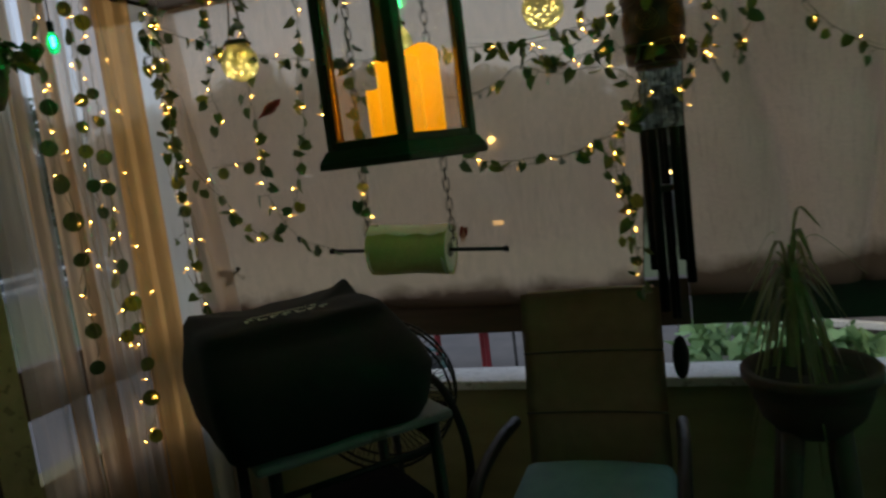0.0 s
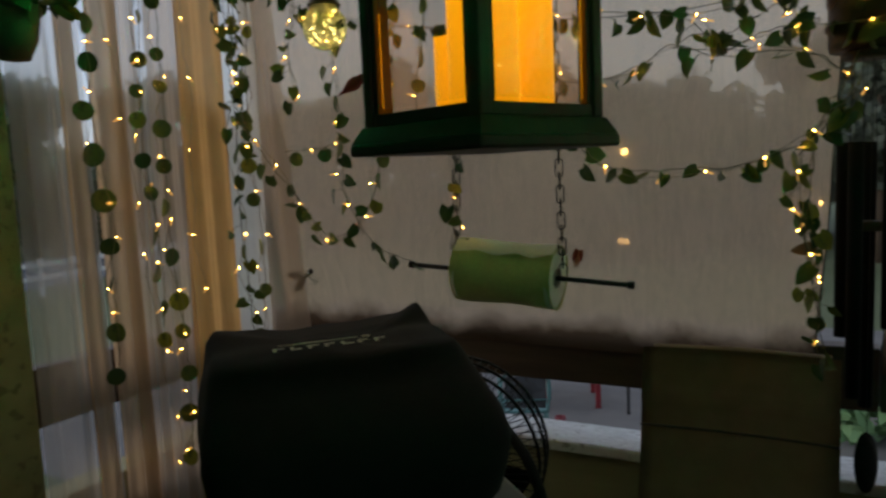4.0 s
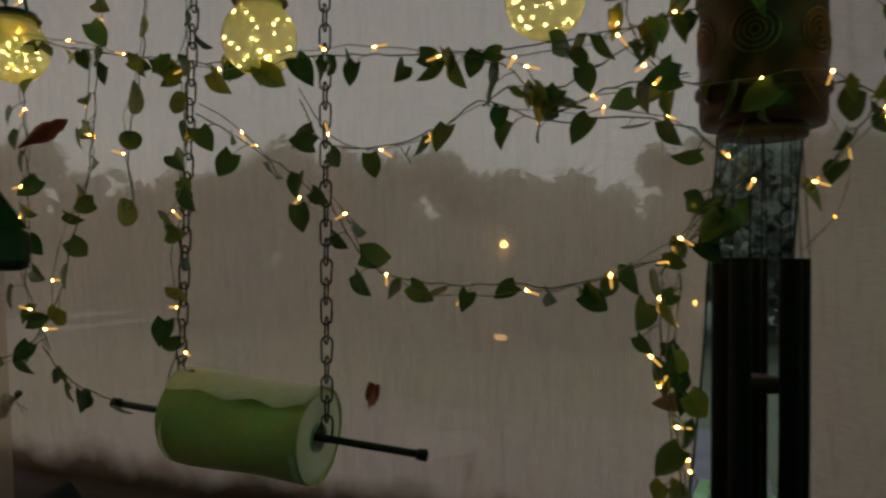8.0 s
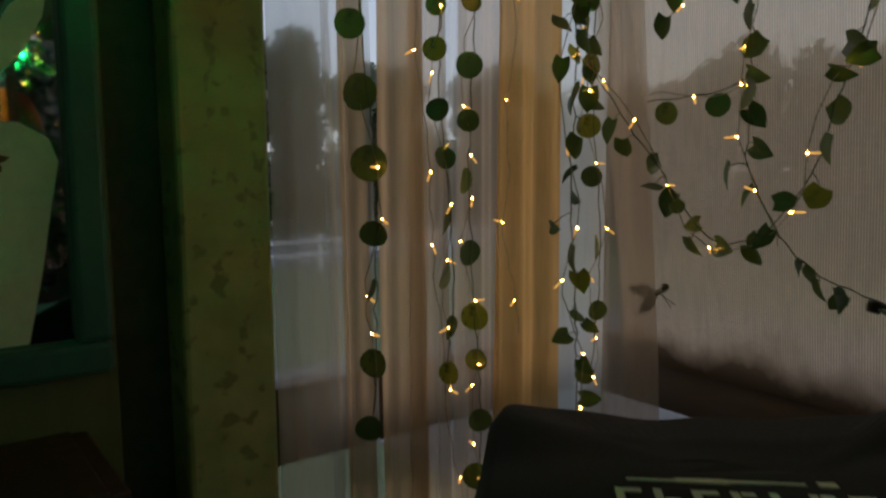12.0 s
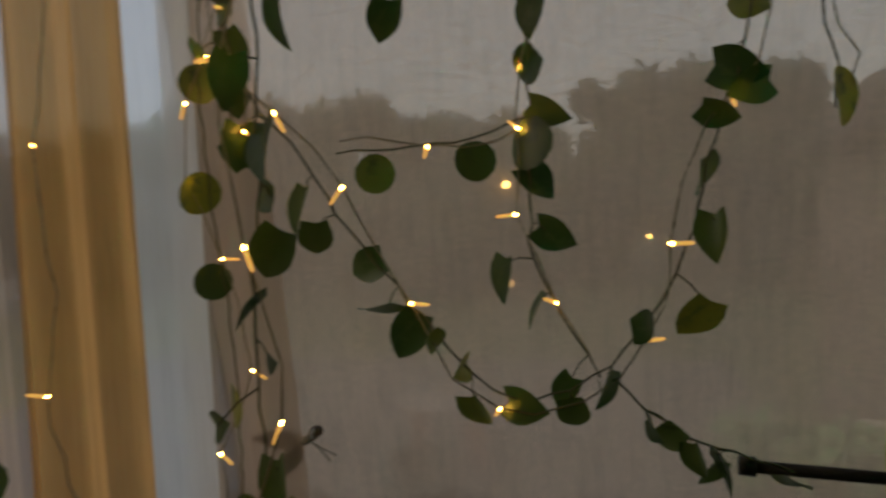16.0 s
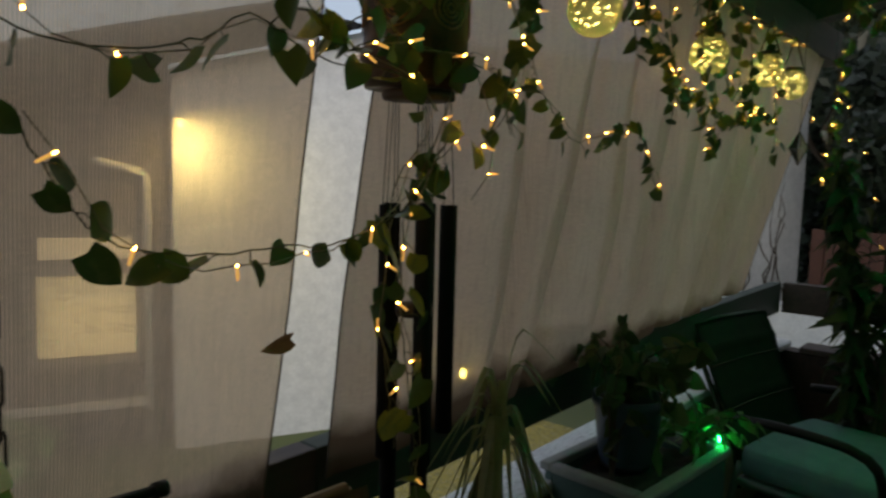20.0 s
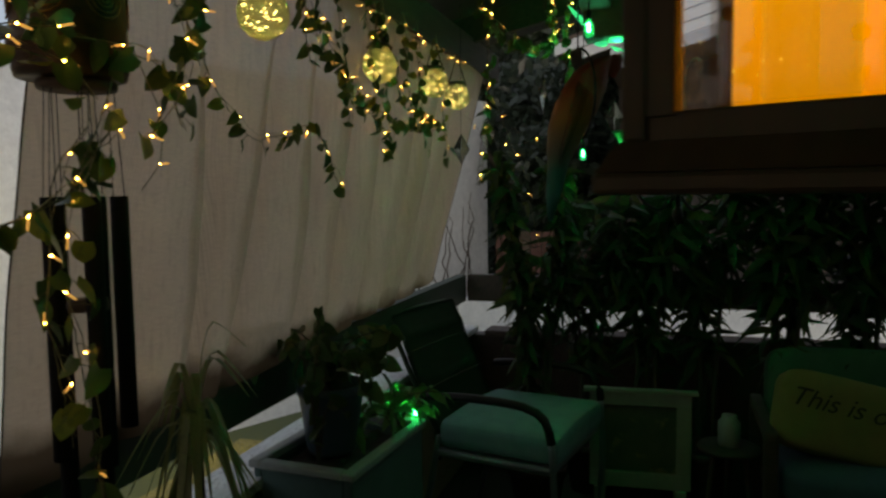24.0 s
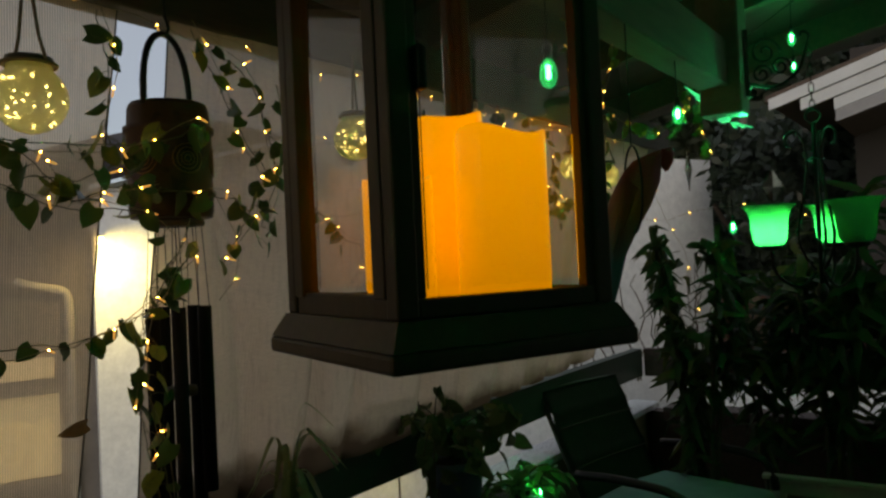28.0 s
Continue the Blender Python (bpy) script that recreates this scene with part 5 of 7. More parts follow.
# ---- picture, sofa and side table at the east end ----
M_CREAM = surface("cream_painted_wood", (0.38, 0.36, 0.28), (0.31, 0.30, 0.23), 10, 0.6, bump=0.2)
M_ART = surface("faded_landscape_print", (0.16, 0.15, 0.09), (0.07, 0.09, 0.06), 6, 0.5, spots=(0.24, 0.18, 0.09), bump=0)
fr = thing("picture_frame", "cream wooden picture frame with a dim landscape, leaning upright", "picture", (3.17, 2.10, 0), -86)
part("print", box((0.31, 0.008, 0.30), (0, 0.008, 0.32), bevel=0.001), M_ART, fr)
for w, h, x, z in ((0.43, 0.055, 0, 0.505), (0.43, 0.07, 0, 0.145), (0.062, 0.305, -0.184, 0.33), (0.062, 0.305, 0.184, 0.33)):
    part("frame_bar", box((w, 0.024, h), (x, 0, z), bevel=0.005), M_CREAM, fr)
part("cap", box((0.48, 0.045, 0.018), (0, -0.005, 0.543), bevel=0.004), M_CREAM, fr)
for s in (-1, 1):
    part("foot", box((0.05, 0.07, 0.112), (s * 0.17, 0.01, 0.056), bevel=0.004), M_CREAM, fr)
M_BLUEF = surface("dusty_blue_fabric", (0.07, 0.13, 0.17), (0.055, 0.10, 0.135), 14, 0.9, bump=0.4, fine=260)
M_GREENF = surface("green_fabric", (0.08, 0.20, 0.13), (0.06, 0.16, 0.10), 14, 0.9, bump=0.4, fine=260)
M_PILLOW = surface("straw_yellow_fabric", (0.30, 0.26, 0.085), (0.25, 0.215, 0.07), 14, 0.9, bump=0.4, fine=260)
M_INK = surface("brown_ink", (0.06, 0.045, 0.02), (0.05, 0.04, 0.02), 40, 0.8, bump=0)


def puff(sx, sy, sz, at, turn=None, seed=0, n=10):
    bm = bmesh.new()
    vs = bmesh.ops.create_cube(bm, size=2)["verts"]
    bmesh.ops.subdivide_edges(bm, edges=bm.edges[:], cuts=n, use_grid_fill=True)
    for v in bm.verts:
        c = v.co.copy()
        k = (abs(c.x) ** 6 + abs(c.y) ** 6 + abs(c.z) ** 6) ** (-1 / 6)
        bulge = 1 + 0.12 * (1 - max(abs(c.x), abs(c.z)) ** 2)
        c = Vector((c.x * k * sx / 2, c.y * k * sy / 2 * bulge, c.z * k * sz / 2))
        c += Vector((0, 1, 0)) * 0.006 * noise.noise(c * 9 + Vector((seed, 0, 0)))
        v.co = Vector(at) + (turn @ c if turn else c)
    return smooth(bm)


so = thing("garden_sofa", "garden bench sofa with blue seat and green back cushions", "sofa", (3.05, 1.00, 0), -90)
part("frame_base", box((1.20, 0.58, 0.06), (0, 0, 0.20), bevel=0.01), M_DARKWOOD, so)
for s in (-1, 1):
    part("seat_cushion", puff(0.585, 0.62, 0.15, (s * 0.295, -0.02, 0.34), None, s), M_BLUEF, so)
    part("back_cushion", puff(0.585, 0.15, 0.44, (s * 0.295, 0.255, 0.52), Matrix.Rotation(radians(-12), 3, 'X'), s + 3), M_GREENF, so)
    part("arm", box((0.05, 0.56, 0.05), (s * 0.62, 0, 0.50), bevel=0.012), M_DARKWOOD, so)
    for y in (-0.25, 0.25):
        part("leg", box((0.05, 0.05, 0.50), (s * 0.62, y, 0.25), bevel=0.008), M_DARKWOOD, so)
pi = thing("lumbar_pillow", "straw yellow lettered pillow leaning on the sofa back", "pillow", (2.96, 1.27, 0.345), -84)
pi.matrix_basis = pose(2.93, 1.36, 0.395, 0, 13, -84)
TP = Matrix.Rotation(radians(-24), 3, 'X')
part("pillow_body", puff(0.56, 0.13, 0.30, (0, 0, 0.15), TP, 7), M_PILLOW, pi)
fc = bpy.data.curves.new("lettering", 'FONT')
fc.body, fc.size, fc.extrude, fc.align_x = "This is our", 0.10, 0.001, 'CENTER'
fc.shear = 0.4
fo = new("lettering", fc)
dg = bpy.context.evaluated_depsgraph_get()
me = bpy.data.meshes.new_from_object(fo.evaluated_get(dg))
bpy.data.objects.remove(fo)
me.materials.clear()
me.materials.append(M_INK)
lt = new("lettering", me)
lt.parent = pi
lt.matrix_basis = Matrix.Translation((-0.04, 0, 0.15)) @ TP.to_4x4() @ pose(0, -0.074, 0.0, 90, 0, 0)
st = thing("side_table", "small dark side table between picture and sofa", "table", (3.12, 1.74, 0))
part("tabletop", lathe([(0.001, 0.33), (0.12, 0.33), (0.125, 0.34), (0.12, 0.35), (0.001, 0.35)], 28), M_DARKWOOD, st)
for k in range(3):
    a = k * math.tau / 3
    part("leg", sweep([(0.07 * math.cos(a), 0.07 * math.sin(a), 0.33), (0.11 * math.cos(a), 0.11 * math.sin(a), 0.004)], 0.012, 6), M_DARKWOOD, st)
gb = thing("glass_jar", "pale jar standing on the side table", "jar", (3.12, 1.74, 0.35))
part("jar_body", lathe([(0.001, 0.0), (0.04, 0.0), (0.045, 0.02), (0.045, 0.10), (0.03, 0.115), (0.03, 0.13), (0.001, 0.13)], 20), M_RIM, gb)


# ---- chandelier with green lamps ----
M_SHADEGLASS = bpy.data.materials.new("frosted_green_shade")
M_SHADEGLASS.use_nodes = True
n_, l_ = M_SHADEGLASS.node_tree.nodes, M_SHADEGLASS.node_tree.links
tl, df, mxs = n_.new("ShaderNodeBsdfTranslucent"), n_.new("ShaderNodeBsdfDiffuse"), n_.new("ShaderNodeMixShader")
tl.inputs[0].default_value, df.inputs[0].default_value = (0.13, 0.70, 0.37, 1), (0.08, 0.50, 0.25, 1)
mxs.inputs[0].default_value = 0.5
l_.new(df.outputs[0], mxs.inputs[1])
l_.new(tl.outputs[0], mxs.inputs[2])
l_.new(mxs.outputs[0], n_["Material Output"].inputs[0])
CH = Vector((2.36, 1.96, 1.5))
cd = thing("chandelier", "wrought iron chandelier with three frosted bell shades glowing green", "chandelier", CH, 0)
for k, a in enumerate((112, 232, 352)):
    q = Matrix.Rotation(radians(a), 3, 'Z')
    c = q @ Vector((0.135, 0, 0))
    part("arm", sweep(curve_pts([q @ Vector(v) for v in ((0.012, 0, -0.11), (0.06, 0, -0.15), (0.12, 0, -0.11), (0.135, 0, -0.03))], 0.02), 0.005, 6), M_IRON, cd)
    part("scroll", sweep(curve_pts([q @ Vector(v) for v in ((0.012, 0, -0.10), (0.035, 0, -0.07), (0.056, 0, -0.01), (0.05, 0, 0.05), (0.032, 0, 0.14), (0.024, 0, 0.22), (0.032, 0, 0.285), (0.055, 0, 0.31), (0.078, 0, 0.295), (0.076, 0, 0.268), (0.062, 0, 0.262))], 0.02), 0.004, 6), M_IRON, cd)
    part("shade", lathe([(0.028, -0.027), (0.041, -0.021), (0.047, -0.005), (0.050, 0.025), (0.053, 0.055), (0.060, 0.078), (0.070, 0.090), (0.077, 0.094), (0.076, 0.096), (0.067, 0.093), (0.057, 0.079), (0.050, 0.055), (0.047, 0.025), (0.044, -0.004), (0.038, -0.018), (0.026, -0.023)], 32, at=c), M_SHADEGLASS, cd, "frosted glass bell shade")
    part("cup", lathe([(0.001, -0.04), (0.03, -0.035), (0.034, -0.02), (0.001, -0.02)], 16, at=c), M_IRON, cd)
    if k != 1:
        part("bulb", lathe([(0.001, -0.012), (0.010, -0.008), (0.012, 0.008), (0.028, 0.020), (0.031, 0.029), (0.026, 0.039), (0.001, 0.046)], 18, at=c), glow("green_bulb", (0.10, 1.0, 0.56), 66.0 if k == 0 else 46.0), cd, "green light bulb")
part("stem", sweep([(0, 0, -0.16), (0, 0, 0.33)], 0.006, 8), M_IRON, cd)
part("tie_ring", sweep([(0.025 * math.cos(k * math.tau / 16), 0.025 * math.sin(k * math.tau / 16), 0.225) for k in range(16)], 0.003, 6, closed=True), M_IRON, cd)
part("finial", lathe([(0.001, -0.20), (0.014, -0.18), (0.018, -0.16), (0.008, -0.14)], 14), M_IRON, cd)
part("loop", sweep([(0, 0.02 * math.cos(k * math.tau / 16), 0.35 + 0.02 * math.sin(k * math.tau / 16)) for k in range(16)], 0.003, 6, closed=True), M_IRON, cd)
chain("chandelier_chain", CH + Vector((0, 0, 0.575)), CH + Vector((0, 0, 0.37)), "thin iron chain holding the chandelier", 0.007, 0.03)
chain("lantern_chain", (LC[0], LC[1], roof_z(LC[1]) + 0.05), (LC[0], LC[1], 1.413 + 0.308 + 0.14), "thin iron chain holding the wooden lantern", 0.007, 0.03)


# ---- green string lights, parrot figure, suncatchers ----
M_EGGSHELL = glass("green_egg_shell", (0.15, 0.95, 0.50), 0.25, 1.2)
M_EGGSHELL.node_tree.nodes["Principled BSDF"].inputs["Emission Color"].default_value = (0.0, 0.6, 0.17, 1)
M_EGGSHELL.node_tree.nodes["Principled BSDF"].inputs["Emission Strength"].default_value = 0.22


def egg(x, y, z, s=1.0, hung=True):
    g = thing("green_egg_light", "green faceted egg shaped string light", "string light", (x, y, z), rng.uniform(0, 360), "green egg lights")
    sh = part("egg", lathe([(0.001, -0.024 * s), (0.009 * s, -0.020 * s), (0.0135 * s, -0.007 * s), (0.012 * s, 0.009 * s), (0.006 * s, 0.020 * s), (0.001, 0.022 * s)], 10), M_EGGSHELL, g)
    sh.visible_shadow = False
    part("core", lathe([(0.001, -0.009 * s), (0.0035 * s, -0.006 * s), (0.0025 * s, 0.003 * s), (0.0035 * s, 0.009 * s), (0.001, 0.012 * s)], 8), M_GREENLED, g, "bright green lamp core")
    part("socket", lathe([(0.001, 0.044 * s), (0.007 * s, 0.042 * s), (0.007 * s, 0.022 * s), (0.001, 0.020 * s)], 10), M_IRON, g)
    part("lead", sweep([(0, 0, 0.04 * s), (0, 0.003, roof_z(y) - z + 0.02)] if hung else [(0, 0, 0.04 * s), (-0.03, 0.02, 0.06), (-0.08, 0.06, 0.02)], 0.0018, 5), M_IRON, g)


for p in ((-0.417, 2.082, 1.746), (0.97, 2.10, 1.75), (1.812, 2.179, 1.814), (0.55, 1.98, 1.93), (2.581, 2.043, 2.146), (2.1, 1.7, 2.05), (0.2, 2.2, 1.97), (2.75, 2.3, 1.55), (1.45, 1.75, 2.06), (3.1, 2.13, 2.17)):
    egg(*p)
egg(1.90, 2.72, 0.80, 0.7, False)
egg(1.95, 2.70, 0.76, 0.7, False)
for p in ((-0.12, 1.30, 2.02), (0.25, 1.15, 2.05), (-0.15, 0.75, 2.1), (0.8, 0.9, 2.1)):
    egg(*p)
cable = thing("green_light_cable", "dark cable of the green egg lights under the rafters", "cable")
part("cord", sweep(curve_pts([(-0.75, 2.05, 2.2), (-0.417, 2.082, 2.22), (0.2, 2.2, 2.2), (0.55, 1.98, 2.24), (0.97, 2.1, 2.22), (1.45, 1.75, 2.29), (1.72, 2.15, 2.21), (2.1, 1.7, 2.3), (2.75, 2.3, 2.18)], 0.05), 0.003, 6), M_IRON, cable)
for (x, y, z), w in (((2.33, 2.14, 1.86), 1.3), ((2.52, 2.03, 2.07), 0.7)):
    gl = new("green_lamp", bpy.data.lights.new("green_lamp", 'POINT'))
    gl.data.energy, gl.data.shadow_soft_size, gl.data.color = w, 0.02, (0.0, 1.0, 0.30)
    gl.matrix_world = pose(x, y, z)
M_BIRDGLASS = glow("green_acrylic", (0.03, 0.8, 0.34), 0.55)
hb = thing("hummingbird_light", "green acrylic hummingbird light with spread wings", "ornament", (2.30, 2.20, 1.875), 40)
part("bird_body", lathe([(0.001, -0.05), (0.008, -0.04), (0.016, -0.01), (0.012, 0.02), (0.009, 0.035), (0.003, 0.045), (0.001, 0.07)], 12, turn=Matrix.Rotation(radians(70), 3, 'Y')), M_BIRDGLASS, hb)
for s in (-1, 1):
    for k in range(3):
        part("wing_feather", grid(3, 5, lambda u, v: Vector((-0.012 * k + 0.02 * (u - 0.5) * math.sin(math.pi * (0.15 + 0.8 * v)), s * (0.008 + (0.062 - 0.014 * k) * v), 0.012 + (0.05 - 0.022 * k) * v - 0.004 * k)) * 1.6, 0.003), M_BIRDGLASS, hb)
for k in (-1, 0, 1):
    part("tail_feather", grid(2, 4, lambda u, v: Vector((-0.045 - 0.045 * v, k * (0.002 + 0.014 * v) + (u - 0.5) * 0.009, -0.018 - 0.02 * v)) * 1.5, 0.003), M_BIRDGLASS, hb)
part("lead", sweep([(0, 0, 0.01), (0, 0, roof_z(2.20) - 1.875 + 0.02)], 0.0014, 5), M_IRON, hb)

M_PARROT = bpy.data.materials.new("painted_parrot")
M_PARROT.use_nodes = True
n_, l_ = M_PARROT.node_tree.nodes, M_PARROT.node_tree.links
tcn, sep, rmp = n_.new("ShaderNodeTexCoord"), n_.new("ShaderNodeSeparateXYZ"), n_.new("ShaderNodeValToRGB")
l_.new(tcn.outputs[3], sep.inputs[0])
mr = n_.new("ShaderNodeMapRange")
mr.inputs[1].default_value, mr.inputs[2].default_value = -0.22, 0.10
l_.new(sep.outputs[2], mr.inputs[0])
l_.new(mr.outputs[0], rmp.inputs[0])
rmp.color_ramp.elements[0].color, rmp.color_ramp.elements[0].position = (0.035, 0.14, 0.18, 1), 0.3
rmp.color_ramp.elements[1].color, rmp.color_ramp.elements[1].position = (0.26, 0.03, 0.02, 1), 0.85
e_ = rmp.color_ramp.elements.new(0.62)
e_.color = (0.34, 0.12, 0.02, 1)
l_.new(rmp.outputs[0], n_["Principled BSDF"].inputs[0])
n_["Principled BSDF"].inputs["Roughness"].default_value = 0.45
bm = bmesh.new()
prev = None
for (x, z, r, fl) in ((-0.075, -0.26, 0.004, 0.5), (-0.068, -0.20, 0.013, 0.5), (-0.056, -0.13, 0.018, 0.6), (-0.040, -0.07, 0.030, 0.8), (-0.022, -0.02, 0.040, 0.9), (-0.004, 0.03, 0.042, 0.9), (0.008, 0.065, 0.037, 0.9), (0.020, 0.092, 0.033, 1.0), (0.036, 0.112, 0.030, 1.0), (0.054, 0.116, 0.025, 0.9), (0.068, 0.106, 0.017, 0.7), (0.075, 0.088, 0.010, 0.6), (0.073, 0.072, 0.003, 0.5)):
    ring = [bm.verts.new((x + r * 1.45 * math.cos(a), 1.3 * r * fl * math.sin(a), z + 0.45 * r * math.cos(a))) for a in (k * math.tau / 14 for k in range(14))]
    if prev:
        for k in range(14):
            bm.faces.new((prev[k], prev[(k + 1) % 14], ring[(k + 1) % 14], ring[k])).smooth = True
    else:
        bm.faces.new(ring[::-1])
    prev = ring
bm.faces.new(prev)
for side in (-1, 1):
    add_grid(bm, 5, 8, lambda u, v: Vector((-0.005 - 0.055 * v + 0.03 * (u - 0.5) * (1 - v), side * (0.046 - 0.012 * v * v + 0.006 * math.sin(math.pi * u)), 0.045 - 0.16 * v - 0.03 * (u - 0.5))), 0.004)
bmesh.ops.scale(bm, vec=(0.85, 0.85, 0.85), verts=bm.verts)
tagged(placed(part("parrot_figure", bm, M_PARROT), (1.43, 2.15, 1.575), -72), "painted parrot figure in red, orange and blue green", "ornament")
hp = thing("parrot_swing", "dark metal hoop swing that carries the parrot figure", "hoop", (1.44, 2.16, 1.56))
part("hoop_ring", sweep([(0.055 * math.cos(k * math.tau / 28), 0.04 * math.cos(k * math.tau / 28), 0.045 + 0.09 * math.sin(k * math.tau / 28)) for k in range(28)], 0.0025, 6, closed=True), M_IRON, hp)
part("lead", sweep([(0, 0, 0.135), (0, 0, roof_z(2.16) - 1.56 + 0.02)], 0.0018, 5), M_IRON, hp)

M_STAIN = glass("clear_suncatcher", (0.45, 0.50, 0.42), 0.1)
for x, y, z, s in ((2.55, 2.62, 1.62, 0.05), (2.75, 2.45, 1.78, 0.06), (2.2, 2.62, 1.55, 0.035), (2.95, 2.2, 1.7, 0.05)):
    sc = thing("suncatcher", "diamond shaped glass suncatcher on a thin thread", "suncatcher", (x, y, z), rng.uniform(0, 180), "suncatchers")
    bm = lathe([(0.001, -s * 1.3), (s * 0.75, 0), (0.001, s * 1.3)], 4, turn=Matrix.Diagonal((1, 0.3, 1)))
    for f in bm.faces:
        f.smooth = False
    part("prism", bm, M_STAIN, sc)
    part("edge", sweep([(-s * 0.78, 0, 0), (0, 0, -s * 1.35), (s * 0.78, 0, 0), (0, 0, s * 1.35)], 0.002, 5, closed=True), M_CHAIN, sc)
    part("thread", sweep([(0, 0, s * 1.35), (0, 0, roof_z(y) - z + 0.02)], 0.0007, 4), M_IRON, sc)

br = thing("scroll_bracket", "black wrought iron scroll bracket that carries the chandelier", "bracket", (2.275, 2.118, 2.02), -58)
part("backplate", box((0.012, 0.02, 0.20), (-0.0, 0, 0.0), bevel=0.002), M_IRON, br)
part("arm_bar", sweep(curve_pts([(0, 0, -0.06), (0.08, 0, -0.075), (0.15, 0, -0.03), (0.175, 0, 0.04), (0.185, 0, 0.075), (0.165, 0, 0.085), (0.158, 0, 0.07)], 0.015), 0.005, 6), M_IRON, br)
for r0, cx, cz in ((0.045, 0.055, 0.03), (0.03, 0.10, -0.015), (0.03, 0.045, -0.035)):
    part("scroll", sweep([(cx + r0 * (1 - k * 0.035) * math.cos(k * 0.42), 0, cz + r0 * (1 - k * 0.035) * math.sin(k * 0.42)) for k in range(24)], 0.004, 6), M_IRON, br)


# ---- west wall: mirror, hanging pot, cabinet ----
M_TEALWOOD = surface("teal_painted_wood", (0.05, 0.14, 0.12), (0.035, 0.10, 0.09), 8, 0.5, bump=0.3)
M_MIRROR, _n, _l, _p = node_mat("mirror_silver")
_p.inputs["Base Color"].default_value = (0.85, 0.87, 0.85, 1)
_p.inputs["Metallic"].default_value, _p.inputs["Roughness"].default_value = 1.0, 0.03
M_VASE = surface("ivory_etched_paint", (0.86, 0.82, 0.62), (0.79, 0.75, 0.55), 14, 0.6, bump=0.1)
M_FLOWER = surface("rust_painted_flower", (0.22, 0.09, 0.04), (0.16, 0.07, 0.03), 20, 0.6, bump=0.1)
WX = XW + 0.02
mir = thing("wall_mirror", "teal framed mirror painted with an ivory vase of flowers", "mirror", (WX, 1.62, 1.42), 90)
part("mirror_glass", box((0.57, 0.008, 0.59), (0, -0.008, 0), bevel=0.001), M_MIRROR, mir)
for w, h, x, z in ((0.66, 0.045, 0, 0.3175), (0.66, 0.045, 0, -0.3175), (0.045, 0.59, -0.3075, 0), (0.045, 0.59, 0.3075, 0)):
    part("frame_bar", box((w, 0.035, h), (x, -0.0195, z), bevel=0.008), M_TEALWOOD, mir)


def flat_shape(outline, depth=0.003):
    """A thin painted relief on the mirror, with its own edge."""
    bm = bmesh.new()
    a = [bm.verts.new((x, -0.0125 - depth, z)) for x, z in outline]
    b = [bm.verts.new((x, -0.0122, z)) for x, z in outline]
    c, d = bm.verts.new((sum(x for x, z in outline) / len(outline), -0.0125 - depth, sum(z for x, z in outline) / len(outline))), len(a)
    for k in range(d):
        bm.faces.new((a[k], a[(k + 1) % d], c))
        bm.faces.new((a[k], b[k], b[(k + 1) % d], a[(k + 1) % d]))
    return bm


vx = 0.150
half = ((0.08, -0.29), (0.10, -0.20), (0.118, -0.10), (0.128, -0.05), (0.118, -0.02), (0.085, 0.0))
vase = [(vx + w, z) for w, z in half] + [(vx - w, z) for w, z in half[::-1]]
part("painted_vase", flat_shape(vase), M_VASE, mir, "ivory painted vase")
for k in range(9):
    a = radians(-80 + k * 14)
    c, d = Vector((vx + 0.02 * math.sin(a), -0.005)), Vector((math.sin(a), math.cos(a)))
    nn = Vector((d.y, -d.x))
    ln = 0.15 + 0.07 * ((k * 7) % 3) / 2
    pts = [c + d * 0.02, c + d * (ln * 0.55) + nn * 0.022, c + d * (ln * 0.8) + nn * 0.018, c + d * ln, c + d * (ln * 0.75) - nn * 0.018, c + d * (ln * 0.5) - nn * 0.016]
    part("painted_leaf", flat_shape([(p.x, p.y) for p in pts], 0.0045 + 0.0009 * k), M_VASE, mir)
for x, z, r in ((vx - 0.03, -0.06, 0.035), (vx + 0.02, -0.13, 0.028), (vx + 0.045, -0.05, 0.022), (vx - 0.01, -0.22, 0.03)):
    part("painted_flower", flat_shape([(x + r * (1 + 0.3 * math.sin(5 * a)) * math.cos(a), z + 0.6 * r * (1 + 0.3 * math.sin(5 * a)) * math.sin(a)) for a in (k * math.tau / 20 for k in range(20))], 0.0062), M_FLOWER, mir)

M_REDWOOD = surface("red_brown_wood", (0.10, 0.036, 0.022), (0.065, 0.026, 0.018), 6, 0.5, stretch=(1, 6, 6), bump=0.3)
M_TOWEL = surface("pale_green_towel", (0.17, 0.20, 0.14), (0.13, 0.16, 0.11), 18, 0.95, bump=0.7, fine=200)
cab = thing("wooden_shelf", "red brown wooden shelf with folded towels", "shelf", (WX + 0.14, 1.62, 0), 90)
for s in (-1, 1):
    part("side", box((0.022, 0.24, 1.0), (s * 0.28, 0, 0.5), bevel=0.003), M_REDWOOD, cab)
for z in (0.10, 0.50, 0.84, 0.995):
    part("board", box((0.538, 0.235, 0.02), (0, 0, z), bevel=0.003), M_REDWOOD, cab)
part("back_panel", box((0.538, 0.01, 0.98), (0, 0.112, 0.5), bevel=0.001), M_REDWOOD, cab)
part("knob", lathe([(0.001, 0.0), (0.012, 0.004), (0.016, 0.018), (0.010, 0.028), (0.001, 0.03)], 14, at=(0.29, -0.06, 0.92), turn=Matrix.Rotation(radians(90), 3, 'Y')), M_IRON, cab)
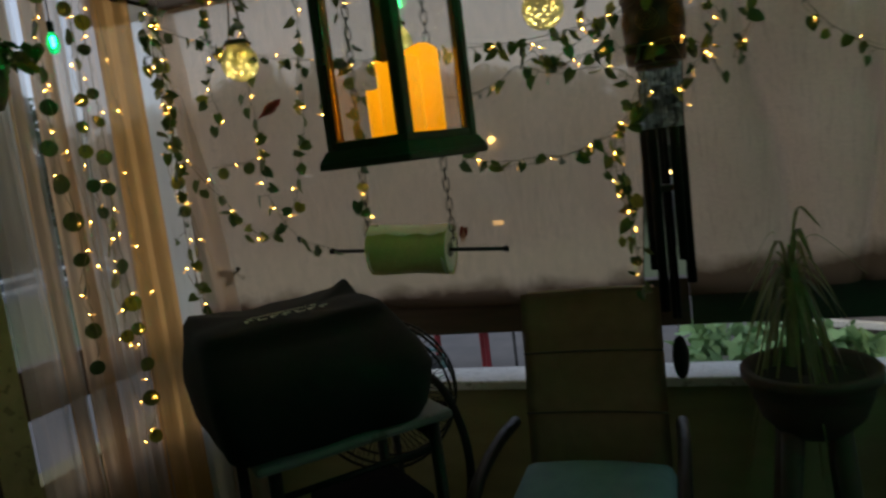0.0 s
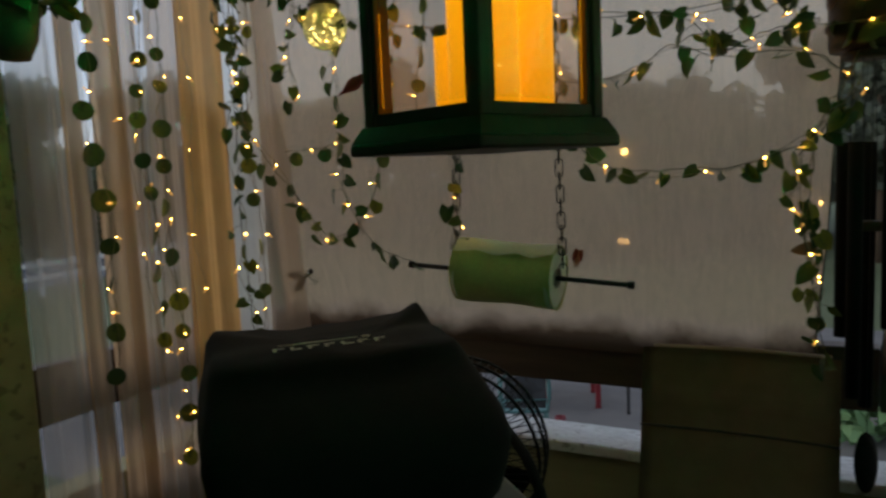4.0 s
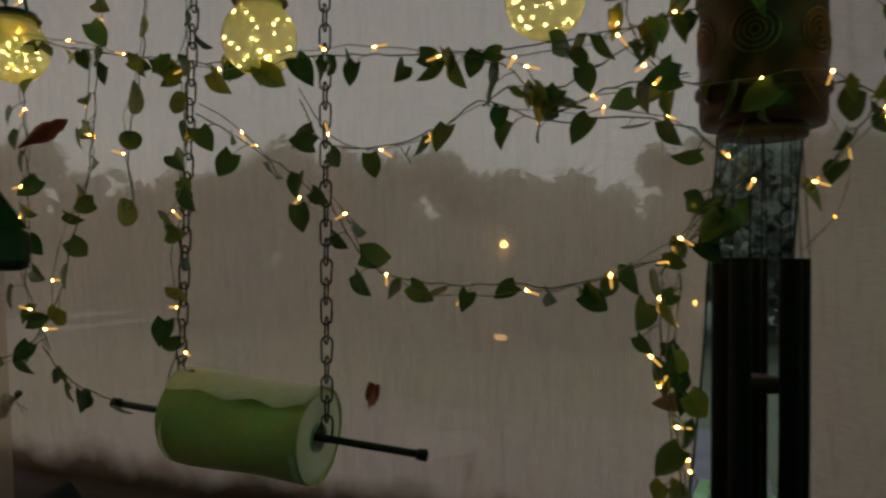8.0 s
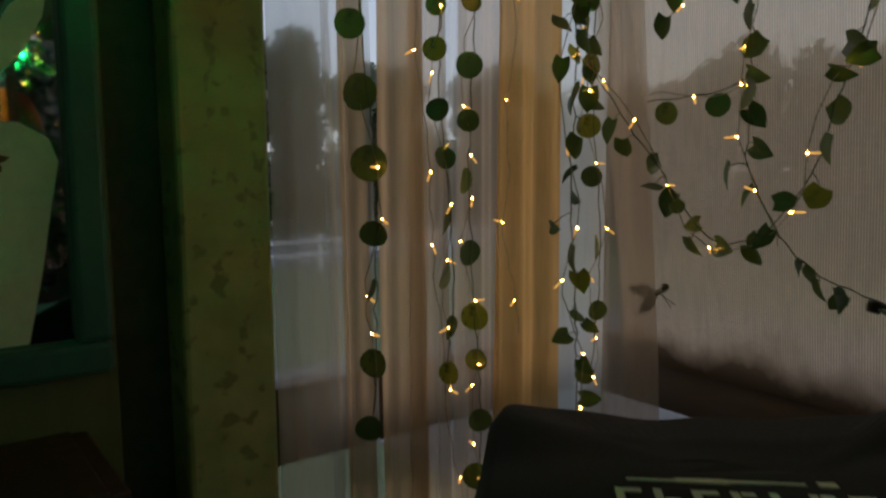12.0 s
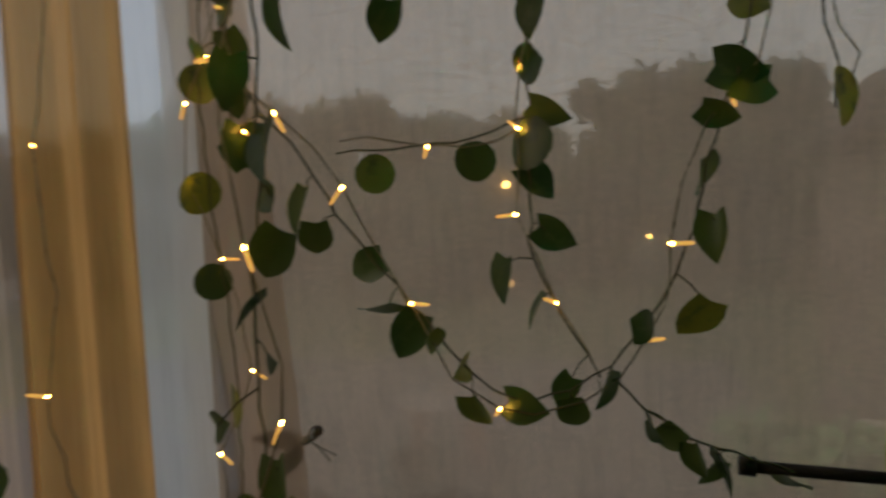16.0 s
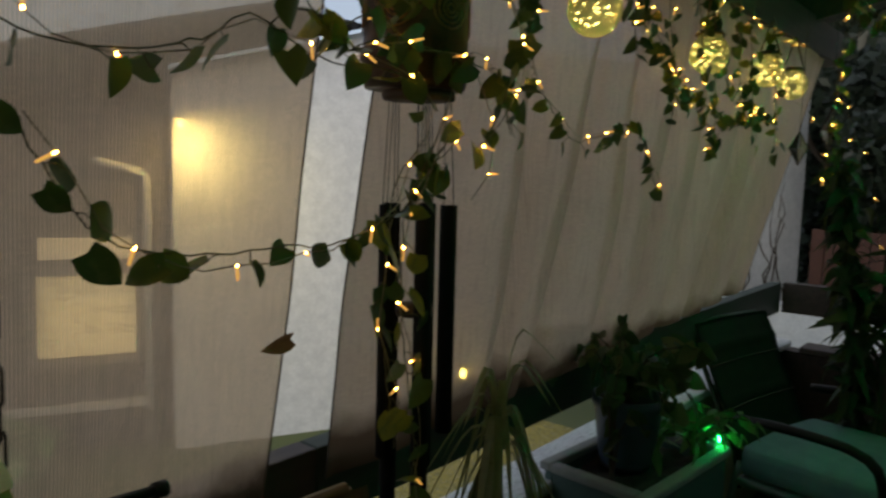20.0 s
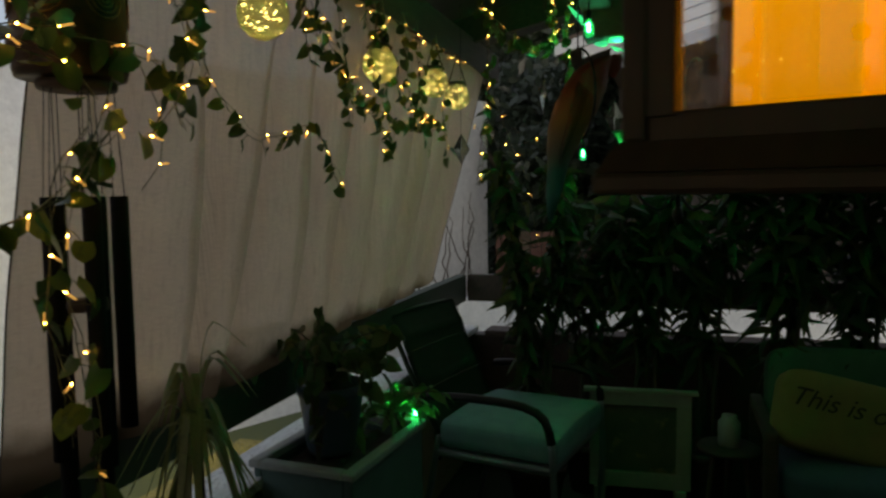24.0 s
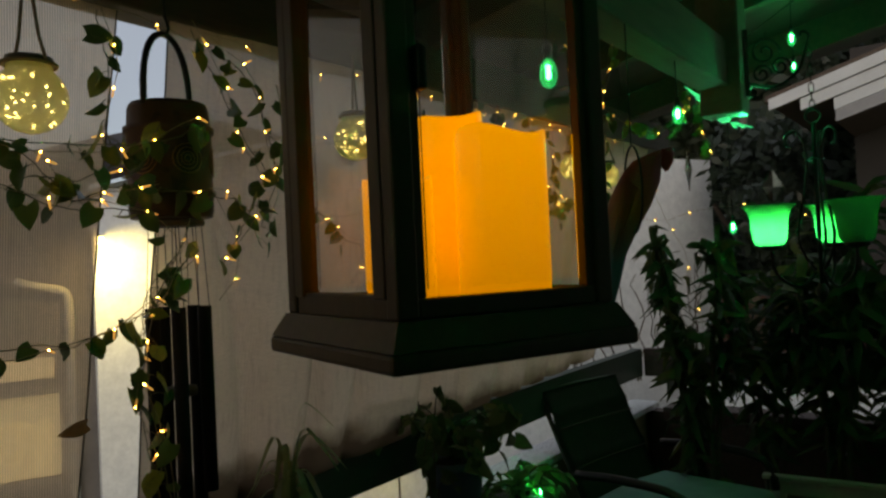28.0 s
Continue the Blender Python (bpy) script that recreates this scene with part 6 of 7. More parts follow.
for i, (x, z) in enumerate(((-0.12, 0.855), (0.1, 0.855), (-0.1, 0.515), (0.11, 0.515))):
    tw = thing("folded_towel", "folded pale green towel on the wooden shelf", "towel", (WX + 0.14, 1.62 + x, z), 90 + (i * 7) % 10 - 4, "towels on the shelf")
    for k in range(2 + i % 2):
        part("fold", puff(0.20 - 0.01 * k, 0.17, 0.034, (0, 0, 0.017 + 0.034 * k), None, i + k, 6), M_TOWEL, tw)

M_TERRA = surface("dull_brown_terracotta", (0.11, 0.075, 0.04), (0.075, 0.055, 0.035), 14, 0.75, bump=0.4)
hgp = thing("hanging_pot", "terracotta pot hung on cords beside the post", "pot", (-0.64, 2.10, 1.63))
part("pot_body", lathe([(0.001, 0.0), (0.025, 0.004), (0.042, 0.04), (0.048, 0.085), (0.052, 0.088), (0.052, 0.10), (0.045, 0.10), (0.042, 0.08), (0.001, 0.078)], 24), M_TERRA, hgp)
for k in range(3):
    a = k * math.tau / 3
    part("cord", sweep([(0.05 * math.cos(a), 0.05 * math.sin(a), 0.095), (0, 0, 0.32), (0, 0, roof_z(2.1) - 1.63 + 0.02)], 0.0012, 4), M_ROPE, hgp)
bushy("pot_ivy", "small ivy growing over the hanging terracotta pot", -0.64, 2.10, 1.72, 18, 0.11, 0.06, 31, kinds=IVY, size=1.1, per=6)


# ---- fan behind the grill ----
fan = thing("pedestal_fan", "black wire pedestal fan standing behind the grill", "fan", (-0.03, 2.62, 0), 10)
R = 0.20
for y, rr in ((-0.045, R), (0.0, R * 1.02), (0.05, R)):
    part("cage_ring", sweep([(rr * math.cos(k * math.tau / 36), y, 0.78 + rr * math.sin(k * math.tau / 36)) for k in range(36)], 0.004, 5, closed=True), M_IRON, fan)
for k in range(64):
    a = k * math.tau / 64
    c, s_ = math.cos(a), math.sin(a)
    part("cage_wire", sweep([(0.04 * c, -0.075, 0.78 + 0.04 * s_), (R * 0.7 * c, -0.072, 0.78 + R * 0.7 * s_), (R * c, -0.045, 0.78 + R * s_), (R * 1.02 * c, 0, 0.78 + R * 1.02 * s_), (R * c, 0.05, 0.78 + R * s_), (0.05 * c, 0.07, 0.78 + 0.05 * s_)], 0.0012, 4), M_IRON, fan)
for k in range(3):
    part("blade", grid(6, 8, lambda u, v: Vector((0.03, 0, 0)) * 0 + Matrix.Rotation(k * math.tau / 3, 3, 'Y') @ Vector(((u - 0.5) * (0.05 + 0.09 * v), 0.03 * (u - 0.5), 0.03 + 0.145 * v)) + Vector((0, -0.01, 0.78)), 0.002), M_CHIME, fan)
part("motor", lathe([(0.001, -0.08), (0.04, -0.075), (0.055, -0.03), (0.05, 0.03), (0.001, 0.05)], 20, at=(0, 0.07, 0.78), turn=Matrix.Rotation(radians(90), 3, 'X')), M_IRON, fan)
part("pole", sweep([(0, 0.08, 0.02), (0, 0.08, 0.74)], 0.012, 10), M_IRON, fan)
part("foot_plate", lathe([(0.001, 0.0), (0.15, 0.0), (0.15, 0.012), (0.03, 0.028), (0.001, 0.03)], 28, at=(0, 0.08, 0)), M_IRON, fan)


# ---- small ornaments ----
M_REDLEAF = leaf_mat("dry_red_leaf", (0.20, 0.05, 0.03), (0.24, 0.07, 0.03), (0.2, 0.06, 0.03), (0.12, 0.03, 0.02))
M_DRY = leaf_mat("dry_brown_leaf", (0.20, 0.12, 0.05), (0.24, 0.14, 0.06), (0.2, 0.1, 0.05), (0.12, 0.07, 0.03))
for nm, lab, p, m, rot_, sc in (("red_leaf", "single dry red leaf caught on the cloth", (0.16, 2.955, 1.185), M_REDLEAF, (10, 15, 10), 1.3), ("dry_leaf", "single dry brown leaf caught at the cloth edge", (0.672, 2.925, 1.205), M_DRY, (0, 78, 4), 1.4)):
    lf = thing(nm, lab, "leaf", p)
    o = share("blade", leaf_mesh("blade", 0.034, 0.020, m, 0.1, 0.5), pose(0, 0, 0, *rot_) @ Matrix.Diagonal((sc, sc, sc, 1)), lf)
M_MOTH = surface("pale_brown_wing", (0.30, 0.25, 0.18), (0.20, 0.16, 0.11), 60, 0.8, bump=0.2)
bf = thing("butterfly_ornament", "pale brown moth ornament resting on the cloth", "ornament", (-0.672, 2.945, 1.10), 0)
part("ornament_body", sweep([(0.020, -0.006, 0.014), (0.006, -0.010, 0.004), (-0.012, -0.006, -0.004), (-0.03, -0.002, -0.006)], 0.0065, 8, 0.35), M_MOTH, bf)


def wing(length, width, tilt, lift):
    """A leaf shaped wing that tapers to its tip."""
    q = Matrix.Rotation(radians(tilt), 3, 'Y')
    return grid(8, 4, lambda u, v: q @ Vector((-length * u, -lift * u * u, width * (v - 0.5) * math.sin(math.pi * min(1, 0.14 + 0.86 * u)) ** 0.8)), 0.0008)


part("wing", wing(0.072, 0.026, 4, 0.010), M_MOTH, bf)
lower = part("wing", wing(0.048, 0.026, -58, 0.016), M_MOTH, bf)
lower.matrix_basis = Matrix.Translation((-0.004, -0.006, -0.002))
part("head", lathe([(0.0005, -0.010), (0.006, -0.006), (0.0075, 0.0), (0.006, 0.006), (0.0005, 0.010)], 12, at=(0.022, -0.008, 0.018), turn=Matrix.Rotation(radians(80), 3, 'Y')), M_DARKWOOD, bf, "dark round head")
part("collar", sweep([(0.019 + 0.002 * math.sin(a), -0.008 + 0.0076 * math.cos(a), 0.016 + 0.0076 * math.sin(a)) for a in (k * math.tau / 14 for k in range(14))], 0.0014, 5, closed=True), M_WHITE, bf, "white neck ring")
for e in ((0.048, -0.008, -0.014), (0.040, -0.010, -0.022)):
    part("leg", sweep([(0.012, -0.008, 0.004), ((0.012 + e[0]) / 2, -0.012, -0.004), e], 0.001, 4), M_MOTH, bf)
M_RED = surface("red_feathered_paint", (0.30, 0.04, 0.03), (0.22, 0.03, 0.025), 40, 0.8, bump=0.4)
bm = bmesh.new()
add_lathe(bm, [(0.001, -0.042), (0.005, -0.026), (0.014, -0.005), (0.015, 0.010), (0.010, 0.020), (0.0105, 0.027), (0.006, 0.035), (0.001, 0.042)], 14, turn=Matrix.Rotation(radians(55), 3, 'Y'))
tagged(placed(part("bird_figure", bm, M_RED), (-0.27, 2.655, 1.60), 40), "small red bird figure perched on the garland", "ornament")


# ---- outside ----
structure("patio_paving", grid(6, 6, lambda u, v: Vector((-9 + 10.5 * u, 5.5 + 9 * v, -1.44))), surface("pale_paving", (0.17, 0.165, 0.16), (0.12, 0.12, 0.12), 2, 0.9, fine=9), "pale paved yard outside", "pavement")
structure("road", grid(4, 20, lambda u, v: Vector((-27 + 8 * u, -30 + 90 * v, -1.43))), surface("grey_asphalt", (0.16, 0.17, 0.18), (0.12, 0.13, 0.14), 1.5, 0.9, fine=30), "grey road beyond the lawn", "road")
# the yellow of the path light is mixed into this gravel's base colour
structure("lit_moss_bed", grid(24, 12, lambda u, v: Vector((0.9 + 6.2 * u, 3.3 + 3.4 * v, -1.40 + 0.06 * noise.noise(Vector((u * 20, v * 12, 0)))))), surface("lamplit_moss_gravel", (0.38, 0.33, 0.08), (0.12, 0.115, 0.04), 26, 0.95, fine=45, bump=1.0, spots=(0.30, 0.29, 0.24), depth=0.05), "mossy gravel bed beside the porch, coloured yellow as if lamplit", "ground")

M_REDPAINT = surface("red_painted_metal", (0.24, 0.02, 0.03), (0.17, 0.018, 0.024), 10, 0.5)
M_TEALMETAL = surface("teal_painted_metal", (0.09, 0.22, 0.22), (0.07, 0.17, 0.17), 10, 0.5)
tb = thing("yard_table", "red metal garden table standing in the yard", "table", (-2.05, 9.52, -1.44), 22)
part("tabletop", lathe([(0.001, 0.70), (0.55, 0.70), (0.56, 0.72), (0.55, 0.74), (0.001, 0.74)], 32), surface("grey_slatted_top", (0.24, 0.23, 0.23), (0.18, 0.175, 0.175), 8, 0.7), tb, "weathered grey top")
for k in range(4):
    a = radians(45 + 90 * k)
    part("leg", box((0.06, 0.06, 0.70), (0.42 * math.cos(a), 0.42 * math.sin(a), 0.35), bevel=0.006), M_REDPAINT, tb)


def yard_chair(x, y, rz, mat):
    c = thing("yard_chair", "metal garden chair with a ring arm and mesh back", "chair", (x, y, -1.44), rz, "chairs in the yard")
    part("seat", box((0.46, 0.44, 0.03), (0, 0, 0.43), bevel=0.01), mat, c)
    part("back_frame", sweep(curve_pts([(-0.22, 0.22, 0.44), (-0.22, 0.28, 0.8), (0, 0.30, 0.9), (0.22, 0.28, 0.8), (0.22, 0.22, 0.44)], 0.08), 0.014, 6), mat, c)
    part("back_mesh", grid(2, 2, lambda u, v: Vector((-0.20 + 0.40 * u, 0.225 + 0.055 * v, 0.47 + 0.34 * v)), 0.006), M_DARKSTEEL, c, "dark woven mesh back")
    part("back_bar", sweep([(-0.215, 0.24, 0.56), (0.215, 0.24, 0.56)], 0.010, 6), mat, c)
    for s in (-1, 1):
        part("arm_ring", sweep([(s * 0.25, 0.16 * math.cos(a), 0.60 + 0.12 * math.sin(a)) for a in (k * math.tau / 18 for k in range(18))], 0.012, 6, closed=True), mat, c)
        for yy in (-0.2, 0.2):
            part("leg", sweep([(s * 0.21, yy, 0.43), (s * 0.23, yy * 1.1, 0.01)], 0.013, 6), mat, c)


yard_chair(-2.02, 7.95, 205, M_TEALMETAL)
yard_chair(-4.2, 10.3, 190, M_TEALMETAL)
cup = thing("red_cup", "small red plastic cup on a stake in the yard", "cup", (-0.42, 4.45, -1.45))
part("stake", sweep([(0, 0, 0), (0, 0, 1.60)], 0.012, 6), M_DARKWOOD, cup)
part("cup_body", lathe([(0.001, 1.59), (0.022, 1.59), (0.027, 1.66), (0.023, 1.66), (0.02, 1.60), (0.001, 1.60)], 16), M_REDPAINT, cup)

# white house next door
HD, HN = Vector((0.906, -0.42, 0)), Vector((0.42, 0.906, 0))
HP = Vector((4.3, 8.5, 0))


def on_house(u, z, out=0.0):
    p = HP + HD * u - HN * out
    return Vector((p.x, p.y, z))


def house_slab(u0, u1, z0, z1, out0, out1):
    """A block on the house front between two offsets."""
    bm = bmesh.new()
    c = [on_house(u, z, o) for o in (out0, out1) for z in (z0, z1) for u in (u0, u1)]
    bm2 = [bm.verts.new(v) for v in c]
    for q in ((0, 1, 3, 2), (4, 6, 7, 5), (0, 4, 5, 1), (2, 3, 7, 6), (0, 2, 6, 4), (1, 5, 7, 3)):
        bm.faces.new([bm2[i] for i in q])
    bmesh.ops.recalc_face_normals(bm, faces=bm.faces[:])
    return bm


M_GREYTRIM = surface("grey_window_trim", (0.26, 0.24, 0.235), (0.21, 0.195, 0.19), 6, 0.7, bump=0.2)
house = thing("white_house", "white stucco house next door with a sloping eave and lit window", "house")
bm = bmesh.new()
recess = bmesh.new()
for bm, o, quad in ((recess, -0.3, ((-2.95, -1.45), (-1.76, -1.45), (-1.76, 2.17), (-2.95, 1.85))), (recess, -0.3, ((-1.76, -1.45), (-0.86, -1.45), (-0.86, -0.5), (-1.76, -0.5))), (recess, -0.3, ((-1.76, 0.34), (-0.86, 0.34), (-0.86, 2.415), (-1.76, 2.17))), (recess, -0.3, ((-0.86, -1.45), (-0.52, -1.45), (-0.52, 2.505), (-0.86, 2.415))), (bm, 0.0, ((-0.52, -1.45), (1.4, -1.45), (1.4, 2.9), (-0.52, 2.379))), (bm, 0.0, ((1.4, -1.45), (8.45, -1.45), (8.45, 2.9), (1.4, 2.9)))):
    a = [bm.verts.new(on_house(u, z, o)) for u, z in quad]
    b = [bm.verts.new(on_house(u, z, o - 0.2 if o else -0.49)) for u, z in quad]
    bm.faces.new(a)
    bm.faces.new(b[::-1])
    for k in range(4):
        bm.faces.new((a[k], b[k], b[(k + 1) % 4], a[(k + 1) % 4]))
for b_ in (bm, recess):
    bmesh.ops.recalc_face_normals(b_, faces=b_.faces[:])
part("wall", bm, M_STUCCO, house)
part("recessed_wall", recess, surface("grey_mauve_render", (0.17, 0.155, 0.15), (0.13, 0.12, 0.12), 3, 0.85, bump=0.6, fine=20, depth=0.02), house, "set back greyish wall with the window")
bm = bmesh.new()
a = [bm.verts.new(on_house(u, z, o)) for u, z, o in ((-3.1, 1.68, 0.25), (1.45, 2.93, 0.25), (1.45, 4.1, -4.5), (-3.1, 2.9, -4.5))]
bm.faces.new(a)
bmesh.ops.solidify(bm, geom=bm.faces[:], thickness=0.12)
part("roof", bm, surface("grey_roof_shingle", (0.085, 0.075, 0.07), (0.06, 0.052, 0.05), 4, 0.9, fine=40), house)
part("side_wall", house_slab(-2.95, -2.75, -1.45, 1.7, -0.5, -4.4), M_STUCCO, house)
win = part("window", house_slab(-1.76, -0.86, -0.5, 0.34, -0.41, -0.44), glow("lit_blind", (0.9, 0.78, 0.46), 0.36), house, "window with a lit pale blind")
for u0, u1, z0, z1 in ((-1.84, -1.76, -0.58, 0.42), (-0.86, -0.78, -0.58, 0.42), (-1.76, -0.86, 0.34, 0.42), (-1.76, -0.86, -0.58, -0.5)):
    part("window_frame", house_slab(u0, u1, z0, z1, -0.28, -0.35), M_GREYTRIM, win)
part("transom", house_slab(-1.72, -0.90, 0.50, 0.71, -0.27, -0.298), glow("lit_transom", (0.9, 0.80, 0.56), 0.17), house, "dim lit transom pane over the window")
part("downpipe", sweep([on_house(-1.20, 1.50, -0.16), on_house(-1.16, 1.46, -0.16), on_house(-0.80, 1.37, -0.20), on_house(-0.75, 1.30, -0.23), on_house(-0.75, -1.42, -0.23)], 0.045, 8), M_WHITE, house)
part("lower_sill", house_slab(-2.6, -0.75, -1.02, -0.95, -0.21, -0.32), M_WHITE, house)
lampw = part("wall_lamp", house_slab(-0.49, -0.41, 1.885, 1.92, 0.12, 0.0), M_WHITE, house)
part("lamp_glass", house_slab(-0.475, -0.425, 1.82, 1.885, 0.10, 0.03), glow("wall_lamp_glow", (1.0, 0.74, 0.26), 9.0), lampw, "glowing wall lamp")
lamp_light = new("wall_lamp_light", bpy.data.lights.new("wall_lamp_light", 'AREA'))
lamp_light.data.energy, lamp_light.data.size, lamp_light.data.color = 15.0, 0.12, (1.0, 0.80, 0.30)
lamp_light.matrix_world = look(on_house(-0.44, 1.78, 0.42), on_house(-0.15, 0.75, 0.0))
for i in range(16):
    u = 5.2 + 0.2 * i + rng.uniform(-0.1, 0.1)
    z = -0.4
    pts = []
    for k in range(9):
        pts.append(on_house(u, z, 0.03))
        u += rng.uniform(-0.16, 0.14)
        z += rng.uniform(0.12, 0.28)
    vine = thing("bare_vine", "bare thin vine twig climbing the white house", "vine", (0, 0, 0), 0, "vines on the house")
    part("twig", sweep(pts, 0.012, 4, 0.4), M_BARK, vine)

# gable of the house beyond the open end
M_SIDING = surface("white_siding", (0.62, 0.63, 0.64), (0.54, 0.55, 0.56), 4, 0.6, bump=0.15)
M_GREYBOARD = surface("grey_weathered_board", (0.34, 0.33, 0.33), (0.26, 0.255, 0.26), 5, 0.7, bump=0.2)
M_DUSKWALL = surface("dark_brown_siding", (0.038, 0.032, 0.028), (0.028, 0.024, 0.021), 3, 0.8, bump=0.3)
gh = thing("gable_house", "neighbouring house with white boarded gable eave and dark soffit", "house")


def gable(y, off):
    return 2.74 + (3.6 - y) * 0.29 + off


def gable_board(x, y0, y1, top, high, thick):
    """A board that follows the slope of the gable."""
    bm = bmesh.new()
    vs = [bm.verts.new((x + dx, y, gable(y, top - dz))) for dx in (0, thick) for y, dz in ((y0, 0), (y1, 0), (y1, high), (y0, high))]
    for q in ((0, 1, 2, 3), (7, 6, 5, 4), (0, 4, 5, 1), (3, 2, 6, 7), (0, 3, 7, 4), (1, 5, 6, 2)):
        bm.faces.new([vs[i] for i in q])
    bmesh.ops.recalc_face_normals(bm, faces=bm.faces[:])
    return bm


for k in range(3):
    part("fascia_board", gable_board(7.6 + 0.02 * k, 3.15 - 0.28 * k, -6, 0.03 - 0.118 * k, 0.106, 0.05), M_SIDING, gh)
part("bargeboard", gable_board(7.64, 2.58, -6, -0.317, 0.11, 0.05), M_GREYBOARD, gh, "grey weathered bargeboard")
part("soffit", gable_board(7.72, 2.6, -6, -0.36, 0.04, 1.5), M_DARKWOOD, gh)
part("roof", gable_board(7.72, 3.2, -6, 0.10, 0.06, 8.0), M_DARKWOOD, gh)
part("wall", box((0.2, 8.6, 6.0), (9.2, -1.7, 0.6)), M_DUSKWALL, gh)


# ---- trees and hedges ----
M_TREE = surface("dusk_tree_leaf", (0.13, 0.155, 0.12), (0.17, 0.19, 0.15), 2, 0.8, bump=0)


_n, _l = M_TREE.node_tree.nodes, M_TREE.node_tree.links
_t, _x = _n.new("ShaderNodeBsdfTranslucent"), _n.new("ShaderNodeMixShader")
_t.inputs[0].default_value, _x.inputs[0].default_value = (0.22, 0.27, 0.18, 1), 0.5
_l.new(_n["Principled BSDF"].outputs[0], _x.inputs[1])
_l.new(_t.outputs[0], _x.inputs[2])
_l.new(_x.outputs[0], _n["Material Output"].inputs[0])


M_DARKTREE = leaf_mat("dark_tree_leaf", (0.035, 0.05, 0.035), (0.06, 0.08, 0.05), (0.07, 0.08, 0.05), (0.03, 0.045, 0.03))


def crown_mesh(r, mat, blobs, n, size):
    """A crown of many small leaf cards gathered in uneven clumps."""
    vs, fs = [], []
    for (bx, by, bz, br) in blobs:
        for _ in range(n):
            d = Vector((r.gauss(0, 1), r.gauss(0, 1), r.gauss(0, 1))).normalized() * br * r.uniform(0.35, 1.05)
            c = Vector((bx, by, bz)) + d
            a = Vector((r.gauss(0, 1), r.gauss(0, 1), r.gauss(0, 1))).normalized()
            b = a.cross(Vector((r.gauss(0, 1), r.gauss(0, 1), r.gauss(0, 1)))).normalized()
            s = size * r.uniform(0.5, 1.3)
            i = len(vs)
            vs += [c - a * s, c + b * s * 0.5, c + a * s, c - b * s * 0.5]
            fs.append((i, i + 1, i + 2, i + 3))
    me = bpy.data.meshes.new("crown")
    me.from_pydata([tuple(v) for v in vs], [], fs)
    me.materials.append(mat)
    return me


def tree(x, y, h, seed, conifer=False, n=420, mat=M_TREE, leaf=0.036):
    r = random.Random(seed)
    t = thing("tree", "dark conifer tree against the dusk sky" if conifer else "dark broadleaf tree against the dusk sky", "tree", (x, y, -1.5), r.uniform(0, 360), "trees outside")
    part("trunk", sweep([(0, 0, 0), (0.02 * h, 0, h * 0.4), (0, 0.01 * h, h * 0.8)], 0.03 * h, 7, 0.35), M_BARK, t)
    if conifer:
        blobs = [(r.uniform(-0.02, 0.02) * h, r.uniform(-0.02, 0.02) * h, h * (0.16 + 0.8 * k / 15), h * (0.025 + 0.17 * (1 - k / 15))) for k in range(16)]
    else:
        blobs = [(r.gauss(0, 0.14) * h, r.gauss(0, 0.14) * h, h * r.uniform(0.45, 0.95), h * r.uniform(0.10, 0.19)) for _ in range(11)]
        for b in blobs[:5]:
            part("limb", sweep([(0, 0, h * 0.35), (b[0] * 0.5, b[1] * 0.5, h * 0.5), (b[0], b[1], b[2])], 0.012 * h, 5, 0.3), M_BARK, t)
    share("crown", crown_mesh(r, mat, blobs, n, h * leaf), Matrix(), t)


k = 0
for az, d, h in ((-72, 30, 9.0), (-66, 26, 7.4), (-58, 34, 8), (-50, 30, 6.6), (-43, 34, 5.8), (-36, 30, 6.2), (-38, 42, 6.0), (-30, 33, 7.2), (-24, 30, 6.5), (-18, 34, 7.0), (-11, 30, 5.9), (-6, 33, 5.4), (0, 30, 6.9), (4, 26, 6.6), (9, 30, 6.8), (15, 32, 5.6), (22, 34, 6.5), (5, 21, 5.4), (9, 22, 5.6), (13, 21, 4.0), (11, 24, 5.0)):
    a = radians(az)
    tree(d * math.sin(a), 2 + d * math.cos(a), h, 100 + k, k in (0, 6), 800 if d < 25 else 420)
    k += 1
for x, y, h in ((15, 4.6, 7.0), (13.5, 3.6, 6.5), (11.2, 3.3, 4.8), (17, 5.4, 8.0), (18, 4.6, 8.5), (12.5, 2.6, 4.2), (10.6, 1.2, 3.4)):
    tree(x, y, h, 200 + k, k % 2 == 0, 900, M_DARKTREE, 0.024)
    k += 1
r_ = random.Random(5)
hb_blobs = [(-44 + 92 * i / 59, 27 + 4 * math.sin(i * 0.7), r_.uniform(-0.2, 1.6), r_.uniform(1.8, 2.8)) for i in range(60)] + [(-30 + 2 * math.sin(i), 26 - 2.2 * i, r_.uniform(-0.5, 1.0), r_.uniform(1.5, 2.4)) for i in range(22)]
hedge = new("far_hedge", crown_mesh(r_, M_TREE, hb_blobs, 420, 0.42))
tagged(hedge, "dark far hedge and shrubs along the lawn", "hedge", kind="stuff")
# low green shrubs at the foot of the white house
M_SHRUB = surface("green_shrub_leaf", (0.14, 0.26, 0.11), (0.20, 0.36, 0.17), 3, 0.7, bump=0)
r_ = random.Random(6)
shrub = new("low_shrubs", crown_mesh(r_, M_SHRUB, [tuple(on_house(-3.4 + 0.3 * i, -1.15 + r_.uniform(-0.1, 0.15), 0.5 + r_.uniform(-0.1, 0.3))) + (r_.uniform(0.25, 0.38),) for i in range(6)], 80, 0.15))
tagged(shrub, "low green shrubs at the foot of the white house", "shrubs", kind="stuff")
structure("garden_wall", box((0.2, 12.0, 1.55), (8.7, -1.5, -0.70), bevel=0.01), M_STUCCO, "low white garden wall beyond the porch end", "wall")

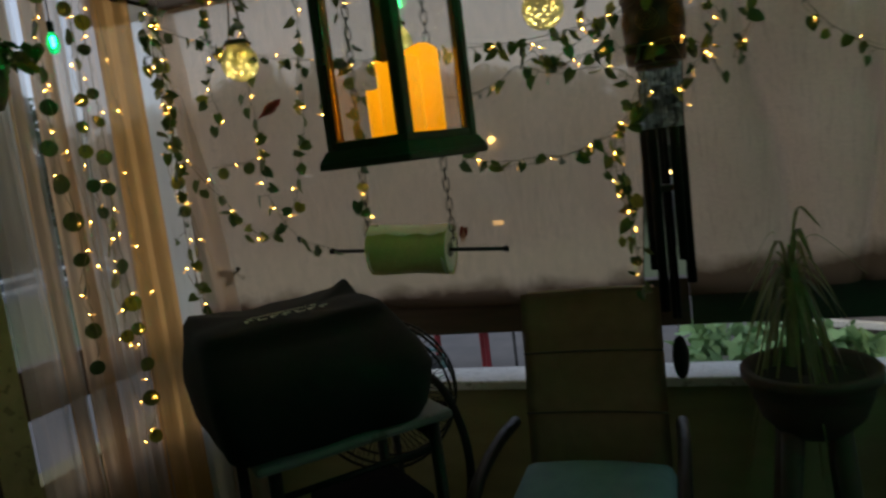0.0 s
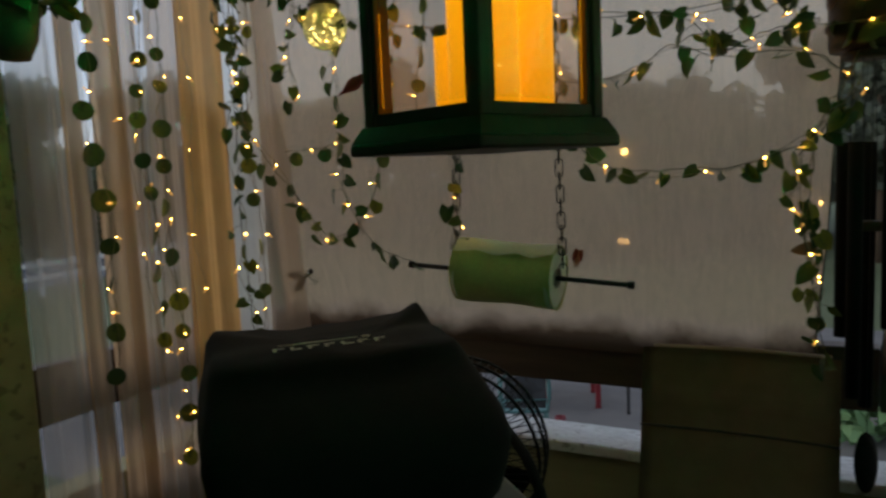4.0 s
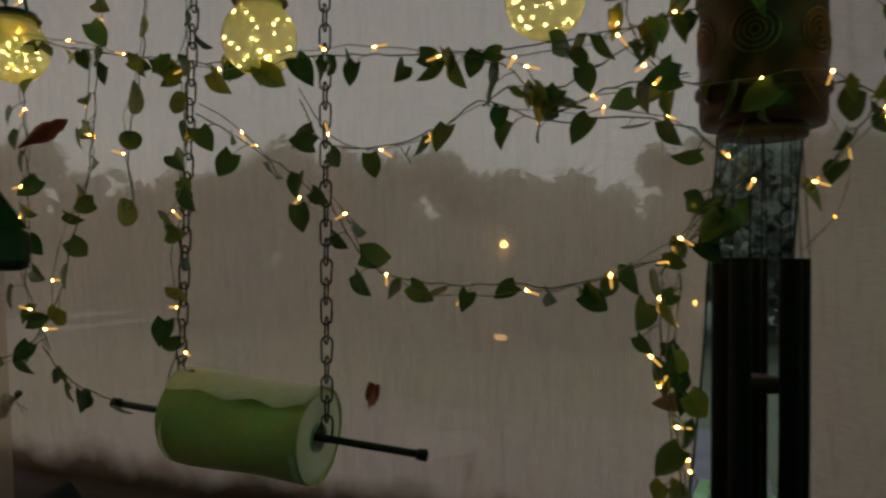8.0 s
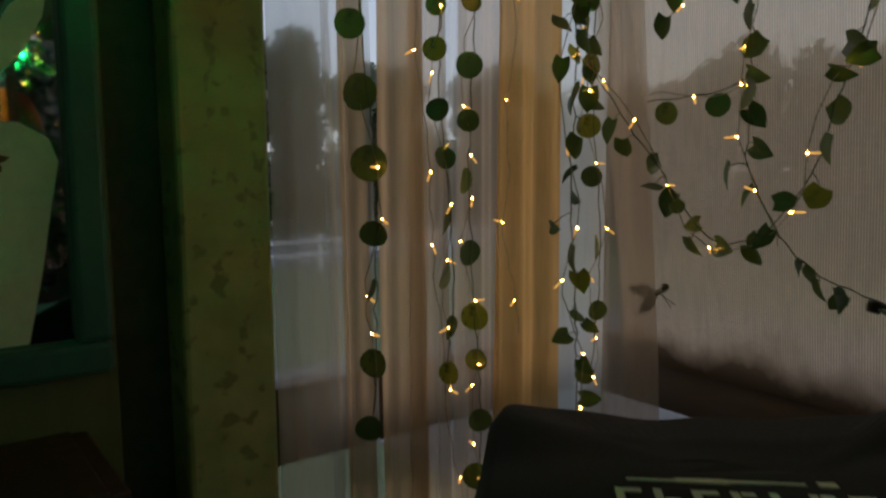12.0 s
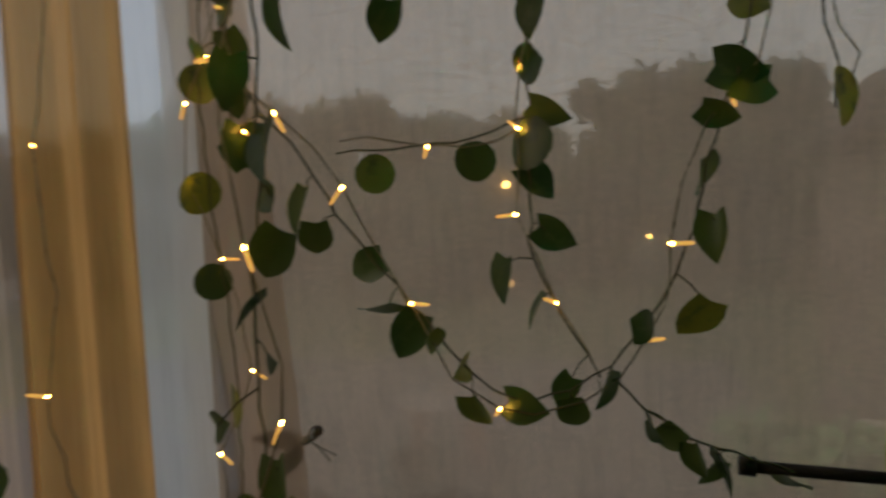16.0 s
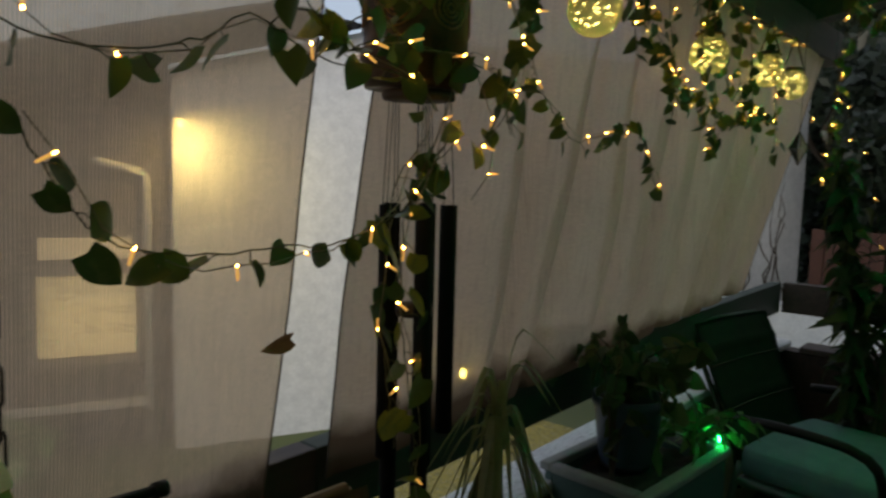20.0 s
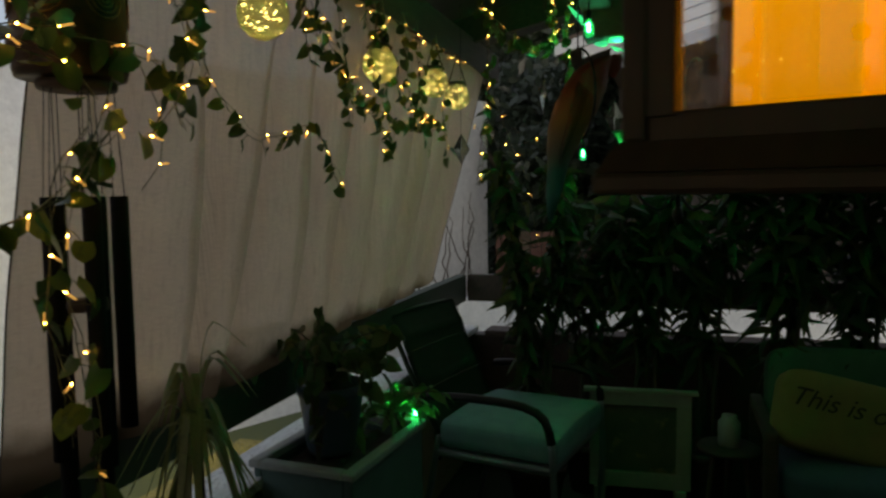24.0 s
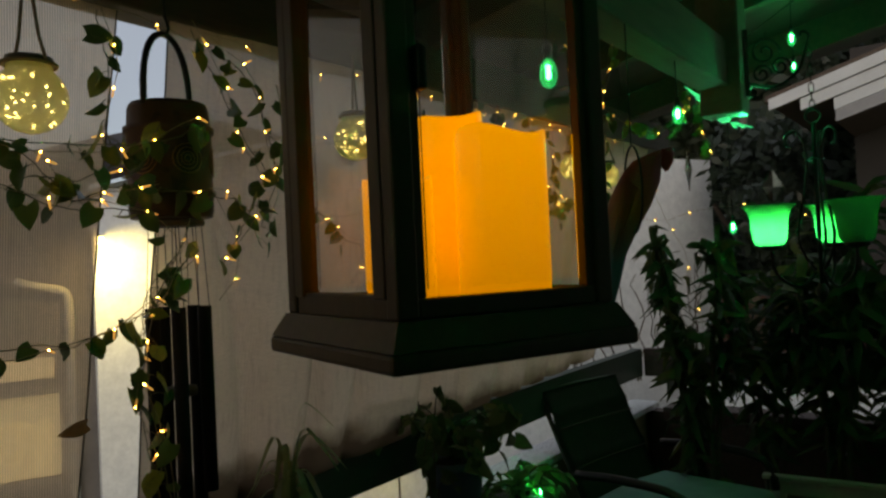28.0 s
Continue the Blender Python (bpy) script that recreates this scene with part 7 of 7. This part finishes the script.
# fence beyond the shrubs, white rail by the road
fence = thing("board_fence", "brown board fence beyond the porch end", "fence")
for i in range(11):
    part("board", box((0.03, 0.15, 1.9), (9.9 + 0.02 * (i % 3), 2.6 + 0.165 * i, -0.1), bevel=0.004), M_REDWOOD if i % 4 else M_BARK, fence)
rail = thing("white_rail_fence", "white rail fence between the lawn and the road", "fence")
for i in range(12):
    part("post", box((0.1, 0.1, 1.0), (-17.5, 2 + 2.2 * i, -0.95), bevel=0.01), M_WHITE, rail)
for z in (-0.95, -0.6):
    part("rail_board", box((0.04, 24.4, 0.12), (-17.43, 14.1, z), bevel=0.008), M_WHITE, rail)

# lights in the yard
M_YARDLED = glow("yard_lamp_glow", (1.0, 0.60, 0.18), 9.0)
yl = thing("garden_lamp", "slim lamp post with a small warm globe beyond the yard", "lamp post", (0.52, 19.0, -1.45))
part("post", sweep([(0, 0, 0), (0, 0, 1.74)], 0.035, 8), M_DARKSTEEL, yl)
part("lamp_globe", lathe([(0.001, 1.74), (0.03, 1.75), (0.045, 1.79), (0.03, 1.83), (0.001, 1.84)], 16), M_YARDLED, yl, "small glowing lamp globe")
gs = thing("garden_lamp", "slim lamp post with a small warm lamp and a panel for a reflected glow", "lamp post", (-1.30, 9.2, -1.45), -12)
part("post", sweep([(0, 0.06, 0), (0, 0.06, 2.92)], 0.018, 8), M_DARKSTEEL, gs)
part("upper_lamp", lathe([(0.001, 2.92), (0.03, 2.93), (0.042, 2.96), (0.03, 2.99), (0.001, 3.0)], 14, at=(0, 0.06, 0)), M_YARDLED, gs, "small glowing lamp globe")
# no second lamp: this emitting panel and its bracket imitate a reflection
part("lower_reflection", box((0.13, 0.03, 0.06), (0, 0, 1.985), bevel=0.01), glow("low_reflection_glow", (1.0, 0.62, 0.22), 0.9), gs, "dim glowing panel added for a reflected glow")
part("bracket", box((0.10, 0.06, 0.02), (0, 0.03, 1.945), bevel=0.003), M_DARKSTEEL, gs)
up = on_house(2.50, -1.45, 0.50)
hk = thing("path_light", "warm garden light on a stake before the white house", "path light", up)
part("stake", sweep([(0, 0, 0), (0, 0, 0.56)], 0.012, 6), M_IRON, hk)
part("lamp_glass", lathe([(0.001, 0.58), (0.03, 0.585), (0.036, 0.66), (0.001, 0.70)], 14), glow("path_light_glow", (1.0, 0.78, 0.16), 45.0), hk, "glowing lamp glass")
part("lamp_cap", lathe([(0.001, 0.78), (0.09, 0.705), (0.001, 0.70)], 16), M_IRON, hk)

# ivy with fairy lights round the corner beam and the green lamps
both([(1.72, 2.42, 2.17), (1.92, 2.50, 1.95), (2.16, 2.42, 1.86), (2.42, 2.36, 1.92), (2.70, 2.42, 2.13)], 0.032, 0.075)
both([(2.10, 2.46, 2.14), (2.08, 2.50, 1.88), (2.11, 2.52, 1.66), (2.09, 2.54, 1.45)], 0.045, 0.07)
both([(2.52, 2.30, 2.15), (2.50, 2.33, 1.95), (2.53, 2.31, 1.78)], 0.035, 0.08)
# short drooping tufts of ivy along the beam by the globes
for x, y, drop in ((1.46, 2.80, 0.24), (1.70, 2.81, 0.36), (1.84, 2.79, 0.30), (2.00, 2.81, 0.42), (2.16, 2.80, 0.34), (2.32, 2.81, 0.40), (2.50, 2.80, 0.30)):
    both([(x, y, 1.97), (x + 0.03, y, 1.97 - drop * 0.4), (x + 0.01, y - 0.02, 1.97 - drop * 0.75), (x + 0.05, y - 0.01, 1.97 - drop)], 0.036, 0.085)
